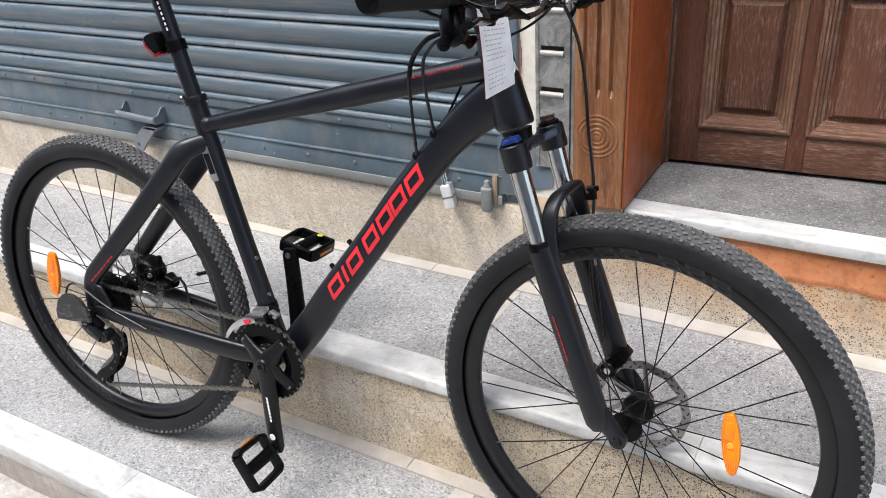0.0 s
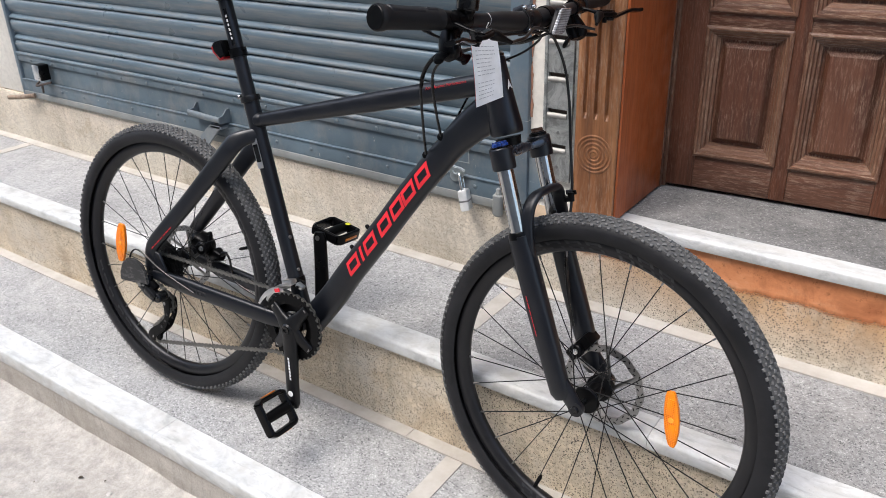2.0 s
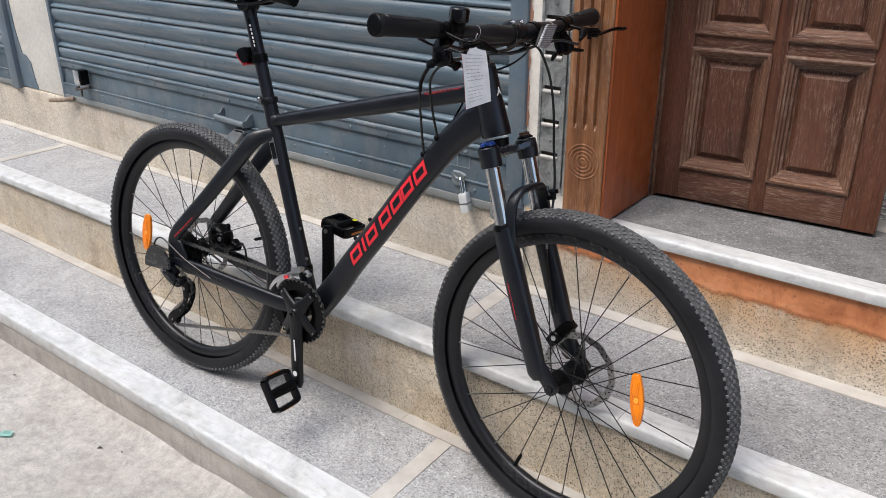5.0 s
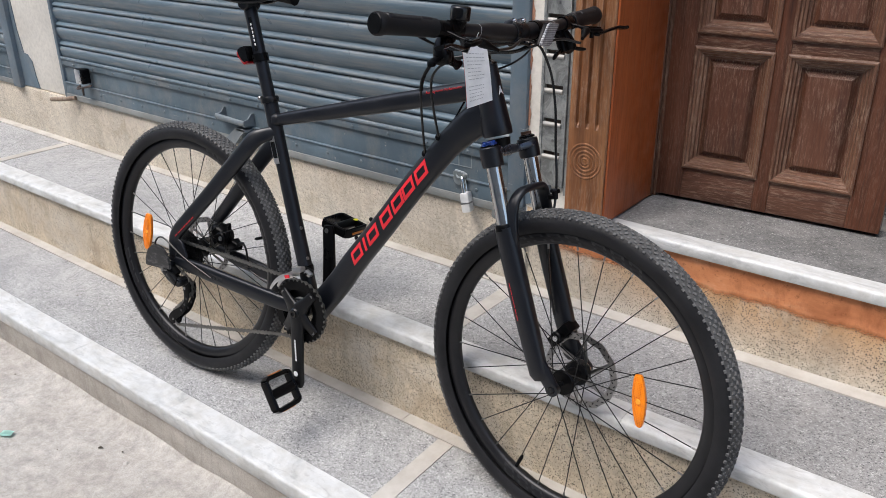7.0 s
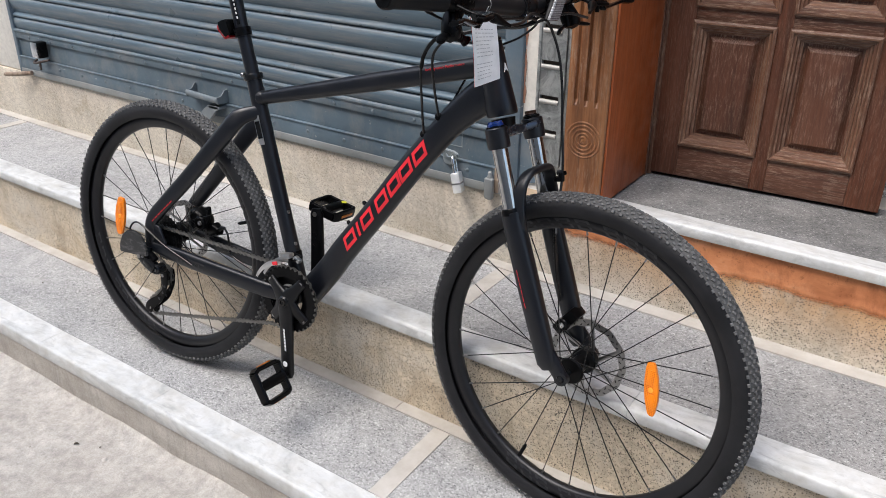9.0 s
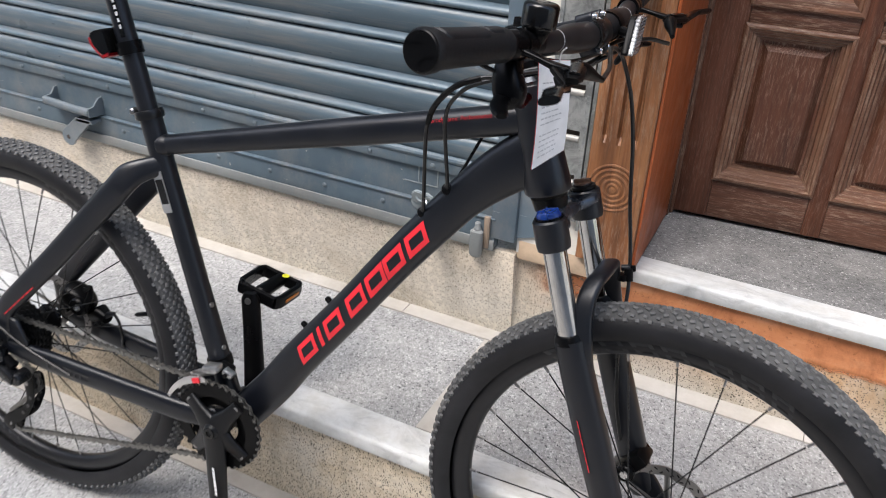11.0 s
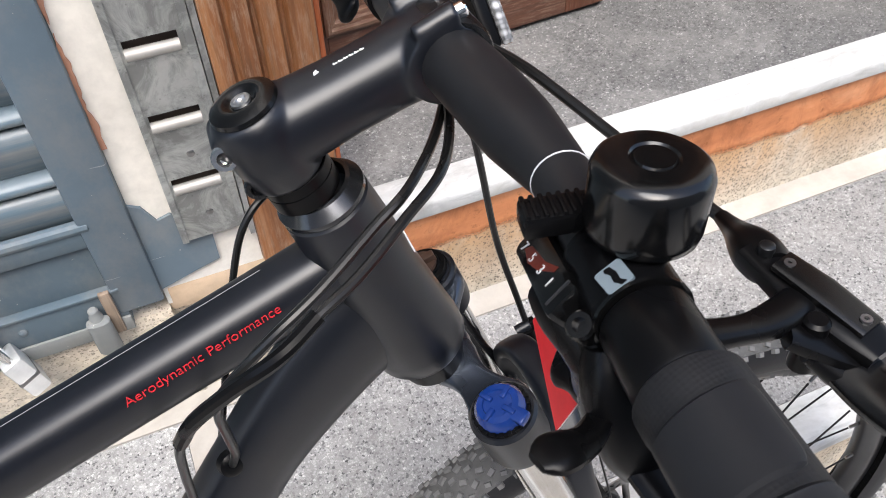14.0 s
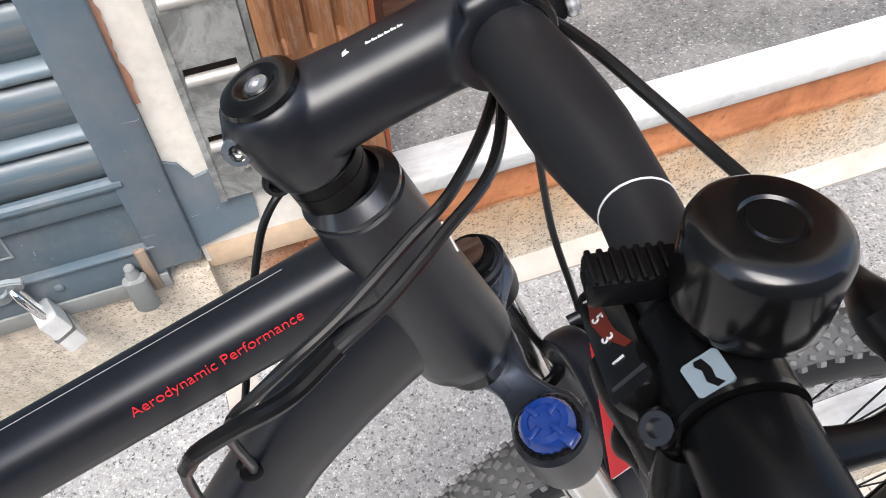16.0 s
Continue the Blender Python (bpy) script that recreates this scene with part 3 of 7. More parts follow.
def nosing(y0, y1, z, joints, thick, tilt=0.0):
    """Marble slabs end to end, their front edges rounded, wavy and chipped."""
    for a, b in zip(joints, joints[1:]):
        bm = bmesh.new()
        n_ = max(4, round((b - a) / 0.012))
        rows_ = []
        for i in range(n_ + 1):
            x = a + 0.0005 + (b - a - 0.001) * i / n_
            wave = 0.0014 * noise.noise((x * 6, z * 9, 2)) + 0.0007 * noise.noise((x * 31, z * 9, 7))
            chip = max(0.0, noise.noise((x * 23, z * 31, 4)) - 0.32) * 0.012 + (0.0008 if i in (0, n_) else 0.0)
            prof = [(y0 + 0.001, z - thick), (y0 + wave, z - thick + 0.003), (y0 + wave, z - 0.0065 - chip), (y0 + 0.0012 + wave + 0.3 * chip, z - 0.0030 - chip * 0.8), (y0 + 0.0042 + wave + 0.7 * chip, z - 0.0008 - chip * 0.3),
                    (y0 + 0.0085 + wave + chip, z), ((y0 + y1) / 2, z + 0.0004 * noise.noise((x * 4, y0, 3))), (y1, z), (y1, z - thick)]
            rows_.append([bm.verts.new((x, y, h + tilt * (y - y1))) for y, h in prof])
        for p, q in zip(rows_, rows_[1:]):
            for k in range(9):
                bm.faces.new((p[k], p[(k + 1) % 9], q[(k + 1) % 9], q[k]))
        bm.faces.new(rows_[0])
        bm.faces.new(rows_[-1][::-1])
        bmesh.ops.recalc_face_normals(bm, faces=bm.faces)
        part("marble_slab", bm, M["marble"], steps)


def slabs(y0, y1, z, joints, name, mat, tilt=0.0):
    for a, b in zip(joints, joints[1:]):
        bm = slope_box(bmesh.new(), a + 0.0008, b - 0.0008, y0, z + tilt * (y0 - y1), y1, z, 0.03)
        part(name, bm, mat, steps)


TILT1 = 0.045
cut1 = [XL, -4.1, -2.9, -2.32, -1.45, -0.98, -0.32, 0.55, 1.4, XR]
nosing(Y1, -0.275, T1 - TILT1 * 0.24, cut1, 0.042, TILT1 * 0.4)
tread_bounds1 = [(XL, -2.60), (-2.56, -0.345), (-0.300, 1.95)]
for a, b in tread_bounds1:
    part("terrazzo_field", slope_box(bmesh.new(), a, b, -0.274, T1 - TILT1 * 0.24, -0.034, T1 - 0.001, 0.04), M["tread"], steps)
slabs(-0.274, -0.034, T1 + 0.001, [-2.6, -2.56], "divider_strip", M["border"], TILT1)
slabs(-0.274, -0.034, T1 + 0.001, [-0.345, -0.300], "divider_strip", M["border"], TILT1)
slabs(-0.034, 0.01, T1 + 0.004, [XL, -3.5, -2.4, -1.3, -0.46, 0.4, 1.3, XR], "border_strip", M["border"])

# second step
part("riser", block((XL, 0.0, T1 - 0.06), (XR, 0.5, T2 - 0.03)), M["riser"], steps, "beige terrazzo riser with dark specks")
cut2 = [XL, -3.7, -2.14, -0.9, 0.1, 0.98, XR]
nosing(Y2, 0.05, T2, cut2, 0.028)
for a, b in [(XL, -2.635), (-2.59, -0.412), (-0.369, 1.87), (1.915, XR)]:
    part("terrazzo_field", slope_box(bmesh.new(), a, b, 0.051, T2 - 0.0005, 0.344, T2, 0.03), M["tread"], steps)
for a in (-2.635, -0.412, 1.87):
    slabs(0.051, 0.344, T2 + 0.0012, [a, a + 0.044], "divider_strip", M["border"])
slabs(0.342, 0.387, T2 + 0.004, [XL, -3.3, -2.3, -1.4, -0.6, 0.19, 1.1, XR], "border_strip", M["border"])

# third step: riser under the shutter and before the door
part("riser", block((-0.3715, 0.384, T2 - 0.05), (XR, 0.70, 0.4155)), M["riser_upper"], steps, "pale speckled terrazzo riser, stained")
bm = bmesh.new()
lean_out = [(0.379, T2 - 0.05), (0.377, 0.24), (0.3585, 0.409), (0.3615, 0.416), (0.70, 0.416), (0.70, T2 - 0.05)]
prism(bm, lean_out, 0.3715 * -1 - XL, Matrix(((0, 0, 1, XL), (1, 0, 0, 0), (0, 1, 0, 0), (0, 0, 0, 1))))
part("riser", bm, M["riser_upper"], steps, "pale terrazzo riser under the shutters")
XD0, XD1 = -0.160, 0.935        # door opening
cut3 = [-0.155, 1.25, XR]
nosing(Y3, 0.425, T3, cut3, 0.026)
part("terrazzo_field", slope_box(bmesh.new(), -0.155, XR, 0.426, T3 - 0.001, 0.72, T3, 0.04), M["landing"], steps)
bm = bmesh.new()
top, n = 0.421, 30
for i in range(n):
    x0, x1 = -0.40 + (XR + 0.40) * i / n, -0.40 + (XR + 0.40) * (i + 1) / n
    v = [bm.verts.new(p) for p in ((x0, 0.3835, 0.315), (x1, 0.3835, 0.315), (x1, 0.3835, top), (x0, 0.3835, top))]
    bm.faces.new(v)
bmesh.ops.remove_doubles(bm, verts=bm.verts, dist=1e-5)
bmesh.ops.solidify(bm, geom=bm.faces[:], thickness=-0.0004)
part("painted_band", bm, M["terracotta"], steps, "worn terracotta paint band under the marble sill")

# facade wall, closed all round above, with openings for two shutters and the door
Z_TOP, Z_SH, Z_DOOR = 4.2, 2.75, 2.62
bm = bmesh.new()
for lo, hi in (((-2.93, 0.392, 0.4), (-2.60, 0.75, Z_TOP)), ((XL, 0.392, Z_SH), (-2.93, 0.75, Z_TOP)), ((-2.60, 0.392, Z_SH), (-0.372, 0.75, Z_TOP)),
               ((-0.372, 0.366, 0.42), (-0.256, 0.75, Z_TOP)), ((-0.256, 0.392, Z_DOOR), (XD1 + 0.12, 0.75, Z_TOP)), ((XD1 + 0.10, 0.392, 0.42), (XR, 0.75, Z_TOP))):
    box(bm, lo, hi)
wall = setting("wall_front", bm, M["plaster"], "cream plaster facade, chipped at the corners", "wall")
# pier between the shutters: front skin with paint at its foot
part("pier_face", block((-2.925, 0.368, 0.418), (-2.574, 0.392, 3.0), 0.004), M["plaster"], wall)
bm = bmesh.new()
outline = [(-2.935, 0.42), (-2.80, 0.42), (-2.815, 0.47), (-2.822, 0.53), (-2.85, 0.558), (-2.88, 0.562), (-2.9, 0.66), (-2.91, 0.9), (-2.935, 0.9)]
prism(bm, outline, 0.003, Matrix(((1, 0, 0, 0), (0, 0, -1, 0.3675), (0, 1, 0, 0), (0, 0, 0, 1))))
part("paint_patch", bm, M["guide"], wall, "blue-grey paint lapped onto the pier")

# chipped corner of plaster beside the shutter guide, with brick showing
bm = bmesh.new()
chips = []
for k in range(340):
    z = 0.655 + 0.0023 * k
    n1, n2 = noise.noise((z * 26, 1.7, 0)), noise.noise((z * 95, 4.2, 0))
    wide = max(0.0, 0.0042 + 0.0085 * n1 + 0.0045 * n2)
    side = 0.003 * noise.noise((z * 40, 9.1, 0))
    if z > 0.98 and noise.noise((z * 9, 3.3, 0)) < -0.05:
        wide = 0.0
    if wide > 0.0006:
        chips.append((z, side, wide))
    elif len(chips) > 3:
        prism(bm, [(-0.3715 + s - 0.35 * w, z_) for z_, s, w in chips] + [(-0.3715 + s + 0.65 * w, z_) for z_, s, w in chips[::-1]], 0.0022, Matrix(((1, 0, 0, 0), (0, 0, -1, 0.3655), (0, 1, 0, 0), (0, 0, 0, 1))))
        chips = []
    else:
        chips = []
part("chipped_patch", bm, M["brick"], wall, "bare brick-red patch where plaster broke off")
# paint on the foot of the wall below the chipped corner
bm = bmesh.new()
prism(bm, [(-0.372, 0.452), (-0.334, 0.464), (-0.302, 0.473), (-0.301, 0.528), (-0.336, 0.556), (-0.35, 0.552), (-0.36, 0.575), (-0.372, 0.582)], 0.004, Matrix(((1, 0, 0, 0), (0, 0, -1, 0.365), (0, 1, 0, 0), (0, 0, 0, 1))))
part("paint_patch", bm, M["guide"], wall, "blue-grey paint at the foot of the wall")


# ---- roller shutters
SLAT = 0.0745


def roller_shutter(x0, x1, z0, z1, label):
    ob = thing("roller_shutter", ((x0 + x1) / 2, 0.37, z0), label, "roller shutter")
    inv = Matrix.Translation((-(x0 + x1) / 2, -0.37, -z0))
    z = z0 + 0.152
    sh = None
    bm = bmesh.new()
    prof = []
    bow = curve([(0.0015, 0.0, 0), (-0.004, 0.008, 0), (-0.009, 0.019, 0), (-0.0125, 0.032, 0), (-0.0132, 0.042, 0), (-0.0105, 0.0505, 0), (-0.005, 0.0544, 0)], 3)
    roll = curve([(-0.0035, 0.0566, 0), (-0.0085, 0.0588, 0), (-0.0108, 0.0625, 0), (-0.0102, 0.0662, 0), (-0.007, 0.0695, 0), (-0.002, 0.0725, 0), (0.0015, SLAT, 0)], 3)
    prof = [(p.x, p.y) for p in bow] + [(0.004, 0.0549), (0.004, 0.0560)] + [(p.x, p.y) for p in roll]
    rows = [[bm.verts.new((x, 0.371 + y, h)) for y, h in prof] for x in (x0, x1)]
    for k in range(len(prof) - 1):
        bm.faces.new((rows[0][k], rows[1][k], rows[1][k + 1], rows[0][k + 1]))
    bm.transform(inv)
    me = None
    n = int((z1 - z) / SLAT)
    for i in range(n):
        if me is None:
            first = part("slat", bm, M["shutter"], ob)
            me = first.data
            first.location = (0, 0, z)
        else:
            o = new("slat", me)
            o.parent = ob
            o.location = (0, 0, z + i * SLAT)
    rail = bmesh.new()
    box(rail, (x0, 0.362, z0 + 0.002), (x1, 0.372, z0 + 0.158), 0.001)
    r = part("bottom_rail", move(rail, inv), M["rail"], ob, "flat blue-grey bottom rail, scratched")
    top = bmesh.new()
    sweep(top, [(x0, 0.357, z0 + 0.16), (x1, 0.357, z0 + 0.16)], 0.007, n=10, up=(0, 1, 0))
    box(top, (x0, 0.354, z0 + 0.132), (x1, 0.3625, z0 + 0.156), 0.002)
    part("top_angle", move(top, inv), M["rail"], r)
    low = bmesh.new()
    box(low, (x0, 0.353, z0 + 0.0), (x1, 0.3615, z0 + 0.064), 0.002)
    box(low, (x0, 0.350, z0 + 0.0625), (x1, 0.3615, z0 + 0.0665), 0.001)
    part("foot_angle", move(low, inv), M["rail"], r)
    strip = block((x0, 0.349, z0 - 0.001), (x1, 0.3528, z0 + 0.021), 0.0015)
    part("foot_strip", move(strip, inv), M["strip"], r, "pale dusty strip along the foot")
    k = 0
    x = x0 + 0.09
    rm = None
    while x < x1 - 0.05:
        for dz, y in ((0.142, 0.354), (0.043, 0.353)):
            if rm is None:
                rb = move(turned((x, y, z0 + dz), (0, -1, 0), [(0, 0.0052), (0.0018, 0.0047), (0.0032, 0.0026), (0.0036, 0)], 12), inv)
                o = part("rivet", rb, M["rail"], r)
                rm, base = o.data, Vector((x, y, z0 + dz))
            else:
                o = new("rivet", rm)
                o.parent = r
                o.location = Vector((x + (0.03 if dz < 0.1 else 0), y, z0 + dz)) - base
        x += 0.137
    return ob, inv


def move(bm, m):
    bm.transform(m)
    return bm


Z0 = 0.418
shutter, inv = roller_shutter(-2.555, -0.412, Z0, Z_SH, "closed blue-grey steel roller shutter with a riveted bottom rail")
roller_shutter(XL, -2.985, Z0, Z_SH, "second closed blue-grey steel roller shutter beyond the pier")
# lug, hasp, handle and lock that are fixed to the first shutter
bm = bmesh.new()
sweep(bm, [(-0.4435, 0.340, 0.402), (-0.4435, 0.340, 0.404), (-0.4435, 0.340, 0.409), (-0.4435, 0.340, 0.456), (-0.4435, 0.340, 0.459)], [0.006, 0.010, 0.013, 0.0125, 0.009], n=20, ratio=0.62, up=(0, 1, 0), power=2.8)
lathe(bm, (-0.4435, 0.343, 0.459), (0, 0, 1), [(0, 0.0075), (0.003, 0.0075), (0.006, 0.0055), (0.013, 0.0055), (0.015, 0.004), (0.0152, 0)], 16)
part("lock_lug", move(bm, inv), M["strip"], shutter, "pale worn lug with a short peg on top")
bm = block((-0.433, 0.346, 0.421), (-0.4215, 0.352, 0.487), 0.0012)
part("end_strap", move(bm, inv), M["rusty"], shutter, "rusty steel end strap")
bm = bmesh.new()
for lo, hi in (((-0.581, 0.3605, 0.515), (-0.5785, 0.3625, 0.551)), ((-0.5405, 0.3605, 0.515), (-0.538, 0.3625, 0.551)), ((-0.581, 0.3605, 0.549), (-0.538, 0.3625, 0.551)), ((-0.61, 0.3605, 0.513), (-0.538, 0.3622, 0.515))):
    box(bm, lo, hi)
part("slot_edge", move(bm, inv), M["bracket"], shutter, "bare edge of the slot behind the hasp")
bm = bmesh.new()
prism(bm, [(-0.022, -0.014), (-0.012, -0.018), (0.010, -0.016), (0.023, -0.004), (0.024, 0.008), (0.012, 0.013), (-0.014, 0.012), (-0.023, 0.002)], 0.007, basis((-0.560, 0.3435, 0.499), (0.98, 0.0, -0.10), (0.05, -0.3, 0.95)))
bmesh.ops.bevel(bm, geom=bm.edges[:], offset=0.0016, segments=2, affect="EDGES")
lathe(bm, (-0.562, 0.3385, 0.4985), (0, -1, 0.2), [(0.0, 0.0062), (0.0022, 0.0068), (0.003, 0.009), (0.0018, 0.0105), (0.0, 0.011)], 20)
part("hasp", move(bm, inv), M["bracket"], shutter, "worn steel hasp with a round eye")
bm = turned((-0.571, 0.3525, 0.4815), (0, -1, 0), [(0, 0.0165), (0.006, 0.016), (0.0075, 0.0135), (0.0075, 0.0)], 28)
part("hasp_boss", move(bm, inv), M["bracket"], shutter, "round boss under the hasp")
# folded tray handle and the drilled ear below it
bm = bmesh.new()
sweep(bm, [(-1.546, 0.3225, 0.5065), (-1.50, 0.3215, 0.504), (-1.45, 0.3215, 0.5015), (-1.4055, 0.3225, 0.500)], [0.0088, 0.0095, 0.0092, 0.0088], n=14, ratio=0.75, up=(0, 1, 0), power=2.6)
slope_box(bm, -1.546, -1.4055, 0.322, 0.500, 0.3615, 0.4905, 0.004)
prism(bm, [(0.320, 0.494), (0.3615, 0.489), (0.3615, 0.528), (0.354, 0.528), (0.342, 0.514), (0.320, 0.513)], 0.0035, Matrix(((0, 0, 1, -1.5485), (1, 0, 0, 0), (0, 1, 0, 0), (0, 0, 0, 1))))
prism(bm, [(0.318, 0.490), (0.3615, 0.486), (0.3615, 0.528), (0.350, 0.527), (0.334, 0.512), (0.318, 0.510)], 0.004, Matrix(((0, 0, 1, -1.4055), (1, 0, 0, 0), (0, 1, 0, 0), (0, 0, 0, 1))))
part("pull_handle", move(bm, inv), M["handle"], shutter, "worn folded steel pull handle")
bm = bmesh.new()
ear = [(-1.405, 0.480), (-1.455, 0.480)]
ear += [(-1.490 + 0.021 * math.cos(radians(a)), 0.425 + 0.021 * math.sin(radians(a))) for a in range(130, 341, 15)]
prism(bm, ear, 0.007, Matrix(((1, 0, 0, 0), (0, 0, -1, 0.330), (0, 1, 0, 0), (0, 0, 0, 1))))
bmesh.ops.bevel(bm, geom=bm.edges[:], offset=0.001, segments=1, affect="EDGES")
box(bm, (-1.455, 0.323, 0.470), (-1.405, 0.355, 0.480), 0.002)
ear_ = part("pull_ear", move(bm, inv), M["handle"], shutter, "drilled steel ear below the handle")
part("ear_hole", move(turned((-1.490, 0.3232, 0.425), (0, -1, 0), [(0, 0.0055), (0.0004, 0.0055), (0.0004, 0)], 16), inv), M["dark"], ear_)
bm = bmesh.new()
box(bm, (-2.392, 0.318, 0.503), (-2.350, 0.353, 0.560), 0.004)
case_ = part("lock_case", move(bm, inv), M["plastic"], shutter, "small lock with a bright steel face")
part("lock_face", move(block((-2.394, 0.3135, 0.504), (-2.358, 0.3185, 0.559), 0.0022), inv), M["silver"], case_, "bright steel face")
bm = tube(curve([(-2.425, 0.345, 0.486), (-2.40, 0.318, 0.482), (-2.36, 0.314, 0.490), (-2.30, 0.322, 0.505)], 4), 0.0042, n=8)
sweep(bm, [(-2.352, 0.314, 0.49), (-2.350, 0.312, 0.463)], [0.0045, 0.0035], n=8, up=(0, 1, 0))
part("lock_bar", move(bm, inv), M["dark"], shutter, "dark lock bar with a hanging pin")

# guides beside the shutter
bm = block((-0.421, 0.352, 0.443), (-0.3725, 0.40, Z_SH), 0.003)
setting("trim_guide_near", bm, M["guide"], "painted steel shutter guide", "trim")
bm = block((-2.573, 0.352, 0.41), (-2.553, 0.40, Z_SH), 0.003)
setting("trim_guide_far", bm, M["guide"], "painted steel shutter guide", "trim")
bm = block((-2.99, 0.345, 0.41), (-2.927, 0.40, Z_SH), 0.003)
setting("trim_guide_end", bm, M["guide"], "painted steel shutter guide", "trim")
bm = tube([(-2.625, 0.318, 0.408), (-2.56, 0.326, 0.416), (-2.475, 0.342, 0.430)], 0.0085, n=12, ratio=0.8)
setting("trim_foot_bar", bm, M["rusty"], "dusty rusted steel bar under the guide", "trim")

# padlock, hanging edge on from the hasp's eye
lock = thing("padlock", (0, 0, 0), "polished steel padlock hanging from the shutter's hasp", "padlock", turn=Matrix.Translation((-0.531, 0.330, 0.433)) @ Euler((radians(-6), radians(-16), 0)).to_matrix().to_4x4() @ Euler((0, 0, radians(112))).to_matrix().to_4x4())
bm = bmesh.new()
box(bm, (-0.0195, -0.0115, -0.028), (0.0195, 0.0115, 0.024), 0.004)
part("body", bm, M["lock_steel"], lock)
part("band", block((-0.0199, -0.0119, -0.006), (0.0199, 0.0119, -0.0015), 0.0008), M["dull"], lock, "dull band round the body")
part("shackle", tube(curve([(-0.012, 0, 0.022), (-0.012, 0, 0.050), (-0.009, 0, 0.062), (0, 0, 0.067), (0.009, 0, 0.062), (0.012, 0, 0.050), (0.012, 0, 0.022)], 5), 0.0042, n=12), M["chrome"], lock)
part("keyway", block((-0.004, -0.0012, -0.0292), (0.004, 0.0012, -0.0278), 0.0), M["dark"], lock)

# slotted steel strip beside the door post
plate = thing("slotted_steel_strip", (-0.2985, 0.36, 0.52), "galvanised steel strip with punched slots, screwed upright to the wall", "steel strip")
pi = Matrix.Translation((0.2985, -0.36, -0.52))
x0, x1, s0, s1 = -0.333, -0.264, -0.3235, -0.2765
bm = bmesh.new()
box(bm, (x0, 0.3535, 0.52), (s0, 0.3615, 2.6))
box(bm, (s1, 0.3535, 0.52), (x1, 0.3615, 2.6))
z, zs = 0.52, []
for i in range(26):
    zc = 0.587 + 0.0795 * i
    box(bm, (s0, 0.3535, z), (s1, 0.3615, zc))
    zs.append(zc)
    z = zc + 0.0185
box(bm, (s0, 0.3535, z), (s1, 0.3615, 2.6))
box(bm, (x0, 0.3505, 0.52), (x0 + 0.0065, 0.3535, 2.6))
box(bm, (x1 - 0.0075, 0.3505, 0.52), (x1, 0.3535, 2.6))
part("strip", move(bm, pi), M["steel"], plate)
# added dark sheet: its colour gives the slots their deep shade
part("slot_shade_sheet", move(block((x0 + 0.004, 0.3618, 0.53), (x1 - 0.004, 0.3658, 2.59)), pi), M["dark"], plate, "dark sheet painted as the shade behind the slots")
lip = None
for i, zc in enumerate(zs):
    if lip is None:
        bm = tube([(s0, 0.3545, zc + 0.004), (s1, 0.3545, zc + 0.004)], 0.0058, n=12, up=(0, 0, 1))
        lip = part("slot_lip", move(bm, pi), M["lip"], plate, "dull rolled lip")
    else:
        o = new("slot_lip", lip.data)
        o.parent = plate
        o.location = (0, 0, zc - zs[0])
for zc in (0.552, 0.632, 0.948):
    part("screw", move(turned((-0.297, 0.3535, zc), (0, -1, 0), [(0, 0.004), (0.001, 0.0038), (0.0016, 0.002), (0.0016, 0)], 12), pi), M["dull"], plate)
setting("trim_edge_strip", block((-0.2625, 0.356, 0.50), (-0.2565, 0.38, 2.62)), M["steel"], "thin steel edge beside the post", "trim")
setting("trim_foot_block", block((-0.372, 0.3655, 0.405), (-0.157, 0.392, 0.4505), 0.006), M["foot_stone"], "cream stone foot of the post", "trim")

# carved post
post = thing("door_post", (-0.206, 0.40, 0.452), "carved brown wooden door post with a ringed rosette and flutes", "door post")
pm = Matrix.Translation((0.206, -0.40, -0.452))
bm = bmesh.new()
# flutes: the front is a comb of ribs above, a flat block below
px0, px1 = -0.2555, -0.1555
zf = 0.675
box(bm, (px0, 0.3600, 0.452), (px1, 0.66, 2.62))
part("block", move(bm, pm), M["post"], post)
bm = bmesh.new()
grooves = [px0 + g for g in (0.022, 0.047, 0.072)]
cuts = [px0, px0 + 0.002]
for g in grooves:
    cuts += [g - 0.0052, g - 0.0016, g + 0.0016, g + 0.0052]
cuts += [px1 - 0.002, px1]
levels = [0.452, zf, zf + 0.012, 1.2, 2.0, 2.62]
front = []
for z in levels:
    row = []
    for x in cuts:
        deep = 0.0025 if x in (px0, px1) else 0.0
        if z > zf and any(abs(x - g) < 0.002 for g in grooves):
            deep = 0.0078
        row.append(bm.verts.new((x, 0.352 + deep, z)))
    front.append(row)
for a, b in zip(front, front[1:]):
    for k in range(len(cuts) - 1):
        bm.faces.new((a[k], a[k + 1], b[k + 1], b[k]))
for k in (0, -1):
    edge = [r[k] for r in front]
    far = [bm.verts.new((v.co.x, 0.361, v.co.z)) for v in edge]
    for i in range(len(edge) - 1):
        bm.faces.new((edge[i], edge[i + 1], far[i + 1], far[i]))
bmesh.ops.recalc_face_normals(bm, faces=bm.faces)
finish("fluted_face", move(bm, pm), M["post"], post, "", 20)
bm = bmesh.new()
for k, r in enumerate((0.007, 0.015, 0.024, 0.033, 0.041)):
    lathe(bm, (-0.208, 0.3525, 0.598), (0, -1, 0), [(0, r - 0.003), (0.0013, r - 0.0022), (0.0021, r), (0.0013, r + 0.0022), (0, r + 0.003)], 40)
lathe(bm, (-0.208, 0.3525, 0.598), (0, -1, 0), [(0.003, 0.004), (0.004, 0)], 20)
part("rosette", move(bm, pm), M["post"], post, "carved ring rosette")
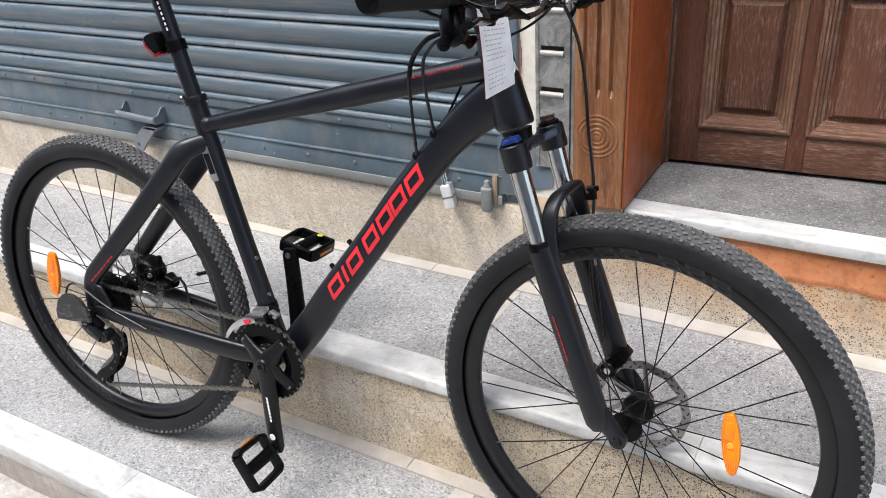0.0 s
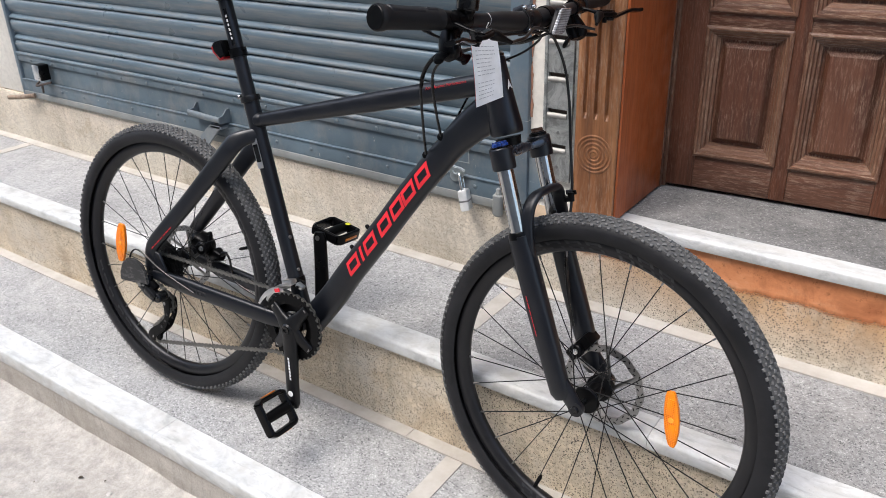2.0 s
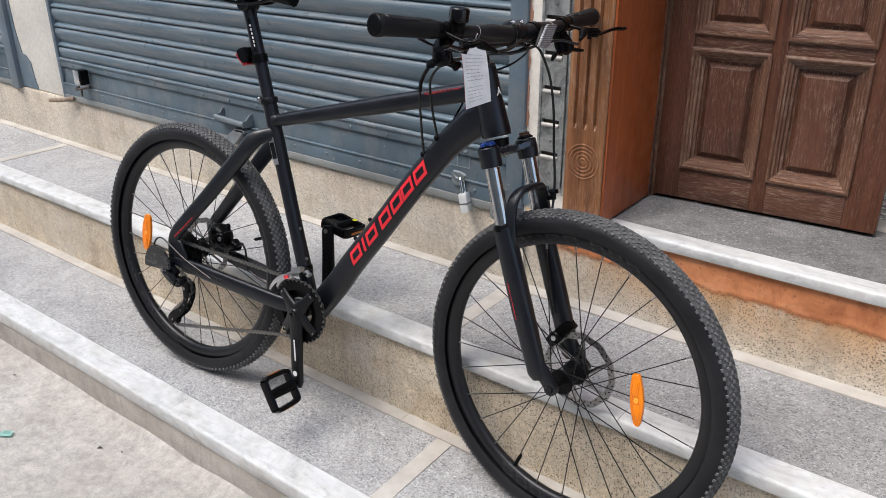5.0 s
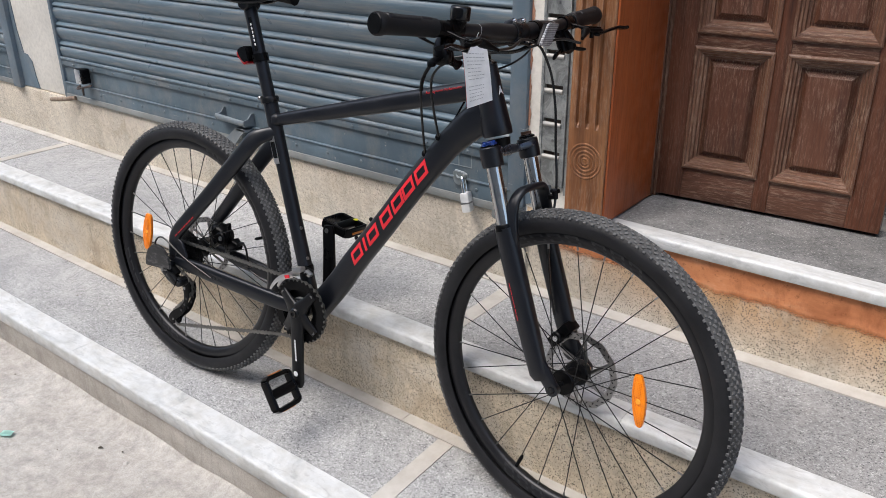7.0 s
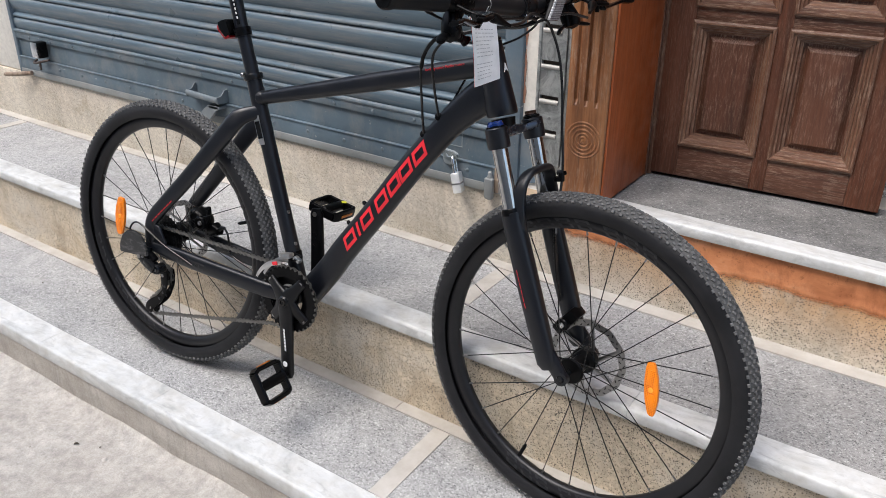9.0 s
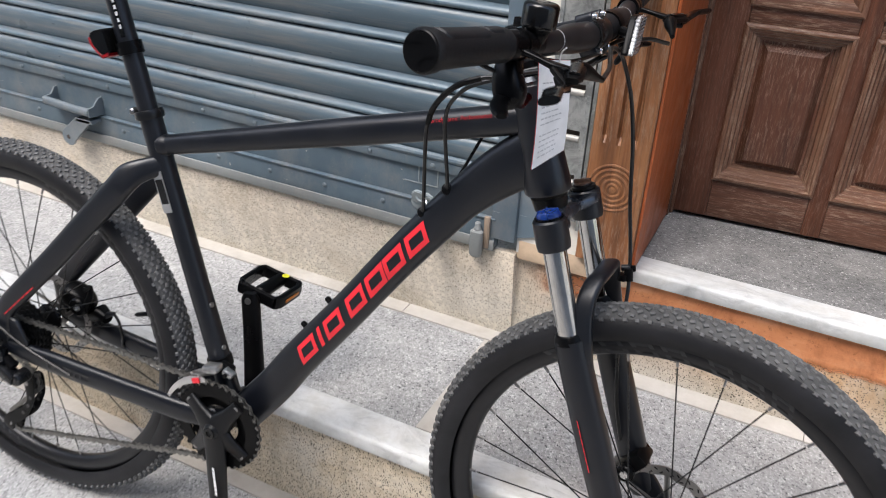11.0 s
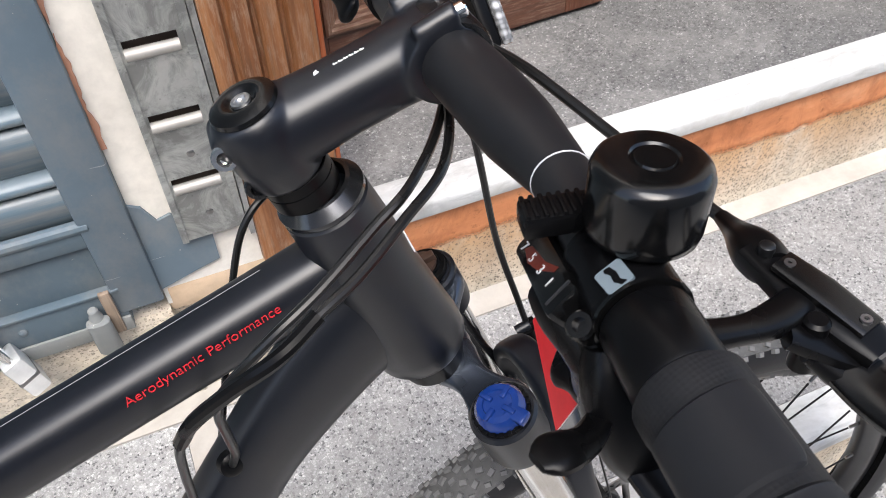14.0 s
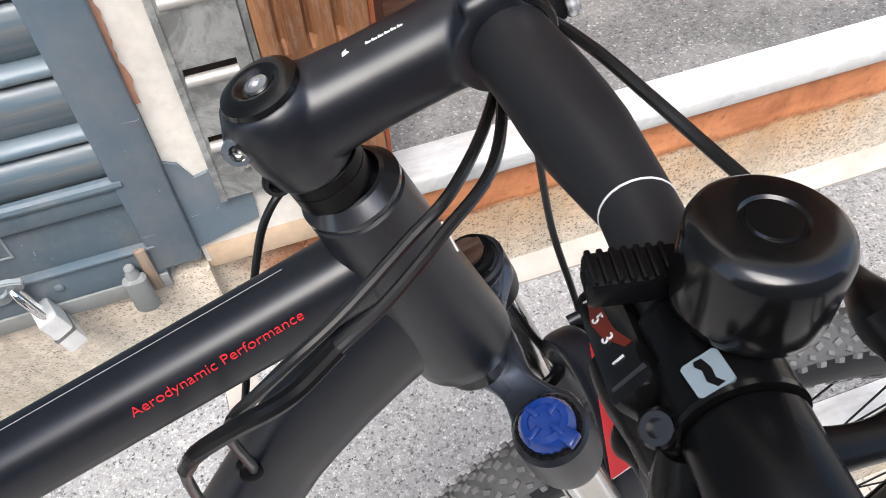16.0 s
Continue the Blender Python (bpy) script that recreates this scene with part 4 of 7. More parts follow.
bm = block((px1 + 0.0005, 0.356, 0.452), (px1 + 0.006, 0.612, 2.62), 0.001)
part("reveal_board", move(bm, pm), M["reveal"], post, "smooth red-brown reveal board")
for k, (dy, w) in enumerate(((0.612, 0.012), (0.628, 0.009), (0.642, 0.012))):
    bm = block((px1 - 0.03, dy, 0.448), (px1 + 0.008 + 0.006 * k, dy + w, 2.62), 0.002)
    part("jamb_moulding", move(bm, pm), M["moulding"], post)

# the far jamb and the lintel close the opening
setting("trim_jamb_far", block((XD1 + 0.002, 0.40, 0.447), (XD1 + 0.098, 0.74, 2.62), 0.003), M["post"], "brown wooden door jamb", "trim")
setting("trim_lintel", block((-0.15, 0.60, 2.55), (XD1, 0.74, 2.62), 0.003), M["post"], "brown wooden lintel", "trim")


# ---- door leaves
def leaf(name, m, label, wide=0.54, high=2.07):
    ob = thing(name, (0, 0, 0), label, "door", turn=m)
    th = 0.042
    cols = [(0.079, 0.255), (0.290, 0.466)]
    rows_ = [(0.084, 0.378), (0.415, 1.05), (1.09, high - 0.08)]
    # stiles and rails
    for a, b in ((0, cols[0][0]), (cols[0][1], cols[1][0]), (cols[1][1], wide)):
        part("stile", block((a + 0.0004, 0, 0), (b - 0.0004, th, high), 0.0015), M["stile_wood"], ob)
    zs_ = [0] + [z for r in rows_ for z in r] + [high]
    for a, b in zip(zs_[::2], zs_[1::2]):
        for c in cols:
            part("rail", block((c[0], 0.0008, a), (c[1], th, b), 0.001), M["rail_wood"], ob)
    for xa, xb in cols:
        for za, zb in rows_:
            # panel: recessed field with a raised bevelled centre
            bm = bmesh.new()
            box(bm, (xa, 0.018, za), (xb, 0.03, zb))
            inn = 0.032
            o = [(xa + inn, za + inn), (xb - inn, za + inn), (xb - inn, zb - inn), (xa + inn, zb - inn)]
            bev = 0.011
            i = [(xa + inn + bev, za + inn + bev), (xb - inn - bev, za + inn + bev), (xb - inn - bev, zb - inn - bev), (xa + inn + bev, zb - inn - bev)]
            lo = [bm.verts.new((x, 0.0178, z)) for x, z in o]
            hi = [bm.verts.new((x, 0.006, z)) for x, z in i]
            bm.faces.new(hi)
            for k in range(4):
                bm.faces.new((lo[k], lo[(k + 1) % 4], hi[(k + 1) % 4], hi[k]))
            bmesh.ops.recalc_face_normals(bm, faces=bm.faces)
            pan = part("panel", bm, M["door"], ob, "raised and fielded panel")
            # moulding: a mitred frame with a stepped profile
            prof = [(-0.004, 0.0), (-0.004, -0.006), (0.0, -0.008), (0.004, -0.0075), (0.006, -0.003), (0.011, -0.002), (0.013, 0.002), (0.018, 0.004), (0.02, 0.010), (0.026, 0.012), (0.027, 0.018)]
            bm = bmesh.new()
            ring = []
            for inset, y in prof:
                ring.append([bm.verts.new((x, y, z)) for x, z in ((xa + inset, za + inset), (xb - inset, za + inset), (xb - inset, zb - inset), (xa + inset, zb - inset))])
            for p, q in zip(ring, ring[1:]):
                for k in range(4):
                    bm.faces.new((p[k], p[(k + 1) % 4], q[(k + 1) % 4], q[k])).material_index = 1 - k % 2
            bmesh.ops.recalc_face_normals(bm, faces=bm.faces)
            finish("panel_moulding", bm, [M["moulding"], M["moulding_level"]], pan, "", 15)
    return ob


leaf("door_leaf", Matrix.Translation((XD0 + 0.002, 0.630, 0.456)) @ Euler((0, 0, radians(4.0))).to_matrix().to_4x4(), "weathered brown wooden door leaf with raised panels, nearly shut")
leaf("door_leaf", Matrix.Translation((XD1 - 0.004, 0.645, 0.456)) @ Euler((0, 0, radians(96))).to_matrix().to_4x4(), "weathered brown wooden door leaf, swung open inward")

# inside: floor, sill strip and closing walls of the entrance
setting("floor_sill", block((-0.2, 0.7205, 0.36), (1.3, 0.79, 0.452), 0.002), M["border"], "pale stone sill strip", "floor")
setting("floor_inside", block((-0.6, 0.7905, 0.36), (1.6, 3.0, 0.450)), M["mosaic"], "pebble mosaic floor inside with grey slate pieces", "floor")
rng = random.Random(9)
inside = bpy.data.objects["floor_inside"]
for k in range(14):
    cx, cy = rng.uniform(0.15, 1.0), rng.uniform(0.84, 1.7)
    r = rng.uniform(0.05, 0.13)
    a0 = rng.random() * 6
    out = [(cx + r * rng.uniform(0.6, 1.2) * math.cos(a0 + a), cy + r * rng.uniform(0.6, 1.2) * math.sin(a0 + a)) for a in (0, 1.3, 2.4, 3.6, 5.0)]
    part("slate_piece", prism(bmesh.new(), out, 0.003 + 0.0002 * k, Matrix.Translation((0, 0, 0.4495))), M["border"] if k % 2 else M["tread"], inside)
bm = bmesh.new()
box(bm, (-0.7, 0.75, 0.45), (-0.6, 3.0, 2.9))
box(bm, (1.6, 0.75, 0.45), (1.7, 3.0, 2.9))
box(bm, (-0.7, 3.0, 0.45), (1.7, 3.1, 2.9))
setting("wall_inside", bm, M["far"], "plain plaster walls inside", "wall")
setting("ceiling", block((-0.7, 0.755, 2.9), (1.7, 3.1, 3.0)), M["far"], "plain ceiling inside", "ceiling")
# behind the camera an unseen added wall closes the place and dims reflections
setting("wall_unseen_opposite", block((-14, -5.6, -0.2), (12, -5.3, 6.5)), M["opposite"], "unseen plain plaster wall added across the street", "wall")

# wrapper on the street and small litter
lit = finish("paper_scrap", bmesh.new(), M["litter"])
bm = bmesh.new()
g = [[bm.verts.new((0.0115 * i - 0.012, 0.0075 * j - 0.008, 0.004 * noise.noise((i * 1.3, j * 1.7, 8)) + 0.003)) for i in range(4)] for j in range(4)]
for j in range(3):
    for i in range(3):
        bm.faces.new((g[j][i], g[j][i + 1], g[j + 1][i + 1], g[j + 1][i]))
bmesh.ops.solidify(bm, geom=bm.faces[:], thickness=0.0006)
bm.to_mesh(lit.data)
bm.free()
lit.matrix_world = pose(-1.416, -0.585, -0.169, 0, 0, 30)
tagged(lit, "crumpled pale green paper scrap on the street", "litter")


def dry_leaf(x, y, z, size, turn, seed):
    """A small curled dry leaf."""
    r = random.Random(seed)
    ob = finish("dry_leaf", bmesh.new(), M["dry_leaf"])
    bm = bmesh.new()
    rows = []
    for i in range(7):
        f = i / 6
        w = size * 0.32 * math.sin(math.pi * (0.06 + 0.9 * f)) * r.uniform(0.8, 1.15)
        lift = size * (0.18 + 0.16 * math.sin(3.3 * f + seed))
        rows.append([bm.verts.new((size * (f - 0.5), w * k, lift * (abs(k) * 0.9) + 0.001 + size * 0.08 * f)) for k in (-1, -0.5, 0, 0.5, 1)])
    for a, b in zip(rows, rows[1:]):
        for k in range(4):
            bm.faces.new((a[k], a[k + 1], b[k + 1], b[k]))
    bmesh.ops.solidify(bm, geom=bm.faces[:], thickness=0.0005)
    bm.to_mesh(ob.data)
    bm.free()
    ob.matrix_world = pose(x, y, z, 0, 0, turn)
    return tagged(ob, "small curled brown dry leaf lying on the ground", "leaf", "dry leaves")


for k, (x, y, z, size) in enumerate(((-1.155, -0.457, -0.172, 0.013), (-1.093, -0.43, -0.171, 0.007), (-1.689, -0.42, -0.169, 0.010), (-1.753, -0.147, -0.030, 0.016), (-1.24, -0.53, -0.172, 0.007))):
    dry_leaf(x, y, z, size, 40 + 71 * k, k)


def pebble(x, y, z, size, seed):
    ob = finish("pebble", bmesh.new(), M["pebble"])
    bm = bmesh.new()
    bmesh.ops.create_icosphere(bm, subdivisions=2, radius=size)
    for v in bm.verts:
        v.co *= 1 + 0.35 * noise.noise(v.co / size + Vector((seed, 0, 0)))
        v.co.z *= 0.6
    bm.to_mesh(ob.data)
    bm.free()
    ob.matrix_world = pose(x, y, z + size * 0.35, 0, 0, 50 * seed)
    return tagged(ob, "small pale pebble on the dusty street", "pebble", "pebbles")


for k, (x, y, size) in enumerate(((-1.045, -0.452, 0.0065), (-1.37, -0.62, 0.004), (-0.92, -0.47, 0.004), (-0.80, -0.46, 0.0035))):
    pebble(x, y, -0.172, size, k)


# ---------------------------------------------------------------- the bicycle
# its own space: x ahead, y to its left (the wall side), z up, the rear contact at the origin
R_TYRE, R_RIM = 0.338, 0.270
REAR, FRONT, LEAN = Vector((-1.081, -0.133, 0.312)), Vector((0.004, -0.057, 0.304)), radians(7.05)
ahead = (FRONT - REAR).normalized()
left = Vector((0, 0, 1)).cross(ahead).normalized()
upright = ahead.cross(left)
upright = upright * math.cos(LEAN) + left * math.sin(LEAN)
left = upright.cross(ahead)
place = Matrix((ahead, left, upright)).transposed().to_4x4()
place.translation = REAR - upright * R_TYRE
bike = thing("bicycle", (0, 0, 0), "matt black mountain bike with red lettering, leaning against the step", "bicycle", turn=place)
BASE_WB = (FRONT - REAR).length


def B(x, z, y=0.0):
    return Vector((x, y, z + R_TYRE))


def C(x, z, y=0.0):
    """The same, for points taken with the bicycle a little more upright."""
    return B(x, z + y * 0.00785, y - z * 0.00785)


# steering: the fork, front wheel and bar turn about the head axis
HT, HB = B(0.838, 0.572), B(0.880, 0.444)
axis = (HT - HB).normalized()
STEER = Matrix.Translation(HB) @ Matrix.Rotation(radians(-5.8), 4, axis) @ Matrix.Translation(-HB)
fore = Vector((0, 1, 0)).cross(axis).normalized()      # ahead, square to the head axis
Y = Vector((0, 1, 0))


def steered(bm):
    bm.transform(STEER)
    return bm


# ---- wheels
def wheel(name, hub, m, lean_label, rear):
    ob = part(name, turned(hub, Y, [(-0.03, 0.0), (-0.03, 0.024), (-0.026, 0.026), (-0.022, 0.024), (-0.018, 0.016), (0.018, 0.016), (0.022, 0.024), (0.026, 0.026), (0.03, 0.024), (0.03, 0.0)], 28), M["plastic"], bike, lean_label)
    ob.data.transform(m)
    # tyre: carcass with side walls
    sec = []
    w, rr, rc = 0.0255, 0.0245, R_TYRE - 0.0275
    for k in range(17):
        a = radians(-128 + 256 * k / 16)
        sec.append((w * math.sin(a) * 1.0, rc + rr * math.cos(a)))
    ty = part("tyre", move(turned(hub, Y, sec, 96), m), M["tyre"], ob, "black tyre with small knobs")
    sec = [((w + 0.0002) * math.sin(radians(a)), rc + (rr + 0.0003) * math.cos(radians(a))) for a in range(-52, 53, 4)]
    part("tread_band", move(turned(hub, Y, sec, 96), m), M["tread_rubber"], ty, "dusty grey tread")
    bm = bmesh.new()
    count = 134
    # y, half length, half width, height, phase, turn
    rows = [(0.0, 0.0036, 0.0022, 0.0030, 0.0, 0.0)]
    for s in (-1, 1):
        rows += [(s * 0.0062, 0.0037, 0.0024, 0.0031, 0.5, s * 0.45), (s * 0.0118, 0.0036, 0.0024, 0.0031, 0.05, -s * 0.4), (s * 0.0164, 0.0028, 0.0020, 0.0029, 0.55, s * 0.3), (s * 0.0205, 0.0028, 0.0024, 0.0036, 0.1, 0.0)]
    rnd = random.Random(12)
    for i in range(count):
        for y0, hl, hw, h, ph, turn in rows:
            a = 2 * math.pi * (i + ph) / count
            tilt = math.asin(max(-1, min(1, y0 / w)))
            r0 = rc + rr * math.cos(tilt) - 0.0006
            out = Vector((math.cos(a), 0, math.sin(a)))
            nor = (out * math.cos(tilt) + Y * math.sin(tilt)).normalized()
            along = out.cross(Y)
            cross = nor.cross(along)
            turn += rnd.uniform(-0.08, 0.08)
            fl, fc = along * math.cos(turn) + cross * math.sin(turn), cross * math.cos(turn) - along * math.sin(turn)
            c = hub + out * r0 + Y * y0
            lo = [bm.verts.new(c + fl * (sx * hl) + fc * (sy * hw)) for sx, sy in ((-1, -1), (1, -1), (1, 1), (-1, 1))]
            hi = [bm.verts.new(c + nor * h + fl * (sx * hl * 0.8) + fc * (sy * hw * 0.78)) for sx, sy in ((-1, -1), (1, -1), (1, 1), (-1, 1))]
            bm.faces.new(hi)
            for k in range(4):
                bm.faces.new((lo[k], lo[(k + 1) % 4], hi[(k + 1) % 4], hi[k]))
    bmesh.ops.recalc_face_normals(bm, faces=bm.faces)
    kn = part("tread", move(bm, m), M["stud_rubber"], ty, "dusty grey tread knobs")
    kn["kind"] = "stuff"
    # rim
    part("rim", move(turned(hub, Y, [(-0.0125, 0.2955), (-0.0135, 0.293), (-0.0132, 0.283), (-0.009, 0.2735), (-0.004, R_RIM), (0.004, R_RIM), (0.009, 0.2735), (0.0132, 0.283), (0.0135, 0.293), (0.0125, 0.2955)], 96), m), M["rim"], ob, "deep matt black rim")
    # rim print: plain slanted bars in groups
    for side in (-1, 1):
        for g in range(2):
            bm = bmesh.new()
            for k in range(8):
                a0 = math.pi * g + (0.22 if rear else 1.12) + 0.135 * k + (0.06 if k > 2 else 0)
                w_ = 0.10
                strokes = [(0.0, 0.022, 0.2745, 0.2925), (w_ - 0.022, w_, 0.2745, 0.2925)]
                strokes += [(0.022, w_ - 0.022, 0.2885, 0.2925), (0.022, w_ - 0.022, 0.2745, 0.2782)]
                for q0, q1, ra, rb in strokes:
                    v = []
                    for a, r in ((a0 + q0, ra), (a0 + q1, ra), (a0 + q1, rb), (a0 + q0, rb)):
                        a += (r - 0.284) * 2.2
                        yy = 0.0095 + 0.0039 * min(1, max(0, (r - 0.2735) / 0.0095)) if r < 0.283 else 0.01345
                        v.append(bm.verts.new(hub + Vector((math.cos(a) * r, 0, math.sin(a) * r)) + Y * (side * (yy + 0.0012))))
                    bm.faces.new(v if side < 0 else v[::-1])
            part("rim_print", move(bm, m), M["decal"], ob, "faint grey printed bars")
    # spokes and nipples
    for i in range(28):
        a = 2 * math.pi * i / 28 + radians(2.6 if rear else 3.5)
        side = 1 if i % 2 else -1
        sweep_dir = (-1 if (i // 2) % 2 else 1) * (-1 if rear else 1)
        ah = a + sweep_dir * radians(62)
        p = hub + Vector((math.cos(ah), 0, math.sin(ah))) * 0.0235 + Y * (side * 0.025)
        q = hub + Vector((math.cos(a), 0, math.sin(a))) * R_RIM + Y * (side * 0.002)
        d = (q - p).normalized()
        part("spoke", move(tube([p, q - d * 0.012], 0.00105, n=6, up=(0, 1, 0.01)), m), M["spoke"], ob)
        part("nipple", move(tube([q - d * 0.010, q + d * 0.002], 0.0019, n=6), m), M["dull"], ob)
    # valve
    va = radians(-112 if not rear else 20)
    d = Vector((math.cos(va), 0, math.sin(va)))
    part("valve", move(tube([hub + d * R_RIM, hub + d * (R_RIM - 0.012), hub + d * (R_RIM - 0.028), hub + d * (R_RIM - 0.034)], [0.0045, 0.004, 0.0042, 0.002], n=10), m), M["plastic"], ob)
    # brake disc on the left side
    bm = bmesh.new()
    ring = []
    for k in range(144):
        a = 2 * math.pi * k / 144
        o = Vector((math.cos(a), 0, math.sin(a)))
        wave = 0.0013 * math.cos(12 * a)
        ring.append([bm.verts.new(hub + o * r + Y * (0.043 + y)) for r, y in ((0.0655 + wave, -0.0009), (0.0795 + wave, -0.0009), (0.0795 + wave, 0.0009), (0.0655 + wave, 0.0009))])
    for k in range(144):
        for e in range(4):
            bm.faces.new((ring[k][e], ring[k][(e + 1) % 4], ring[(k + 1) % 144][(e + 1) % 4], ring[(k + 1) % 144][e]))
    for k in range(6):
        a = 2 * math.pi * k / 6
        pts = [hub + Y * 0.043 + Vector((math.cos(a + t), 0, math.sin(a + t))) * r for t, r in ((0, 0.018), (0.25, 0.03), (0.42, 0.047), (0.5, 0.067))]
        sweep(bm, curve(pts, 4), 0.0042, n=8, ratio=0.22, up=(0, 1, 0))
    lathe(bm, hub + Y * 0.043, Y, [(-0.0012, 0.012), (-0.0012, 0.024), (0.0012, 0.024), (0.0012, 0.012)], 40, closed=True)
    disc = part("brake_disc", move(bm, m), M["dull"], ob, "perforated steel brake disc")
    bm = bmesh.new()
    for k in range(60):
        a = 2 * math.pi * k / 60
        o = Vector((math.cos(a), 0, math.sin(a)))
        r = 0.0725 + (0.0032 if k % 2 else -0.0032) + 0.0013 * math.cos(12 * a)
        d = (o * 0.6 + o.cross(Y) * (0.8 if k % 2 else -0.8)).normalized()
        box(bm, (-0.0028, -0.0010, -0.0012), (0.0028, 0.0010, 0.0012), 0.0, basis(hub + Y * 0.043 + o * r, d, Y.cross(d)))
    part("disc_hole", move(bm, m), M["spoke"], disc, "dark drilled holes")
    # axle ends
    part("axle", move(turned(hub, Y, [(-0.072, 0), (-0.072, 0.006), (-0.066, 0.0085), (-0.058, 0.0085), (-0.058, 0.005), (0.058, 0.005), (0.058, 0.0085), (0.068, 0.0085), (0.072, 0.005), (0.072, 0)], 20), m), M["part"], ob)
    # spoke reflector
    c = hub + (Vector((0.152, 0, 0.0155)) if not rear else Vector((-0.178, 0, 0.012))) - Y * 0.012
    bm = bmesh.new()
    outline = [(-0.006, -0.051), (-0.002, -0.056), (0.004, -0.056), (0.007, -0.049), (0.0115, -0.026), (0.013, 0.0), (0.0115, 0.026), (0.0075, 0.049), (0.005, 0.056), (-0.006, 0.056), (-0.009, 0.046), (-0.0115, 0.022), (-0.012, 0.0), (-0.011, -0.022)]
    lean_ = radians(8 if not rear else -7.5)
    outline = [(x * 1.08, z * 0.93) for x, z in outline]
    prism(bm, outline if not rear else [(-x * 1.3, z) for x, z in outline][::-1], 0.008, basis(c + Y * 0.004, (math.cos(lean_), 0, math.sin(lean_)), (-math.sin(lean_), 0, math.cos(lean_))))
    bmesh.ops.bevel(bm, geom=[e for e in bm.edges], offset=0.0012, segments=1, affect="EDGES")
    refl = part("reflector", move(bm, m), M["amber"], ob, "amber spoke reflector")
    for h in (-0.024, 0.0, 0.024):
        if h == 0.0:
            bm = turned(c - Y * 0.0042, -Y, [(0, 0.0052), (0.0012, 0.0046), (0.0012, 0)], 16)
        else:
            bm = block((-0.0065, -0.0008, -0.015), (0.0065, 0.0008, 0.015), 0.0006, Matrix.Translation(c + Vector((-h * math.sin(lean_), -0.0042, h * math.cos(lean_)))))
        part("prism_field", move(bm, m), M["amber_pale"] if h == 0.0 else M["amber"], refl)
    return ob


rear_hub, front_hub = B(0, 0), B(BASE_WB + 0.004, 0)
rear_wheel = wheel("rear_wheel", rear_hub, Matrix(), "rear wheel", True)
wheel("front_wheel", front_hub, STEER, "front wheel", False)

# cassette
bm = bmesh.new()
for k in range(8):
    r = 0.024 + 0.0048 * k
    y = -0.05 + 0.0036 * k
    teeth = 12 + 3 * k
    pts = []
    for i in range(teeth * 2):
        a = math.pi * i / teeth
        rr_ = r if i % 2 else r + 0.0035
        pts.append((rr_ * math.cos(a), rr_ * math.sin(a)))
    prism(bm, pts, 0.0018, basis(rear_hub + Y * y, (1, 0, 0), (0, 0, 1)))
part("cassette", bm, M["cog"], rear_wheel, "stepped steel cassette")

# ---- frame
frame_part = part("frame", tube([B(0.418, -0.038, -0.037), B(0.418, -0.038, 0.037)], 0.0225, n=28, up=(0, 0, 1)), M["black"], bike, "matt black aluminium frame")
part("head_tube", lathe(bmesh.new(), HB, axis, [(-0.001, 0), (-0.001, 0.0275), (0.002, 0.0292), (0.012, 0.0294), (0.03, 0.0280), (0.07, 0.0255), (0.11, 0.0242), (0.131, 0.0232), (0.1325, 0.022), (0.1325, 0)], 40), M["black"], frame_part)
tt = curve([B(0.285, 0.385), B(0.324, 0.395), B(0.49, 0.4375), B(0.639, 0.4755), B(0.775, 0.5105), B(0.838, 0.5275)], 5)
part("top_tube", tube(tt, [0.0125 + 0.0066 * min(1, i / 14) for i in range(len(tt))], n=32, ratio=[1.0 - 0.08 * min(1, i / 14) for i in range(len(tt))], power=2.6), M["black"], frame_part)
DOWN = curve([B(0.428, -0.050), B(0.495, 0.035), B(0.538, 0.098), B(0.6175, 0.205), B(0.686, 0.301), B(0.738, 0.368), B(0.781, 0.420), B(0.822, 0.459), B(0.866, 0.492)], 6)
D_RAD = [0.031 - 0.004 * min(1, i / 20) + 0.010 * max(0, (i - 34) / 14) for i in range(len(DOWN))]
D_RATIO = [0.70 - 0.16 * max(0, (i - 30) / 18) for i in range(len(DOWN))]
part("down_tube", tube(DOWN, D_RAD, n=36, ratio=D_RATIO, power=2.5), M["black"], frame_part)
D_LEN = [0.0]
for a_, b_ in zip(DOWN, DOWN[1:]):
    D_LEN.append(D_LEN[-1] + (b_ - a_).length)


def on_down(q, u, lift=0.0003):
    """A point on the down tube's right face: q along it, u above its middle line."""
    i = max(k for k in range(len(DOWN) - 1) if D_LEN[k] <= q)
    f = (q - D_LEN[i]) / (D_LEN[i + 1] - D_LEN[i])
    c = DOWN[i] + (DOWN[i + 1] - DOWN[i]) * f
    d = (DOWN[min(i + 2, len(DOWN) - 1)] - DOWN[max(i - 1, 0)]).normalized()
    r = D_RAD[i] + (D_RAD[i + 1] - D_RAD[i]) * f
    y = r * 0.71 * max(0.0, 1 - abs(u / r) ** 2.5) ** 0.4
    return c + Vector((-d.z, 0, d.x)) * u - Y * (y + lift)


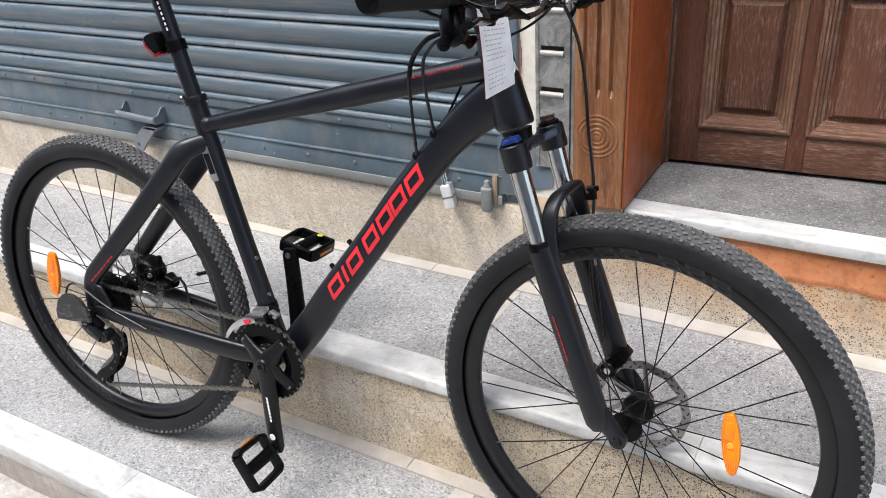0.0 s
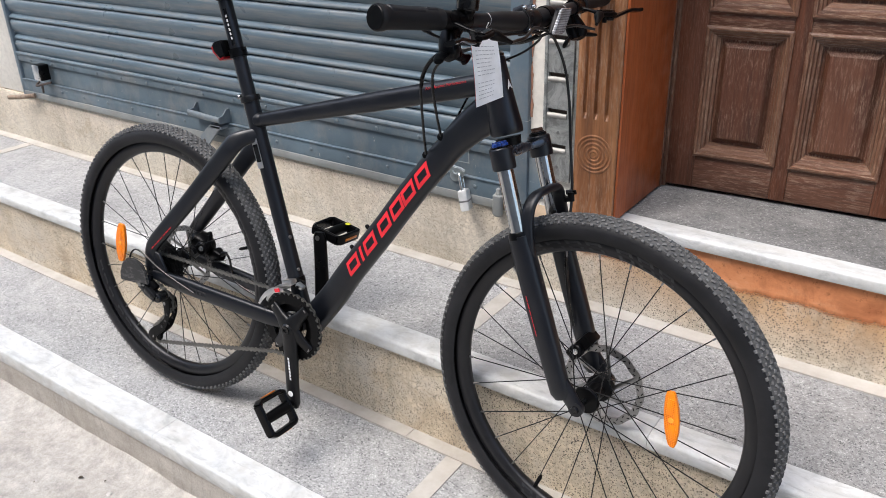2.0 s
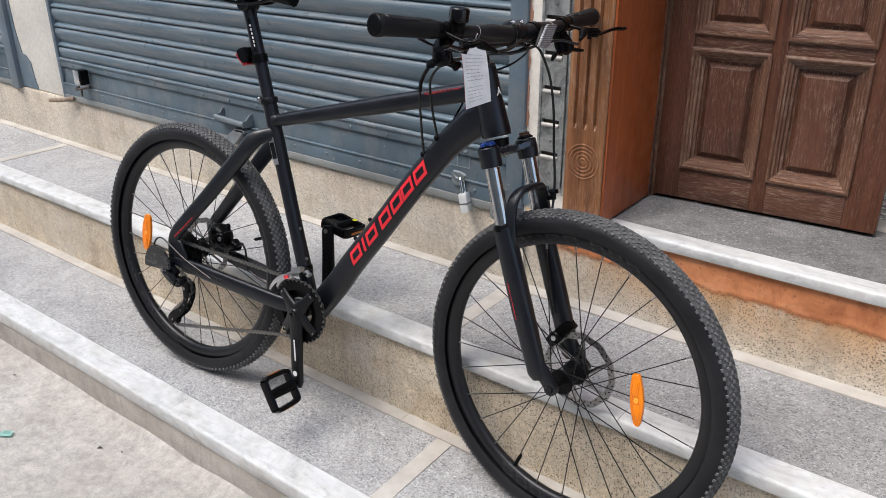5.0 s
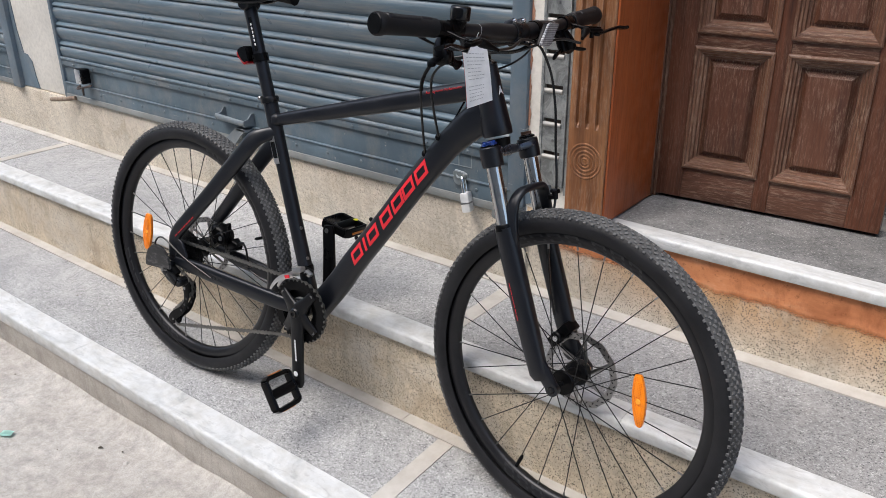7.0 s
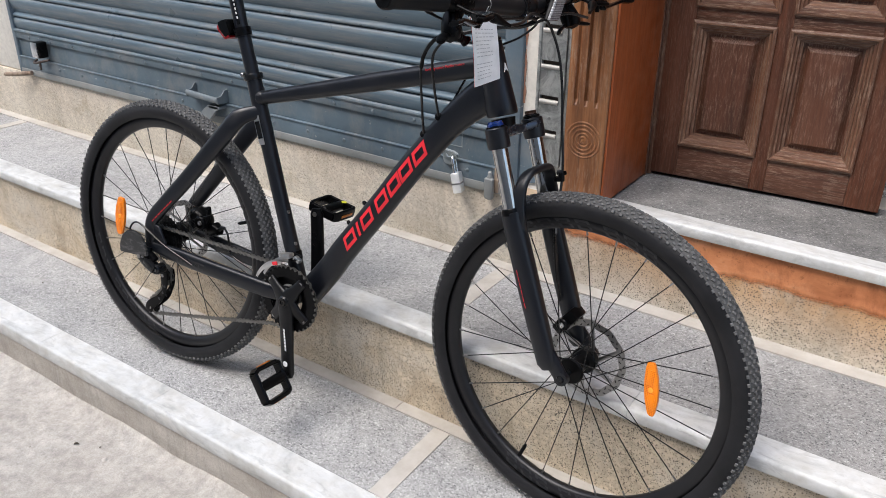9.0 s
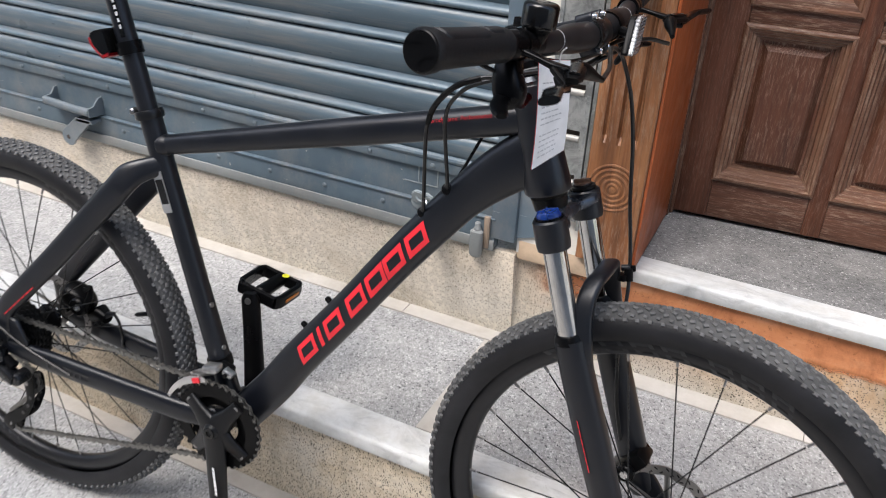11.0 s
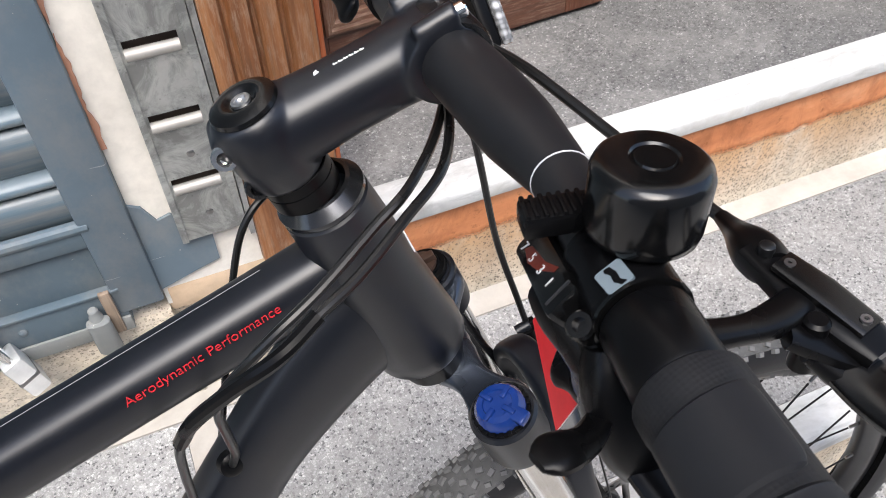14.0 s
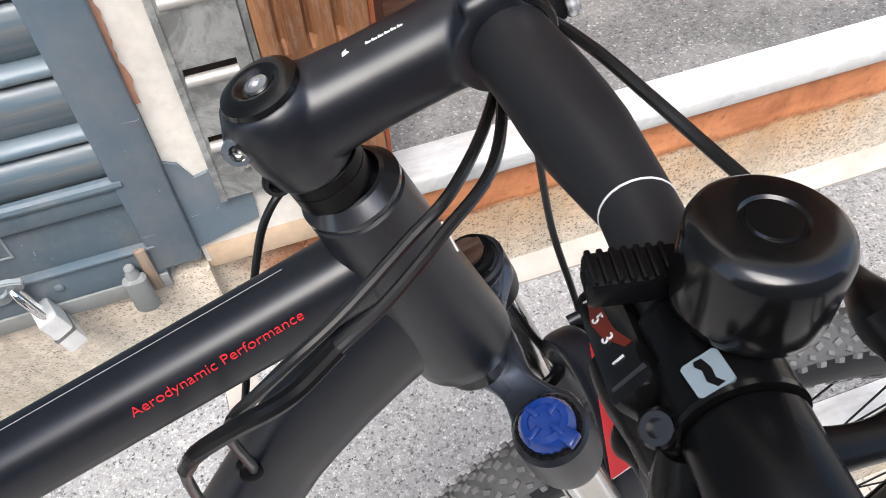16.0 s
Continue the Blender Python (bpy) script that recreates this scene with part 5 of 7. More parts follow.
part("seat_tube", tube([B(0.418, -0.038), B(0.35, 0.178), B(0.272, 0.432)], [0.0175, 0.017, 0.017], n=24), M["black"], frame_part)
for s in (-1, 1):
    pts = curve([B(0.298, 0.360, s * 0.008), B(0.274, 0.350, s * 0.028), B(0.260, 0.341, s * 0.036), B(0.250, 0.329, s * 0.041), B(0.238, 0.314, s * 0.0435), B(0.18, 0.251, s * 0.047), B(0.112, 0.176, s * 0.053), B(0.046, 0.106, s * 0.060), B(0.003, 0.056, s * 0.064), B(-0.004, 0.006, s * 0.066)], 5)
    part("seat_stay", tube(pts, [0.0145 + 0.006 * min(1, i / 10) - 0.004 * max(0, (i - 22) / (len(pts) - 23)) for i in range(len(pts))], n=20, ratio=0.52, power=2.6), M["black"], frame_part)
    pts = curve([B(0.412, -0.040, s * 0.028), B(0.36, -0.036, s * 0.046), B(0.25, -0.029, s * 0.054), B(0.12, -0.021, s * 0.060), B(0.005, -0.012, s * 0.066)], 5)
    part("chain_stay", tube(pts, [0.019] * 5 + [0.0195] * (len(pts) - 9) + [0.018, 0.017, 0.015, 0.013], n=20, ratio=0.5, power=2.6), M["black"], frame_part)
    bm = bmesh.new()
    prism(bm, [(-0.022, -0.014), (0.0, -0.026), (0.04, -0.016), (0.05, 0.006), (0.03, 0.045), (0.012, 0.05), (-0.016, 0.02)], 0.007, basis(rear_hub + Y * (s * 0.066 + 0.0035), (1, 0, 0), (0, 0, 1)))
    bmesh.ops.bevel(bm, geom=bm.edges[:], offset=0.0015, segments=1, affect="EDGES")
    part("dropout", bm, M["black"], frame_part)
bm = bmesh.new()
lathe(bm, HB + axis * 0.1328, axis, [(0.0, 0.0225), (0.001, 0.0232), (0.0035, 0.0232), (0.009, 0.0185), (0.0095, 0.0165), (0.0, 0.0165)], 40, closed=True)
part("headset_cover", bm, M["cover"], frame_part, "bevelled dark headset cover")
# swollen weld where the top tube meets the seat tube
bm = bmesh.new()
sweep(bm, [B(0.292, 0.3868), B(0.303, 0.3897), B(0.309, 0.3912), B(0.316, 0.3930)], [0.0168, 0.0160, 0.0145, 0.0128], n=24, power=2.4)
part("weld", blended(bm, 0.0012, 14), M["black"], frame_part, "smoothed weld")
# small bottle bosses
for q in (0.235, 0.30):
    p = on_down(q, 0.0) * 1.0
    p.y = 0.0
    p += Vector((-0.80, 0, 0.60)) * 0.0262
    part("boss_screw", turned(p, (-0.78, 0, 0.62), [(0.0, 0.0045), (0.008, 0.0045), (0.010, 0.003), (0.010, 0)], 10), M["plastic"], frame_part)
for z in (0.075, 0.145):
    part("boss_screw", turned(B(0.418 - (z + 0.038) * 0.31 + 0.016, z, -0.004), (0.95, 0, 0.3), [(0, 0.004), (0.003, 0.004), (0.004, 0.002), (0.004, 0)], 10), M["dull"], frame_part)

# ---- printed marks: plain slanted shapes in place of the maker's name on the down tube


def glyph(bm, at, strokes, h, m):
    """Slanted strokes (x0, x1, low, high) as flat raised shapes."""
    for x0, x1, lo, hi in strokes:
        sl = 0.28
        prism(bm, [(at + x0 + sl * lo * h, lo * h), (at + x1 + sl * lo * h, lo * h), (at + x1 + sl * hi * h, hi * h), (at + x0 + sl * hi * h, hi * h)], 0.0006, m)


STROKES = {
    "ring": [(0, 0.0075, 0, 1), (0.0075, 0.034, 0, 0.26), (0.0075, 0.034, 0.74, 1), (0.034, 0.0415, 0, 1)],
    "bar": [(0, 0.0078, 0, 1)],
}
MARKS = ((0.1965, "ring"), (0.2475, "bar"), (0.2645, "ring"), (0.3215, "ring"), (0.3705, "ring"), (0.4135, "ring"), (0.4625, "ring"))
LOW, HIGH = -0.0127, 0.0133
for q0, mark in MARKS:
    bm = bmesh.new()
    for x0, x1, lo, hi in STROKES[mark]:
        nq, nu = max(2, round((x1 - x0) / 0.004)), max(2, round((hi - lo) / 0.12))
        g_ = []
        for k in range(nu + 1):
            v_ = lo + (hi - lo) * k / nu
            g_.append([bm.verts.new(on_down(q0 + x0 + (x1 - x0) * i / nq + 0.014 * v_, LOW + (HIGH - LOW) * v_)) for i in range(nq + 1)])
        for k in range(nu):
            for i in range(nq):
                bm.faces.new((g_[k][i], g_[k][i + 1], g_[k + 1][i + 1], g_[k + 1][i]))
    bmesh.ops.recalc_face_normals(bm, faces=bm.faces)
    part("red_print", bm, M["red"], frame_part, "red slanted printed shape on the down tube")
bars_all = {0: [(0, 0.006, 0, 1), (0.022, 0.028, 0, 1), (0.006, 0.022, 0.75, 1)], 1: [(0, 0.004, 0, 1)], 2: [(0, 0.006, 0, 1), (0.022, 0.028, 0, 1), (0.006, 0.022, 0, 0.25)]}
for k in (3, 4, 5, 6):
    bars_all[k] = [(0, 0.028, 0.75, 1), (0, 0.028, 0, 0.25), (0, 0.006, 0.25, 0.75)]

# words on the top tube
td = (B(0.79, 0.5135) - B(0.70, 0.489)).normalized()
lettering("slogan", "Aerodynamic Performance", 0.0080, basis(B(0.7185, 0.5028, -0.0182), td, (-td.z, 0.16, td.x)), M["red_text"], frame_part, 0.0003, 0.00011, 0.12)
bm = tube([B(0.45, 0.4449, 0.0035), B(0.55, 0.4720, 0.0035), B(0.65, 0.4981, 0.0035), B(0.775, 0.5307, 0.0035), B(0.800, 0.5374, 0.0035)], 0.00024, n=5)
part("pin_line", bm, M["line"], frame_part, "thin grey line along the top tube")
# badge on the seat tube
sd = (B(0.272, 0.432) - B(0.418, -0.038)).normalized()
sx = Vector((sd.z, 0, -sd.x))
bc = B(0.2985, 0.318, -0.0172)
bm = bmesh.new()
mm = basis(bc + sx * 0.006, sx, sd)
prism(bm, [(-0.008, -0.032), (0.008, -0.032), (0.008, 0.032), (-0.008, 0.032)], 0.0008, mm)
part("badge", bm, M["silver"], frame_part, "silver and black badge")
bm = prism(bmesh.new(), [(-0.0065, -0.018), (0.0065, -0.018), (0.0065, 0.02), (-0.0065, 0.02)], 0.0012, mm)
part("badge_print", bm, M["gloss"], frame_part)
# red flashes on the stay and fork, grey outline shapes on the chain stay
fl = (B(0.066, 0.137, -0.0672) - B(-0.002, 0.070, -0.0722)).normalized()
bm = bmesh.new()
for k in range(7):
    glyph(bm, k * 0.0135, [(0, 0.010, 0, 1)], 0.0026, basis(B(0.0135, 0.0555, -0.0738), fl, (-fl.z, 0, fl.x)))
part("red_print", bm, M["red_text"], frame_part)
bm = bmesh.new()
for k in range(7):
    glyph(bm, k * 0.018, bars_all[k], 0.016, basis(B(0.09, -0.026, -0.0722), Vector((0.995, 0.045, -0.075)), (0.1, 0, 1)) @ Matrix.Diagonal((0.62, 1, 1, 1)))
part("grey_print", bm, M["decal"], frame_part)
bm = prism(bmesh.new(), [(-0.006, -0.006), (0.0, 0.007), (0.006, -0.006), (0.002, -0.003), (-0.002, -0.003)], 0.001, basis(HB + axis * 0.082 + (fore * 0.995 - Y * 0.1) * 0.0256, Vector((0, -1, 0)) - fore * 0.1, axis) @ Matrix.Diagonal((1.1, 1.25, 1, 1)))
part("head_mark", bm, M["white"], frame_part, "small white mark on the head tube")

# ---- seat
post_d = (B(0.2, 0.66) - B(0.272, 0.432)).normalized()
seat_post = part("seat_post", tube([B(0.274, 0.425), B(0.272, 0.432) + post_d * 0.215], 0.0148, n=24), M["black"], bike, "black seat post")
cl = B(0.272, 0.432)
side_out = Vector((0.42, -0.9, 0.0)).normalized()
pm_ = basis(cl + post_d * 0.112 + side_out * 0.0149, post_d, post_d.cross(side_out))
if (pm_.to_3x3().col[2]).dot(side_out) < 0:
    pm_ = pm_ @ Matrix.Diagonal((1, -1, -1, 1))
bm = prism(bmesh.new(), [(0.0, -0.0032), (0.075, -0.0032), (0.075, 0.0032), (0.0, 0.0032)], 0.0005, pm_)
sticker_ = part("post_sticker", bm, M["gloss"], seat_post, "narrow glossy sticker on the seat post")
bm = bmesh.new()
for k in range(6):
    box(bm, (0.012 + 0.009 * k, -0.0016, 0.0004), (0.0175 + 0.009 * k, 0.0016, 0.0008), 0.0, pm_)
part("sticker_print", bm, M["ink"], sticker_)
part("clamp", turned(cl - post_d * 0.008, post_d, [(0, 0.017), (0.0, 0.0205), (0.003, 0.0215), (0.010, 0.0215), (0.013, 0.0205), (0.013, 0.016)], 28), M["part"], seat_post)
part("clamp_bolt", turned(cl + Vector((-0.024, -0.006, 0)), (0, -1, 0), [(-0.012, 0), (-0.012, 0.005), (0.004, 0.005), (0.006, 0.003), (0.006, 0)], 12), M["dull"], seat_post)
hd = cl + post_d * 0.215
part("seat_clamp_head", turned(hd + Vector((0, -0.022, 0.004)), Y, [(0, 0), (0, 0.014), (0.004, 0.017), (0.04, 0.017), (0.044, 0.014), (0.044, 0)], 20), M["part"], seat_post)
saddle = part("saddle", bmesh.new(), M["plastic"], bike, "black padded saddle")
bm = bmesh.new()
rows_s = []
for i in range(21):
    f = i / 20
    x = -0.15 + 0.27 * f
    wd = 0.074 * (1 - f) ** 0.9 + 0.018 if f > 0.12 else 0.06 + 0.2 * f
    top_z = 0.045 + 0.010 * (1 - f) ** 2 - 0.012 * f ** 3
    row = []
    for j in range(12):
        a = 2 * math.pi * j / 12
        zz = math.sin(a)
        row.append(bm.verts.new(hd + Vector((x + 0.02, wd * math.cos(a), top_z + (0.012 * zz if zz > 0 else 0.026 * zz)))))
    rows_s.append(row)
for a_, b_ in zip(rows_s, rows_s[1:]):
    for j in range(12):
        bm.faces.new((a_[j], a_[(j + 1) % 12], b_[(j + 1) % 12], b_[j]))
bm.faces.new(rows_s[0])
bm.faces.new(rows_s[-1][::-1])
bmesh.ops.recalc_face_normals(bm, faces=bm.faces)
bm.to_mesh(saddle.data)
bm.free()
for s in (-1, 1):
    part("saddle_rail", tube(curve([hd + Vector((-0.09, s * 0.03, 0.026)), hd + Vector((-0.05, s * 0.023, 0.008)), hd + Vector((0.04, s * 0.021, 0.008)), hd + Vector((0.10, s * 0.012, 0.026))], 5), 0.0038, n=8), M["part"], saddle)
# tail light
tl = cl + post_d * 0.095
light = part("tail_light", turned(tl, post_d, [(-0.009, 0.0148), (-0.009, 0.0185), (0.009, 0.0185), (0.009, 0.0148)], 24), M["plastic"], bike, "small tail light on a black band")
bm = bmesh.new()
tm = basis(tl + Vector((-0.036, 0, 0.002)), Vector((-0.94, 0.0, -0.34)), Vector((0, -1, 0)))
side_m = tm @ Matrix(((1, 0, 0, 0), (0, 0, -1, 0.023), (0, 1, 0, 0), (0, 0, 0, 1)))
prism(bm, [(-0.017, -0.015), (0.004, -0.016), (0.014, 0.002), (0.015, 0.016), (0.008, 0.020), (-0.014, 0.019), (-0.017, 0.014)], 0.046, side_m)
bmesh.ops.bevel(bm, geom=bm.edges[:], offset=0.0028, segments=2, affect="EDGES")
part("light_body", bm, M["gloss"], light)
bm = prism(bmesh.new(), [(-0.010, -0.0195), (0.005, -0.0205), (0.0185, 0.002), (0.019, 0.013), (0.0135, 0.013), (0.0125, 0.003), (0.003, -0.0145), (-0.010, -0.0135)], 0.042, side_m @ Matrix.Translation((0, 0, 0.002)))
bmesh.ops.bevel(bm, geom=bm.edges[:], offset=0.0012, segments=1, affect="EDGES")
part("lens", bm, M["red_lens"], light, "red lens wrapped round the lower edge")
for k in range(4):
    part("light_rib", block((-0.011 + 0.0058 * k, -0.0250, -0.009 + 0.002 * k), (-0.0085 + 0.0058 * k, -0.0224, 0.013), 0.0006, tm), M["plastic"], light)

# ---- fork
fork = part("fork", steered(tube([HB - axis * 0.022, HB - axis * 0.006], [0.0205, 0.0232], n=28)), M["plastic"], bike, "black suspension fork with bright stanchions")
OFF = 0.022
leg0 = {s: HB - axis * 0.028 + fore * OFF + Y * (s * 0.062) for s in (-1, 1)}


def on_leg(s, h, f=0.0, y=0.0):
    return leg0[s] - axis * h + fore * f + Y * y


bm = bmesh.new()
rings = []
for i in range(25):
    q = 2 * i / 24 - 1
    a = abs(q)
    mid = HB - axis * 0.028 + fore * (OFF * min(1.0, 0.25 + a)) + Y * (q * 0.060)
    wide = 0.0205 - 0.0085 * math.sin(math.pi * min(1.0, a * 1.15)) ** 1.5
    high = 0.0105 - 0.004 * math.sin(math.pi * min(1.0, a * 1.1)) + 0.001 * a
    hollow = 0.0050 * math.sin(math.pi * min(1.0, max(0.0, a - 0.25) / 0.75))
    ring = []
    for j in range(28):
        b = 2 * math.pi * j / 28
        cx, sx = math.cos(b), math.sin(b)
        f = math.copysign(abs(cx) ** 0.8, cx)
        up_ = math.copysign(abs(sx) ** 0.7, sx) * (high if sx > 0 else 0.0085 + 0.005 * (1 - a))
        if sx > 0:
            up_ -= hollow * (1 - f * f)
        ring.append(bm.verts.new(mid + fore * (f * wide) + axis * up_))
    rings.append(ring)
for p_, q_ in zip(rings, rings[1:]):
    for j in range(28):
        bm.faces.new((p_[j], p_[(j + 1) % 28], q_[(j + 1) % 28], q_[j]))
bm.faces.new(rings[0][::-1])
bm.faces.new(rings[-1])
bmesh.ops.recalc_face_normals(bm, faces=bm.faces)
part("crown", steered(bm), M["crown"], fork, "scooped dark crown arms")
for s in (-1, 1):
    part("leg_socket", steered(turned(on_leg(s, -0.011), -axis, [(0.004, 0.0), (0.004, 0.0165), (0.0, 0.0172), (0.0, 0.0188), (0.002, 0.0205), (0.031, 0.0207), (0.037, 0.0197), (0.038, 0.0145)], 36)), M["black"], fork, "matt black socket of the leg")
for s in (-1, 1):
    part("stanchion", steered(tube([on_leg(s, 0.025), on_leg(s, 0.18)], 0.0142, n=32)), M["stanchion"], fork, "bright chromed stanchion tube")
    part("wiper_seal", steered(turned(on_leg(s, 0.134), -axis, [(0, 0.0145), (0.001, 0.0165), (0.006, 0.0185), (0.012, 0.019), (0.012, 0.014)], 28)), M["plastic"], fork)
    pts = curve([on_leg(s, 0.142, 0.001), on_leg(s, 0.195, 0.003), on_leg(s, 0.29, 0.008), on_leg(s, 0.37, 0.0125), on_leg(s, 0.442, 0.0165)], 6)
    k = len(pts)
    part("lower_leg", steered(tube(pts, [0.0192 + 0.0022 * math.sin(math.pi * i / (k - 1)) - (0.006 if i == k - 1 else 0.0) for i in range(k)], n=26, ratio=[0.95 - 0.25 * i / k for i in range(k)], power=2.4)), M["black"], fork, "matt black lower leg")
    bm = bmesh.new()
    a_, b_ = on_leg(s, 0.395, 0.018), front_hub + Y * (s * 0.062)
    sweep(bm, [a_, (a_ + b_) / 2 - fore * 0.002, b_], [0.012, 0.0165, 0.0145], n=16, ratio=0.42, up=(0, 1, 0), power=2.6)
    lathe(bm, b_ - Y * 0.006, Y, [(0, 0), (0, 0.0135), (0.012, 0.0135), (0.012, 0)], 20)
    part("fork_dropout", steered(bm), M["black"], fork)
# arch ahead of the legs
pts = curve([on_leg(-1, 0.182, 0.004, 0.002), on_leg(-1, 0.152, 0.014, -0.001), on_leg(-1, 0.122, 0.019, 0.003), on_leg(-1, 0.096, 0.025, 0.012), on_leg(-1, 0.082, 0.031, 0.028), on_leg(-1, 0.079, 0.034, 0.048),
             on_leg(1, 0.079, 0.034, -0.048), on_leg(1, 0.082, 0.031, -0.028), on_leg(1, 0.096, 0.025, -0.012), on_leg(1, 0.122, 0.019, -0.003), on_leg(1, 0.152, 0.014, 0.001), on_leg(1, 0.182, 0.004, -0.002)], 5)
k = len(pts)
bm = tube(pts, [0.0066 + 0.0050 * abs(2 * i / (k - 1) - 1) ** 6 for i in range(k)], n=20, ratio=[1.8 - 0.1 * abs(2 * i / (k - 1) - 1) for i in range(k)], up=fore, power=2.8)
lathe(bm, on_leg(1, 0.098, 0.036, -0.002), fore, [(0, 0), (0, 0.0045), (0.011, 0.0045), (0.012, 0.0035), (0.012, 0)], 16)
part("brake_arch", steered(bm), M["black"], fork, "matt black blade-like arch over the tyre")
part("hose_guide", steered(block((-0.004, -0.003, -0.004), (0.003, 0.003, 0.004), 0.0012, basis(on_leg(1, 0.100, 0.050, 0.0), fore, Y))), M["plastic"], fork, "small black guide holding the front hose")
# caps
bm = turned(on_leg(-1, -0.0105), axis, [(0, 0.0172), (0.0022, 0.017), (0.0022, 0.0145)], 32)
for k in range(22):
    d = fore * math.cos(2 * math.pi * k / 22) + Y * math.sin(2 * math.pi * k / 22)
    box(bm, (0.0150, -0.0012, 0.0), (0.0173, 0.0012, 0.0034), 0.0, basis(on_leg(-1, -0.0105), d, axis.cross(d)))
part("cap_ring", steered(bm), M["plastic"], fork, "notched black ring")
bm = turned(on_leg(-1, -0.013), axis, [(0, 0.0), (0, 0.0152), (0.004, 0.015), (0.0075, 0.0125), (0.008, 0.009), (0.0068, 0.0085), (0.0068, 0)], 24)
box(bm, (0.006, -0.0045, 0.0), (0.0195, 0.0045, 0.0062), 0.0015, basis(on_leg(-1, -0.0145), (fore * 0.5 - Y * 0.85).normalized(), fore * 0.85 + Y * 0.5))
for k in range(4):
    d = (fore * math.cos(k * 1.57 + 0.5) + Y * math.sin(k * 1.57 + 0.5))
    box(bm, (0.004, -0.0016, 0.0), (0.0125, 0.0016, 0.0085), 0.0006, basis(on_leg(-1, -0.0135), d, axis.cross(d)))
part("lockout_knob", steered(bm), M["blue"], fork, "blue plastic lockout knob")
bm = turned(on_leg(1, -0.012), axis, [(0, 0.0), (0, 0.016), (0.004, 0.0158), (0.0045, 0.0125), (0.006, 0.012), (0.0062, 0)], 24)
part("cap_ring", steered(bm), M["plastic"], fork)
bm = block((-0.011, -0.003, 0.004), (0.011, 0.003, 0.0125), 0.001, basis(on_leg(1, -0.012), fore, Y))
lathe(bm, on_leg(1, -0.016), axis, [(0, 0), (0, 0.011), (0.004, 0.0105), (0.004, 0)], 20)
part("preload_knob", steered(bm), M["bronze"], fork, "dark brown preload knob")
ld = (on_leg(-1, 0.33) - on_leg(-1, 0.25)).normalized()
bm = bmesh.new()
for k in range(6):
    glyph(bm, k * 0.0125, [(0, 0.0105, 0, 1)], 0.0012, basis(on_leg(-1, 0.245, -0.001, -0.0186), ld + fore * 0.055, fore))
part("red_print", steered(bm), M["red_text"], fork)
# front brake caliper on the left leg
bm = bmesh.new()
cm = basis(front_hub + Y * 0.05 + Vector((-0.052, 0, 0.062)), Vector((0.6, 0, 0.8)), Y)
box(bm, (-0.03, -0.02, -0.012), (0.03, 0.022, 0.012), 0.005, cm)
lathe(bm, front_hub + Y * 0.03 + Vector((-0.052, 0, 0.06)), -Y, [(0, 0.013), (0.008, 0.013), (0.010, 0.011), (0.010, 0)], 20)
part("brake_caliper", steered(bm), M["plastic"], fork, "black disc brake caliper")
part("pad_adjuster", steered(turned(front_hub + Y * 0.021 + Vector((-0.052, 0, 0.06)), -Y, [(0, 0.006), (0.003, 0.0055), (0.003, 0)], 14)), M["silver"], fork)

# ---- stem and bar
SB = fore * -0.0055        # the stem stands a little behind the head axis
BAR = B(0.9005, 0.6368)
for h, tall in ((0.1425, 0.0094), (0.1520, 0.0064)):
    part("spacer", steered(turned(HB + SB * 0.7 + axis * h, axis, [(0, 0.0170), (0.0004, 0.0176), (tall - 0.0003, 0.0176), (tall, 0.0170)], 36)), M["plastic"], fork)
sa = HB + SB + axis * 0.179
bm = turned(HB + SB + axis * 0.1575, axis, [(0, 0), (0, 0.0178), (0.004, 0.0190), (0.016, 0.0206), (0.031, 0.0207), (0.037, 0.0190), (0.041, 0.0165), (0.041, 0)], 40)
pts = curve([sa - fore * 0.004, sa + (BAR - sa) * 0.35, sa + (BAR - sa) * 0.75, BAR], 5)
sweep(bm, pts, [0.0200, 0.0198, 0.0194, 0.0190, 0.0186, 0.0182] + [0.0178] * 5 + [0.0182, 0.0184, 0.0186, 0.0188, 0.0188], n=32, power=2.3)
lathe(bm, BAR - Y * 0.0205, Y, [(0, 0), (0, 0.0185), (0.0015, 0.0192), (0.0395, 0.0192), (0.041, 0.0185), (0.041, 0)], 36)
bolts = []
for h, y0 in ((0.163, -0.0085), (0.186, -0.0095)):
    p = HB + SB + axis * h - fore * (0.0190 if h > 0.17 else 0.0155)
    bolts.append((h, p + Y * y0))
    sweep(bm, [p + Y * (y0 + 0.003) + fore * 0.004, p + Y * 0.0155 + fore * 0.004], [0.0085, 0.0078], n=18, up=(0, 0, 1))
lugs = [BAR + Y * (s * 0.0145) + axis * (u_ * 0.0185) + fore * 0.004 for s in (-1, 1) for u_ in (-1, 1)]
for p in lugs:
    sweep(bm, [p - fore * 0.012, p + fore * 0.009], [0.0048, 0.0062], n=14, up=(0, 1, 0))
stem = part("stem", steered(blended(bm)), M["black"], bike, "smooth matt black forged stem")
bm = turned(BAR - Y * 0.0195 + fore * 0.0035, Y, [(0, 0.016), (0, 0.0182), (0.002, 0.0192), (0.037, 0.0192), (0.039, 0.0182), (0.039, 0.016)], 36)
part("face_plate", steered(bm), M["part"], stem)
for p in lugs:
    part("face_bolt", steered(turned(p + fore * 0.009, fore, [(-0.002, 0), (-0.002, 0.0038), (0.0035, 0.0038), (0.0045, 0.003), (0.0045, 0.0018), (0.003, 0.0016), (0.003, 0)], 14)), M["chrome"], stem)
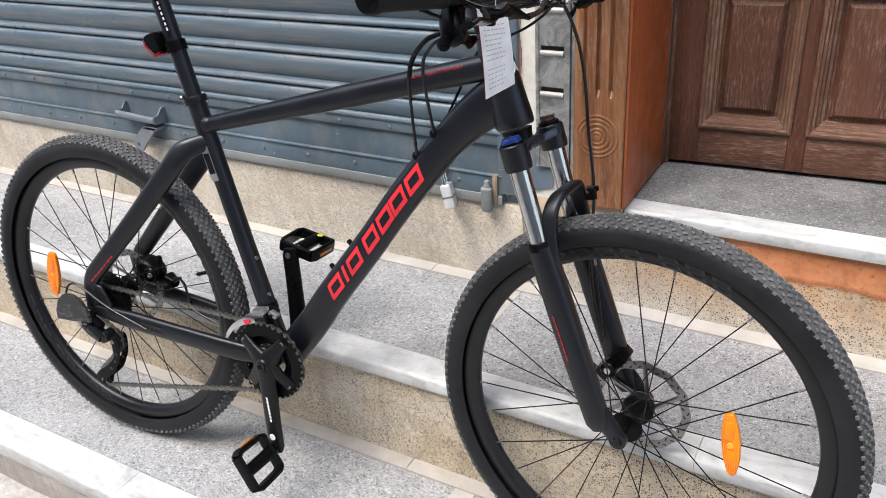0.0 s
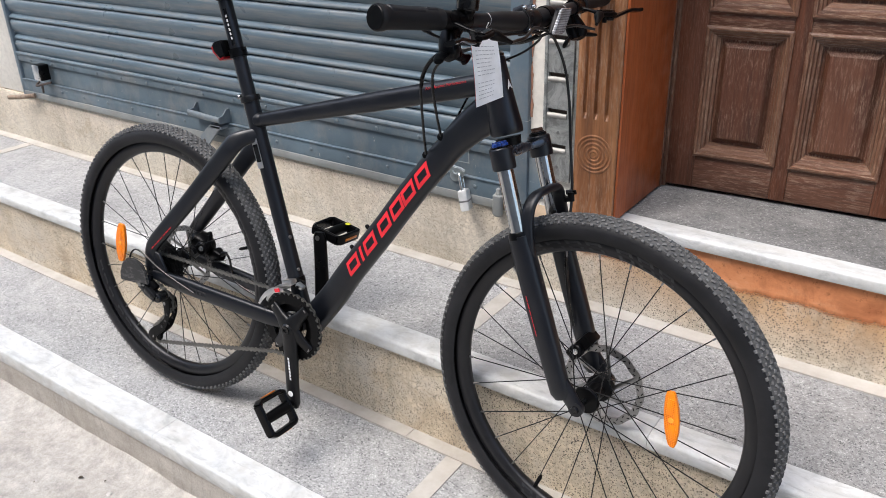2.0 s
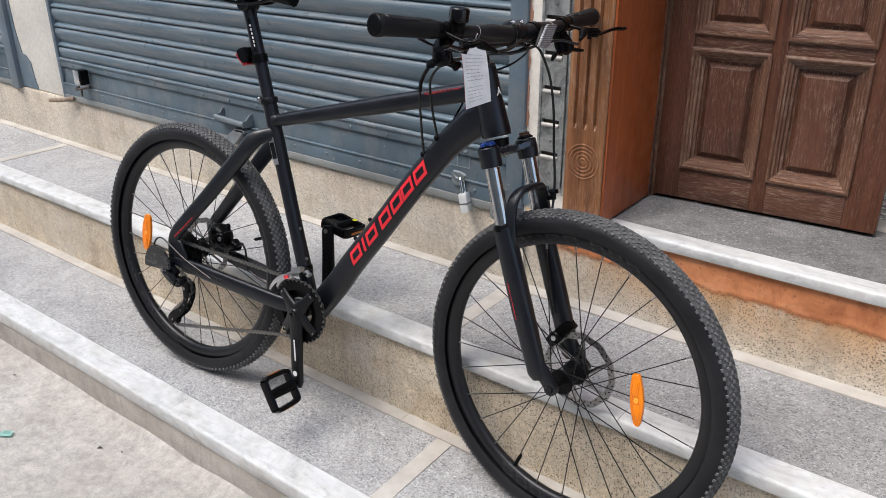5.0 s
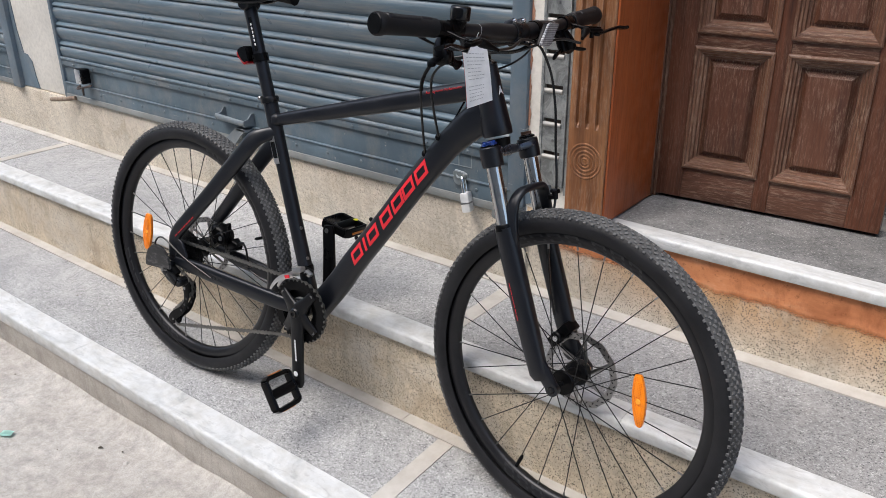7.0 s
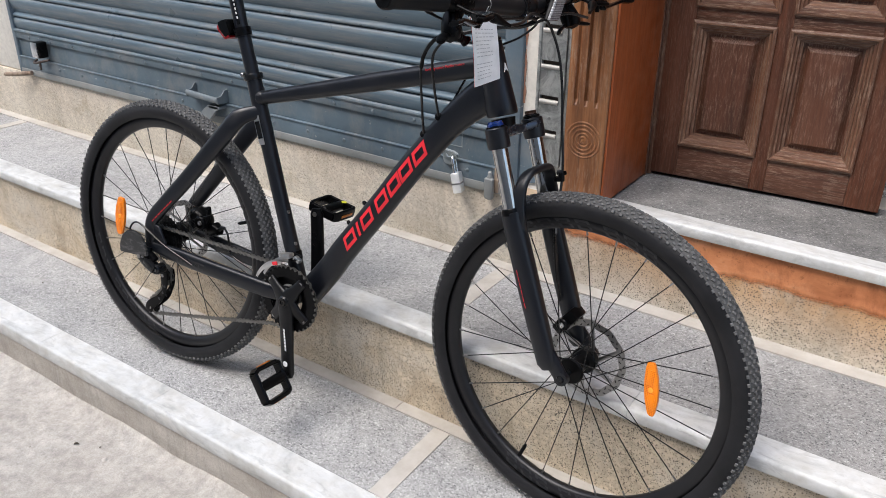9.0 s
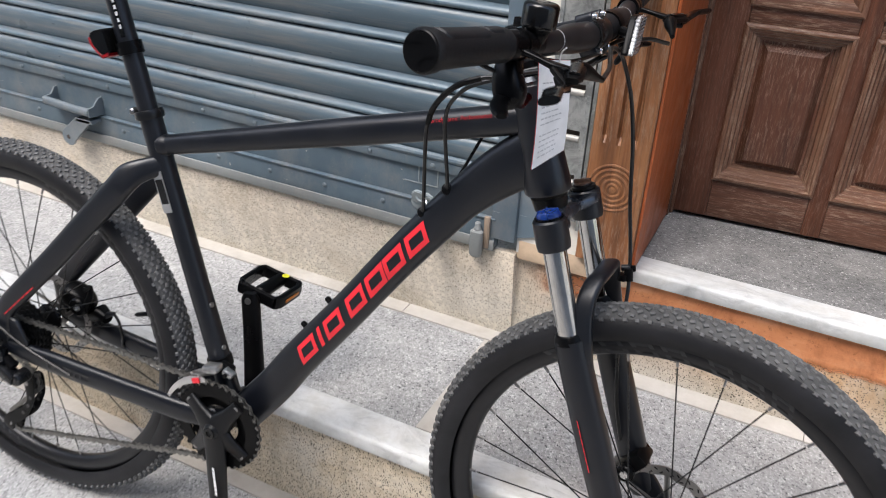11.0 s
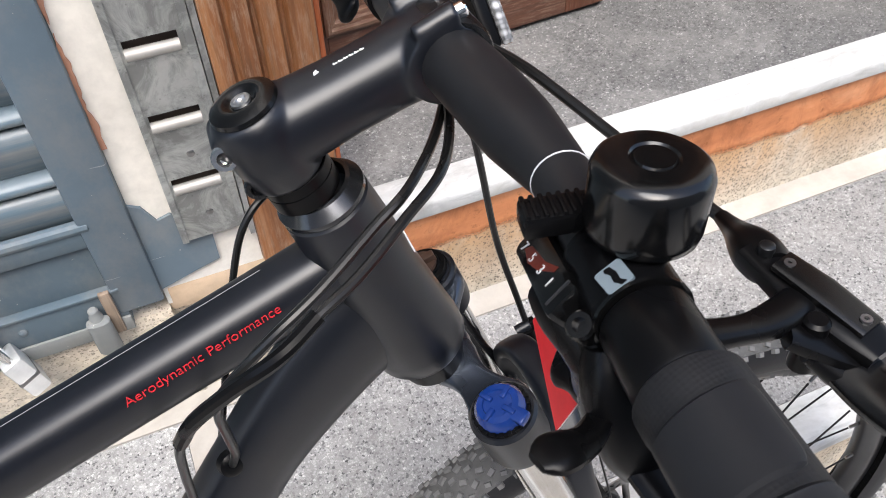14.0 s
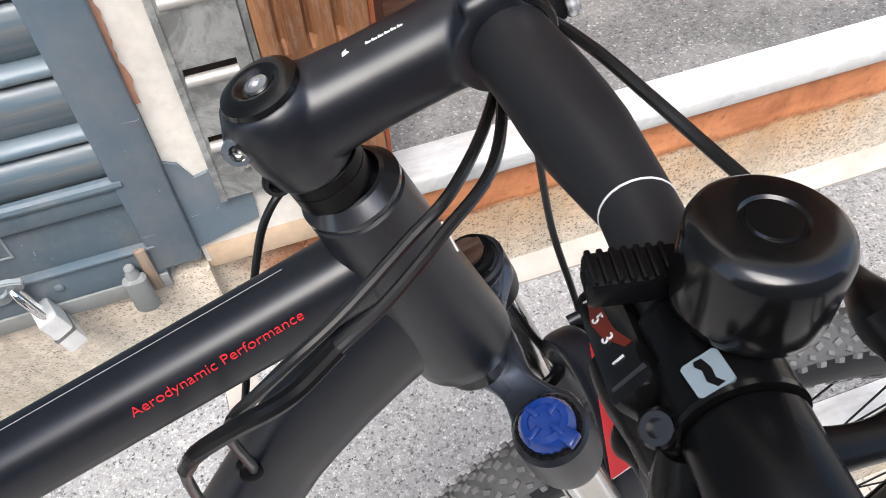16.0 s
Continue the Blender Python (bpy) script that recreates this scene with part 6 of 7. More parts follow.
for h, p in bolts:
    part("steerer_bolt", steered(turned(p, -Y + axis * (0.35 if h > 0.17 else 0.1) - fore * 0.15, [(-0.03, 0), (-0.03, 0.0042), (-0.006, 0.0042), (-0.006, 0.0062), (0.0, 0.0062), (0.0014, 0.0054), (0.0014, 0.0034), (-0.003, 0.0030), (-0.003, 0)], 18)), M["chrome"] if h > 0.17 else M["part"], stem)
CT = HB + SB + axis * 0.1975
part("top_cap", steered(turned(CT, axis, [(0, 0), (0, 0.0158), (0.001, 0.0164), (0.003, 0.0158), (0.0046, 0.0128), (0.0052, 0.0098), (0.0048, 0.0082), (0.0032, 0.0066), (0.0028, 0.0054), (0.0028, 0)], 40)), M["gloss"], stem, "glossy black top cap")
part("cap_bolt", steered(turned(CT + axis * 0.003, axis, [(0, 0.0048), (0.0012, 0.0046), (0.0014, 0.003), (0.0002, 0.0028), (0.0002, 0)], 20)), M["silver"], stem)
bm = bmesh.new()
for k in range(6):
    glyph(bm, k * 0.0018 - 0.0055, [(0, 0.0015, 0, 0.3), (0, 0.0005, 0.3, 1)], 0.0016, basis(CT + axis * 0.00425 - Y * 0.0102, (fore * 0.93 + Y * 0.0), Y))
part("white_print", steered(bm), M["white"], stem)
sd_ = (BAR - sa).normalized()
su = sd_.cross(Y) * -1
if su.z < 0:
    su = -su
bm = bmesh.new()
for k in range(6):
    glyph(bm, 0.0415 + k * 0.0026, [(0, 0.0021, 0, 0.3), (0, 0.0006, 0.3, 1)], 0.0009, basis(sa + su * 0.0178 - Y * 0.0035, sd_, Y))
prism(bm, [(0.032, 0.0), (0.0348, 0.0008), (0.0338, 0.0014), (0.0342, 0.0028), (0.0324, 0.0018)], 0.0006, basis(sa + su * 0.0177 - Y * 0.0035, sd_, Y))
part("white_print", steered(bm), M["white"], stem)

UNSTEER = STEER.inverted()
# the bar's axis on the right side: distance from the middle, x and z
BAR_LINE = [(0.0, 0.9030, 0.6360), (0.05, 0.8995, 0.6382), (0.12, 0.8915, 0.6420), (0.17, 0.8785, 0.6432), (0.21, 0.868, 0.645), (0.345, 0.838, 0.652)]
BAR_LINE = [UNSTEER @ C(x, z, -y) for y, x, z in BAR_LINE]


def on_bar(y, f=0.0, u=0.0):
    """A point of the bar at y from its middle, f ahead and u up of its axis."""
    q = abs(y)
    for a_, b_ in zip(BAR_LINE, BAR_LINE[1:]):
        if q <= -b_.y or b_ is BAR_LINE[-1]:
            t_ = (q + a_.y) / (a_.y - b_.y)
            p = a_ + (b_ - a_) * t_
            break
    return Vector((p.x + f, y, p.z + u))


def ctl(s, x, y, z):
    """A point of the right hand controls, mirrored for the left."""
    p = UNSTEER @ C(x, z, y)
    return Vector((p.x, -s * p.y, p.z))


ys_ = [-0.335 + 0.67 * i / 40 for i in range(41)]
rad = [0.0159 - 0.0048 * min(1, max(0, (abs(y) - 0.078) / 0.04)) for y in ys_]
bar = part("handlebar", steered(tube([on_bar(y) for y in ys_], rad, n=24, up=(0, 0, 1))), M["bar"], bike, "flat matt black handlebar")
for s in (-1, 1):
    part("bar_ring", steered(tube([on_bar(s * 0.1180), on_bar(s * 0.1187)], 0.0114, n=24, up=(0, 0, 1))), M["ink"], bar, "thin pale line round the bar")
    pts = [on_bar(s * y) for y in (0.2142, 0.2155, 0.222, 0.2235, 0.232, 0.28, 0.322, 0.328, 0.337, 0.339)]
    part("grip", steered(tube(pts, [0.0145, 0.0158, 0.0158, 0.0154, 0.0156, 0.0158, 0.0165, 0.0182, 0.0186, 0.0176], n=32, up=(0, 0, 1))), M["grip"], bar, "black rubber grip")
    part("grip_cap", steered(tube([on_bar(s * y) for y in (0.3385, 0.3402, 0.3412, 0.3412, 0.3400)], [0.0176, 0.0172, 0.0160, 0.0146, 0.0138], n=36, up=(0, 0, 1))), M["plastic"], bar, "end cap with a raised rim")
    # raised pads on top of the grip: a smooth thumb rest, then a ribbed palm panel, both with rounded corners
    for nm, y0, y1, lo_, hi_, mt, lb in (("thumb_rest", 0.2245, 0.2505, -36, 96, "pad", "smooth raised thumb rest"), ("palm_panel", 0.2530, 0.3215, -52, 104, "pad", "ribbed palm panel")):
        bm = bmesh.new()
        g_ = []
        fine = 19 if nm == "thumb_rest" else 85
        for k in range(fine):
            yy = y0 + (y1 - y0) * k / (fine - 1)
            near = min(yy - y0, y1 - yy)
            cut = 0.006 - math.sqrt(max(0.0, 0.006 ** 2 - max(0.0, 0.006 - near) ** 2)) if near < 0.006 else 0.0
            row = []
            for j in range(25):
                a = radians(lo_ + math.degrees(cut / 0.016) + (hi_ - lo_ - 2 * math.degrees(cut / 0.016)) * j / 24)
                edge = min(1.0, min(j, 24 - j) / 1.5, near / 0.0014)
                r_ = 0.0152 + 0.0019 * edge + 0.0012 * max(0.0, (yy - 0.28) / 0.05)
                if nm == "palm_panel" and edge >= 1.0:
                    r_ -= 0.00022 * (k % 2)
                row.append([bm.verts.new(on_bar(s * yy, -math.sin(a) * q, math.cos(a) * q)) for q in (r_, 0.0145)])
            g_.append(row)
        for k in range(fine - 1):
            for j in range(24):
                for layer in (0, 1):
                    bm.faces.new((g_[k][j][layer], g_[k][j + 1][layer], g_[k + 1][j + 1][layer], g_[k + 1][j][layer]))
            for j in (0, 24):
                bm.faces.new((g_[k][j][0], g_[k][j][1], g_[k + 1][j][1], g_[k + 1][j][0]))
        for k in (0, fine - 1):
            for j in range(24):
                bm.faces.new((g_[k][j][0], g_[k][j][1], g_[k][j + 1][1], g_[k][j + 1][0]))
        bmesh.ops.recalc_face_normals(bm, faces=bm.faces)
        if bm.calc_volume(signed=True) < 0:
            bmesh.ops.reverse_faces(bm, faces=bm.faces)
        part(nm, steered(bm), M[mt], bar, lb)


# ---- controls on either side of the bar, given for the right hand
def controls(s):
    def c(x, y, z):
        p = ctl(s, x, y, z)
        if s > 0:          # this side is turned up a little round the bar
            o = on_bar(p.y)
            d = p - o
            p = o + Vector((d.x * 0.99 - d.z * 0.14, 0, d.x * 0.14 + d.z * 0.99))
        return p

    br = part("brake_lever", steered(tube([on_bar(s * 0.1885), on_bar(s * 0.1895), on_bar(s * 0.2125), on_bar(s * 0.2138)], [0.0132, 0.0139, 0.0139, 0.0132], n=28, up=(0, 0, 1))), M["plastic"], bar, "black brake lever")
    bm = bmesh.new()
    sweep(bm, curve([c(0.872, -0.196, 0.642), c(0.892, -0.2, 0.638), c(0.912, -0.2, 0.632), c(0.934, -0.195, 0.628)], 5), [0.010, 0.0085, 0.007, 0.006, 0.0054, 0.005, 0.0048, 0.0048, 0.005, 0.0054, 0.0058, 0.006, 0.006, 0.006, 0.006, 0.006], n=14, ratio=0.62, up=(0, 0, 1), power=3)
    sweep(bm, [c(0.931, -0.172, 0.6305), c(0.932, -0.19, 0.6285), c(0.935, -0.212, 0.6265), c(0.936, -0.222, 0.625)], [0.0065, 0.0085, 0.009, 0.006], n=16, ratio=0.5, up=(0, 0, 1), power=3.4)
    sweep(bm, [c(0.914, -0.205, 0.630), c(0.926, -0.213, 0.6235), c(0.932, -0.217, 0.6205)], [0.0045, 0.0055, 0.005], n=12, ratio=0.6, up=(0, 0, 1), power=3)
    part("perch", steered(bm), M["plastic"], br)
    part("boot", steered(tube(curve([c(0.948, -0.143, 0.6155), c(0.9425, -0.156, 0.620), c(0.936, -0.169, 0.6255), c(0.932, -0.182, 0.6285)], 4), [0.003, 0.0033, 0.0037, 0.0042, 0.0048, 0.0056, 0.0064, 0.0072, 0.0078, 0.0082, 0.0082, 0.0076, 0.0064], n=14)), M["plastic"], br, "black rubber boot")
    part("reservoir_lid", steered(tube([c(0.931, -0.184, 0.6345), c(0.9335, -0.199, 0.6330), c(0.936, -0.216, 0.6305)], [0.0050, 0.0058, 0.0052], n=16, ratio=0.35, up=(0, 0, 1), power=4)), M["gloss"], br, "glossy lid of the lever body")
    for y_, x_, z_ in ((-0.187, 0.9315, 0.6355), (-0.2135, 0.9355, 0.6325)):
        part("lid_screw", steered(turned(c(x_, y_, z_), Vector((0, 0, 1)), [(-0.002, 0), (-0.002, 0.0019), (0.0009, 0.0018), (0.0009, 0.0008), (0.0002, 0.0007), (0.0002, 0)], 12)), M["dull"], br)
    part("hinge_ear", steered(tube([c(0.920, -0.2085, 0.6245), c(0.9275, -0.2145, 0.6185), c(0.9305, -0.2215, 0.6165)], [0.0052, 0.0075, 0.0058], n=14, ratio=0.55, up=(0, 0, 1), power=3)), M["plastic"], br)
    part("barrel", steered(turned(c(0.931, -0.178, 0.6405), Vector((0, 0, 1)), [(-0.008, 0), (-0.008, 0.0030), (-0.004, 0.0026), (-0.0036, 0.0020), (-0.0036, 0)], 14)), M["part"], br)
    pts = curve([c(0.929, -0.214, 0.620), c(0.929, -0.230, 0.619), c(0.930, -0.252, 0.622), c(0.934, -0.278, 0.6255), c(0.937, -0.295, 0.624), c(0.938, -0.306, 0.6235)], 6)
    k = len(pts)
    part("blade", steered(tube(pts, [0.0080 + 0.0009 * math.sin(3 * i / k) + (0.001 if i > k - 4 else 0) for i in range(k)], n=16, ratio=0.4, up=(-0.3, 0, 0.95), power=2.8)), M["gloss"], br, "glossy black lever blade")
    part("pivot", steered(turned(c(0.924, -0.206, 0.612), Vector((0, 0, 1)), [(0, 0), (0, 0.0042), (0.020, 0.0042), (0.021, 0.003), (0.021, 0)], 14)), M["plastic"], br)
    # shifter: band round the bar, case below and behind, indicator lying on the rear
    sh = part("shifter", steered(tube([on_bar(s * 0.172), on_bar(s * 0.1865)], 0.0145, n=28, up=(0, 0, 1))), M["plastic"], bar, "black trigger shifter with a gear window")
    part("band_edge", steered(tube([on_bar(s * 0.1862), on_bar(s * 0.1876)], 0.0149, n=28, up=(0, 0, 1))), M["gloss"], sh)
    bm = bmesh.new()
    sweep(bm, curve([c(0.868, -0.184, 0.634), c(0.868, -0.192, 0.618), c(0.874, -0.197, 0.6), c(0.880, -0.194, 0.588)], 4), [0.009, 0.0105, 0.012, 0.013, 0.014, 0.015, 0.0155, 0.016, 0.016, 0.0155, 0.0145, 0.012, 0.009], n=18, ratio=0.78, up=(0, 1, 0), power=2.8)
    sweep(bm, curve([c(0.864, -0.152, 0.63), c(0.866, -0.168, 0.626), c(0.870, -0.186, 0.615)], 4), [0.0055, 0.007, 0.008, 0.0085, 0.0085, 0.0085, 0.009, 0.009, 0.009], n=14, up=(0, 0, 1), power=2.8)
    sweep(bm, curve([c(0.868, -0.172, 0.636), c(0.869, -0.178, 0.620), c(0.871, -0.180, 0.604), c(0.878, -0.178, 0.588)], 4), [0.006, 0.007, 0.0078, 0.0084, 0.0088, 0.009, 0.009, 0.0092, 0.0092, 0.009, 0.0085, 0.0075, 0.0055], n=16, ratio=1.1, up=(0, 1, 0), power=3.2)
    part("shifter_case", steered(bm), M["plastic"], sh)
    for z_, r_ in ((0.622, 0.0024), (0.610, 0.0018)):
        part("case_screw", steered(turned(c(0.8600, -0.183, z_), Vector((-0.9, 0.25 * s, 0.3)), [(-0.004, 0), (-0.004, r_), (0.0012, r_), (0.0016, r_ * 0.7), (0.0016, r_ * 0.4), (0.0006, r_ * 0.3), (0.0006, 0)], 12)), M["dull"], sh)
    pts = curve([c(0.861, -0.192, 0.615), c(0.848, -0.201, 0.621), c(0.838, -0.204, 0.626), c(0.829, -0.205, 0.628)], 5)
    part("trigger", steered(tube(pts, [0.0042, 0.0043, 0.0045, 0.0048, 0.0051, 0.0054, 0.0057, 0.006, 0.0064, 0.0067, 0.007, 0.007, 0.0068, 0.0062, 0.0052, 0.0035], n=14, ratio=0.42, up=(-0.3, 0, 1), power=2.6)), M["plastic"], sh, "thumb paddle")
    pts = curve([c(0.872, -0.178, 0.595), c(0.874, -0.165, 0.589), c(0.876, -0.154, 0.585), c(0.877, -0.146, 0.582)], 5)
    part("trigger", steered(tube(pts, [0.006, 0.0062, 0.0065, 0.007, 0.0072, 0.0072, 0.007, 0.007, 0.0075, 0.0082, 0.009, 0.0096, 0.0098, 0.0095, 0.0085, 0.006], n=14, ratio=0.42, up=(-0.8, 0, 0.5), power=2.6)), M["plastic"], sh, "release paddle")
    pts = curve([c(0.868, -0.198, 0.598), c(0.872, -0.222, 0.592), c(0.882, -0.243, 0.588)], 5)
    part("trigger", steered(tube(pts, [0.007, 0.0075, 0.008, 0.0082, 0.0085, 0.0085, 0.0082, 0.008, 0.0075, 0.007, 0.005], n=14, ratio=0.5, up=(0, 0, 1), power=2.6)), M["plastic"], sh)
    part("band_bolt", steered(turned(c(0.8612, -0.1805, 0.6380), Vector((-0.55, -0.2 * -s, 0.8)), [(0, 0), (0, 0.0046), (0.0065, 0.0046), (0.0075, 0.0038), (0.0075, 0.0022), (0.005, 0.002), (0.005, 0)], 18)), M["gloss"], sh)
    part("band_lug", steered(tube([c(0.869, -0.1805, 0.635), c(0.862, -0.1805, 0.6385)], [0.0078, 0.0060], n=14)), M["plastic"], sh)
    # indicator pod
    wx = (c(0.861, -0.172, 0.6410) - c(0.872, -0.136, 0.6338)).normalized()
    wm = basis((c(0.861, -0.172, 0.6410) + c(0.872, -0.136, 0.6338)) / 2, wx, Vector((0.72, 0, 0.69)))
    if wm.to_3x3().col[2].z < 0:
        wm = wm @ Matrix.Diagonal((1, -1, -1, 1))
    bm = block((-0.0205, -0.0078, -0.010), (0.0205, 0.0062, 0.0045), 0.003, wm)
    win = part("gear_window", steered(bm), M["gloss"], sh, "gear indicator window with figures")
    bm = prism(bmesh.new(), [(-0.013, -0.003), (-0.006, -0.0044), (0.001, -0.0026), (0.008, 0.002), (0.008, 0.0042), (0.001, 0.0012), (-0.011, -0.0002)], 0.0003, wm @ Matrix.Translation((0, 0, 0.0045)))
    part("red_strip", steered(bm), M["orange"], win, "orange indicator strip")
    bm = block((0.0163, -0.005, 0.0043), (0.0172, 0.005, 0.0050), 0.0, wm)
    part("window_line", steered(bm), M["decal"], win)
    if s < 0:
        for k, fig in enumerate("7531"):
            p = wm @ Vector((-0.0150 + 0.0080 * k, -0.0042 + 0.0006 * k, 0.0049))
            ax_, ay_ = wm.to_3x3().col[0], wm.to_3x3().col[1]
            lettering("figure", fig, 0.0050, STEER @ basis(p, ax_, ay_), M["dim"], win, 0.0002)
        bm = bmesh.new()
        lm = basis(c(0.8678, -0.1815, 0.6568), Vector((0, -1, 0.02)), Vector((0.86, 0, 0.5)))
        prism(bm, [(-0.0042, -0.0036), (-0.0036, -0.0044), (0.0034, -0.0042), (0.0041, -0.0034), (0.0043, 0.0035), (0.0036, 0.0043), (-0.0034, 0.0044), (-0.0042, 0.0036)], 0.0014, lm @ Matrix.Translation((0, 0, -0.001)))
        lab = part("band_label", steered(bm), M["pale_label"], sh, "small pale grey label")
        part("label_mark", steered(prism(bmesh.new(), [(-0.0036, -0.0012), (-0.0034, 0.0006), (-0.0006, 0.0014), (0.0018, 0.0010), (0.0036, 0.0022), (0.0037, 0.0004), (0.0016, -0.0010), (-0.0010, -0.0006), (-0.0026, -0.0016)], 0.0002, lm @ Matrix.Translation((0, 0, 0.0004)))), M["plastic"], lab)


controls(-1)
controls(1)
# bell
BL = ctl(-1, 0.885, -0.170, 0.657)
bell_axis = (UNSTEER.to_3x3() @ Vector((0.06, -0.02, 1))).normalized()
bell = part("bell", steered(turned(BL, bell_axis, [(0.002, 0), (0.002, 0.0160), (0.0030, 0.0168), (0.0055, 0.0172), (0.0212, 0.0172), (0.0236, 0.0163), (0.0250, 0.0144), (0.0257, 0.0110), (0.0260, 0.0072), (0.0254, 0.0065), (0.0254, 0.0060), (0.0260, 0.0056), (0.0263, 0)], 64)), M["gloss"], bar, "glossy black bell")
part("bell_foot", steered(turned(BL - bell_axis * 0.012, bell_axis, [(0, 0.0085), (0.004, 0.0095), (0.0115, 0.0125), (0.015, 0.0125)], 28)), M["plastic"], bell)
part("bell_band", steered(tube([on_bar(-0.158), on_bar(-0.1715)], 0.0135, n=28, up=(0, 0, 1))), M["plastic"], bell)
bm = bmesh.new()
ha = (ctl(-1, 0.878, -0.151, 0.664) - ctl(-1, 0.859, -0.145, 0.664)).normalized()
hm = basis(ctl(-1, 0.8655, -0.1525, 0.6575), ha, ctl(-1, 0.853, -0.156, 0.664) - ctl(-1, 0.859, -0.145, 0.664))
if hm.to_3x3().col[2].z < 0:
    hm = hm @ Matrix.Diagonal((1, -1, -1, 1))
box(bm, (-0.0088, -0.0052, -0.003), (0.016, 0.0056, 0.0052), 0.0014, hm)
striker = part("bell_striker", steered(bm), M["plastic"], bell, "ribbed striker lever")
for k in range(7):
    part("rib", steered(block((-0.0082 + 0.0028 * k, -0.005, 0.0046), (-0.0066 + 0.0028 * k, 0.0054, 0.0062), 0.0006, hm)), M["plastic"], striker)
# front reflector
rf = part("front_reflector", steered(tube([on_bar(0.052, 0.0), on_bar(0.066, 0.0)], 0.018, n=24, up=(0, 0, 1))), M["plastic"], bar, "clear front reflector on a black band")
c0, cx1, cy1 = C(0.943, 0.6375, 0.043), Vector((0.001, 0.05, -0.001)), Vector((-0.002, 0.026, 0.042))
rm_ = UNSTEER @ basis(c0, cx1, cy1)
out_ = rm_.to_3x3().col[2]
if out_.x < 0:
    rm_ = rm_ @ Matrix.Diagonal((-1, 1, -1, 1))
for nm, z0, z1, gx, mt, lb in (("reflector_back", -0.007, 0.001, -0.001, "plastic", ""), ("reflector_lens", 0.001, 0.007, 0.001, "clear", "clear prismatic lens")):
    bm = bmesh.new()
    sh_ = 0.58 if rm_.to_3x3().col[0].y > 0 else -0.58
    prism(bm, [(x * 0.86 + sh_ * z, z * 0.78) for x, z in ((-0.022 - gx, -0.024), (-0.018, -0.0275), (0.0175, -0.0275), (0.023 + gx, -0.023), (0.0225, 0.022), (0.019, 0.0265), (-0.018, 0.0265), (-0.0225 - gx, 0.022))], z1 - z0, rm_ @ Matrix.Translation((0, 0, z0)))
    bmesh.ops.bevel(bm, geom=bm.edges[:], offset=0.0012, segments=1, affect="EDGES")
    part(nm, steered(bm), M[mt], rf, lb)
part("reflector_arm", steered(tube([on_bar(0.058, 0.012, -0.002), UNSTEER @ (c0 + Vector((-0.006, 0, 0)))], 0.006, n=10, up=(0, 1, 0))), M["plastic"], rf)


# ---- cables
def cable(name, pts, r=0.0025, mat="cable", label=""):
    return part(name, tube(curve(pts, 8), r, n=10, up=(0.1, 0.2, 0.97)), M[mat], bike, label or "black cable housing")


port1, port2 = B(0.722, 0.383, -0.012), B(0.753, 0.422, -0.013)
cable("gear_cable", [STEER @ ctl(1, 0.862, -0.136, 0.632), C(0.93, 0.63, 0.09), C(0.918, 0.622, 0.045), B(0.907, 0.606, -0.005), B(0.884, 0.601, -0.046), B(0.854, 0.595, -0.066), B(0.827, 0.588, -0.080), B(0.806, 0.584, -0.088), B(0.785, 0.575, -0.093), B(0.765, 0.559, -0.085), B(0.747, 0.537, -0.073), B(0.737, 0.513, -0.062), B(0.733, 0.484, -0.052), B(0.730, 0.448, -0.040), B(0.727, 0.415, -0.028), port1])
cable("brake_hose", [STEER @ ctl(1, 0.948, -0.143, 0.6155), C(0.95, 0.628, 0.09), C(0.93, 0.618, 0.04), B(0.901, 0.602, -0.010), B(0.867, 0.600, -0.049), B(0.841, 0.592, -0.061), B(0.812, 0.580, -0.071), B(0.790, 0.570, -0.075), B(0.775, 0.557, -0.073), B(0.763, 0.540, -0.066), B(0.757, 0.516, -0.056), B(0.757, 0.489, -0.047), B(0.757, 0.460, -0.036), port2])
cable("cable_sleeve", [B(0.806, 0.584, -0.088), B(0.785, 0.575, -0.093), B(0.765, 0.559, -0.085), B(0.747, 0.537, -0.073), B(0.738, 0.516, -0.063)], 0.0036, "plastic", "soft black cable sleeve")
cable("gear_cable", [STEER @ ctl(-1, 0.872, -0.150, 0.628), C(0.898, 0.622, -0.118), C(0.909, 0.620, -0.08), C(0.915, 0.620, -0.035), C(0.920, 0.619, 0.0), C(0.914, 0.607, 0.035), C(0.876, 0.579, 0.05), C(0.832, 0.558, 0.048), C(0.806, 0.545, 0.042), C(0.788, 0.510, 0.038), C(0.756, 0.43, 0.016), C(0.744, 0.402, 0.004)], 0.0021)
cable("brake_hose", [STEER @ ctl(-1, 0.948, -0.143, 0.6155), C(0.944, 0.618, -0.09), C(0.938, 0.624, -0.06), C(0.932, 0.629, -0.028), C(0.932, 0.622, 0.015), C(0.936, 0.606, 0.046), C(0.95, 0.56, 0.066), C(0.962, 0.5, 0.072), C(0.972, 0.43, 0.07), C(0.985, 0.37, 0.062), C(0.993, 0.325, 0.05), C(0.996, 0.29, 0.036), C(0.998, 0.24, 0.032), C(1.01, 0.16, 0.034), C(1.025, 0.1, 0.038)])
part("hose_clip", turned(C(0.990, 0.338, 0.053), Vector((-0.2, 0.1, 0.97)), [(-0.008, 0.003), (-0.008, 0.006), (0.008, 0.006), (0.008, 0.003)], 14), M["plastic"], fork)
part("hose_clip", turned(C(0.983, 0.334, 0.05), Vector((0, 0, 1)), [(-0.004, 0), (-0.004, 0.0065), (0.004, 0.0065), (0.004, 0)], 14), M["plastic"], fork)
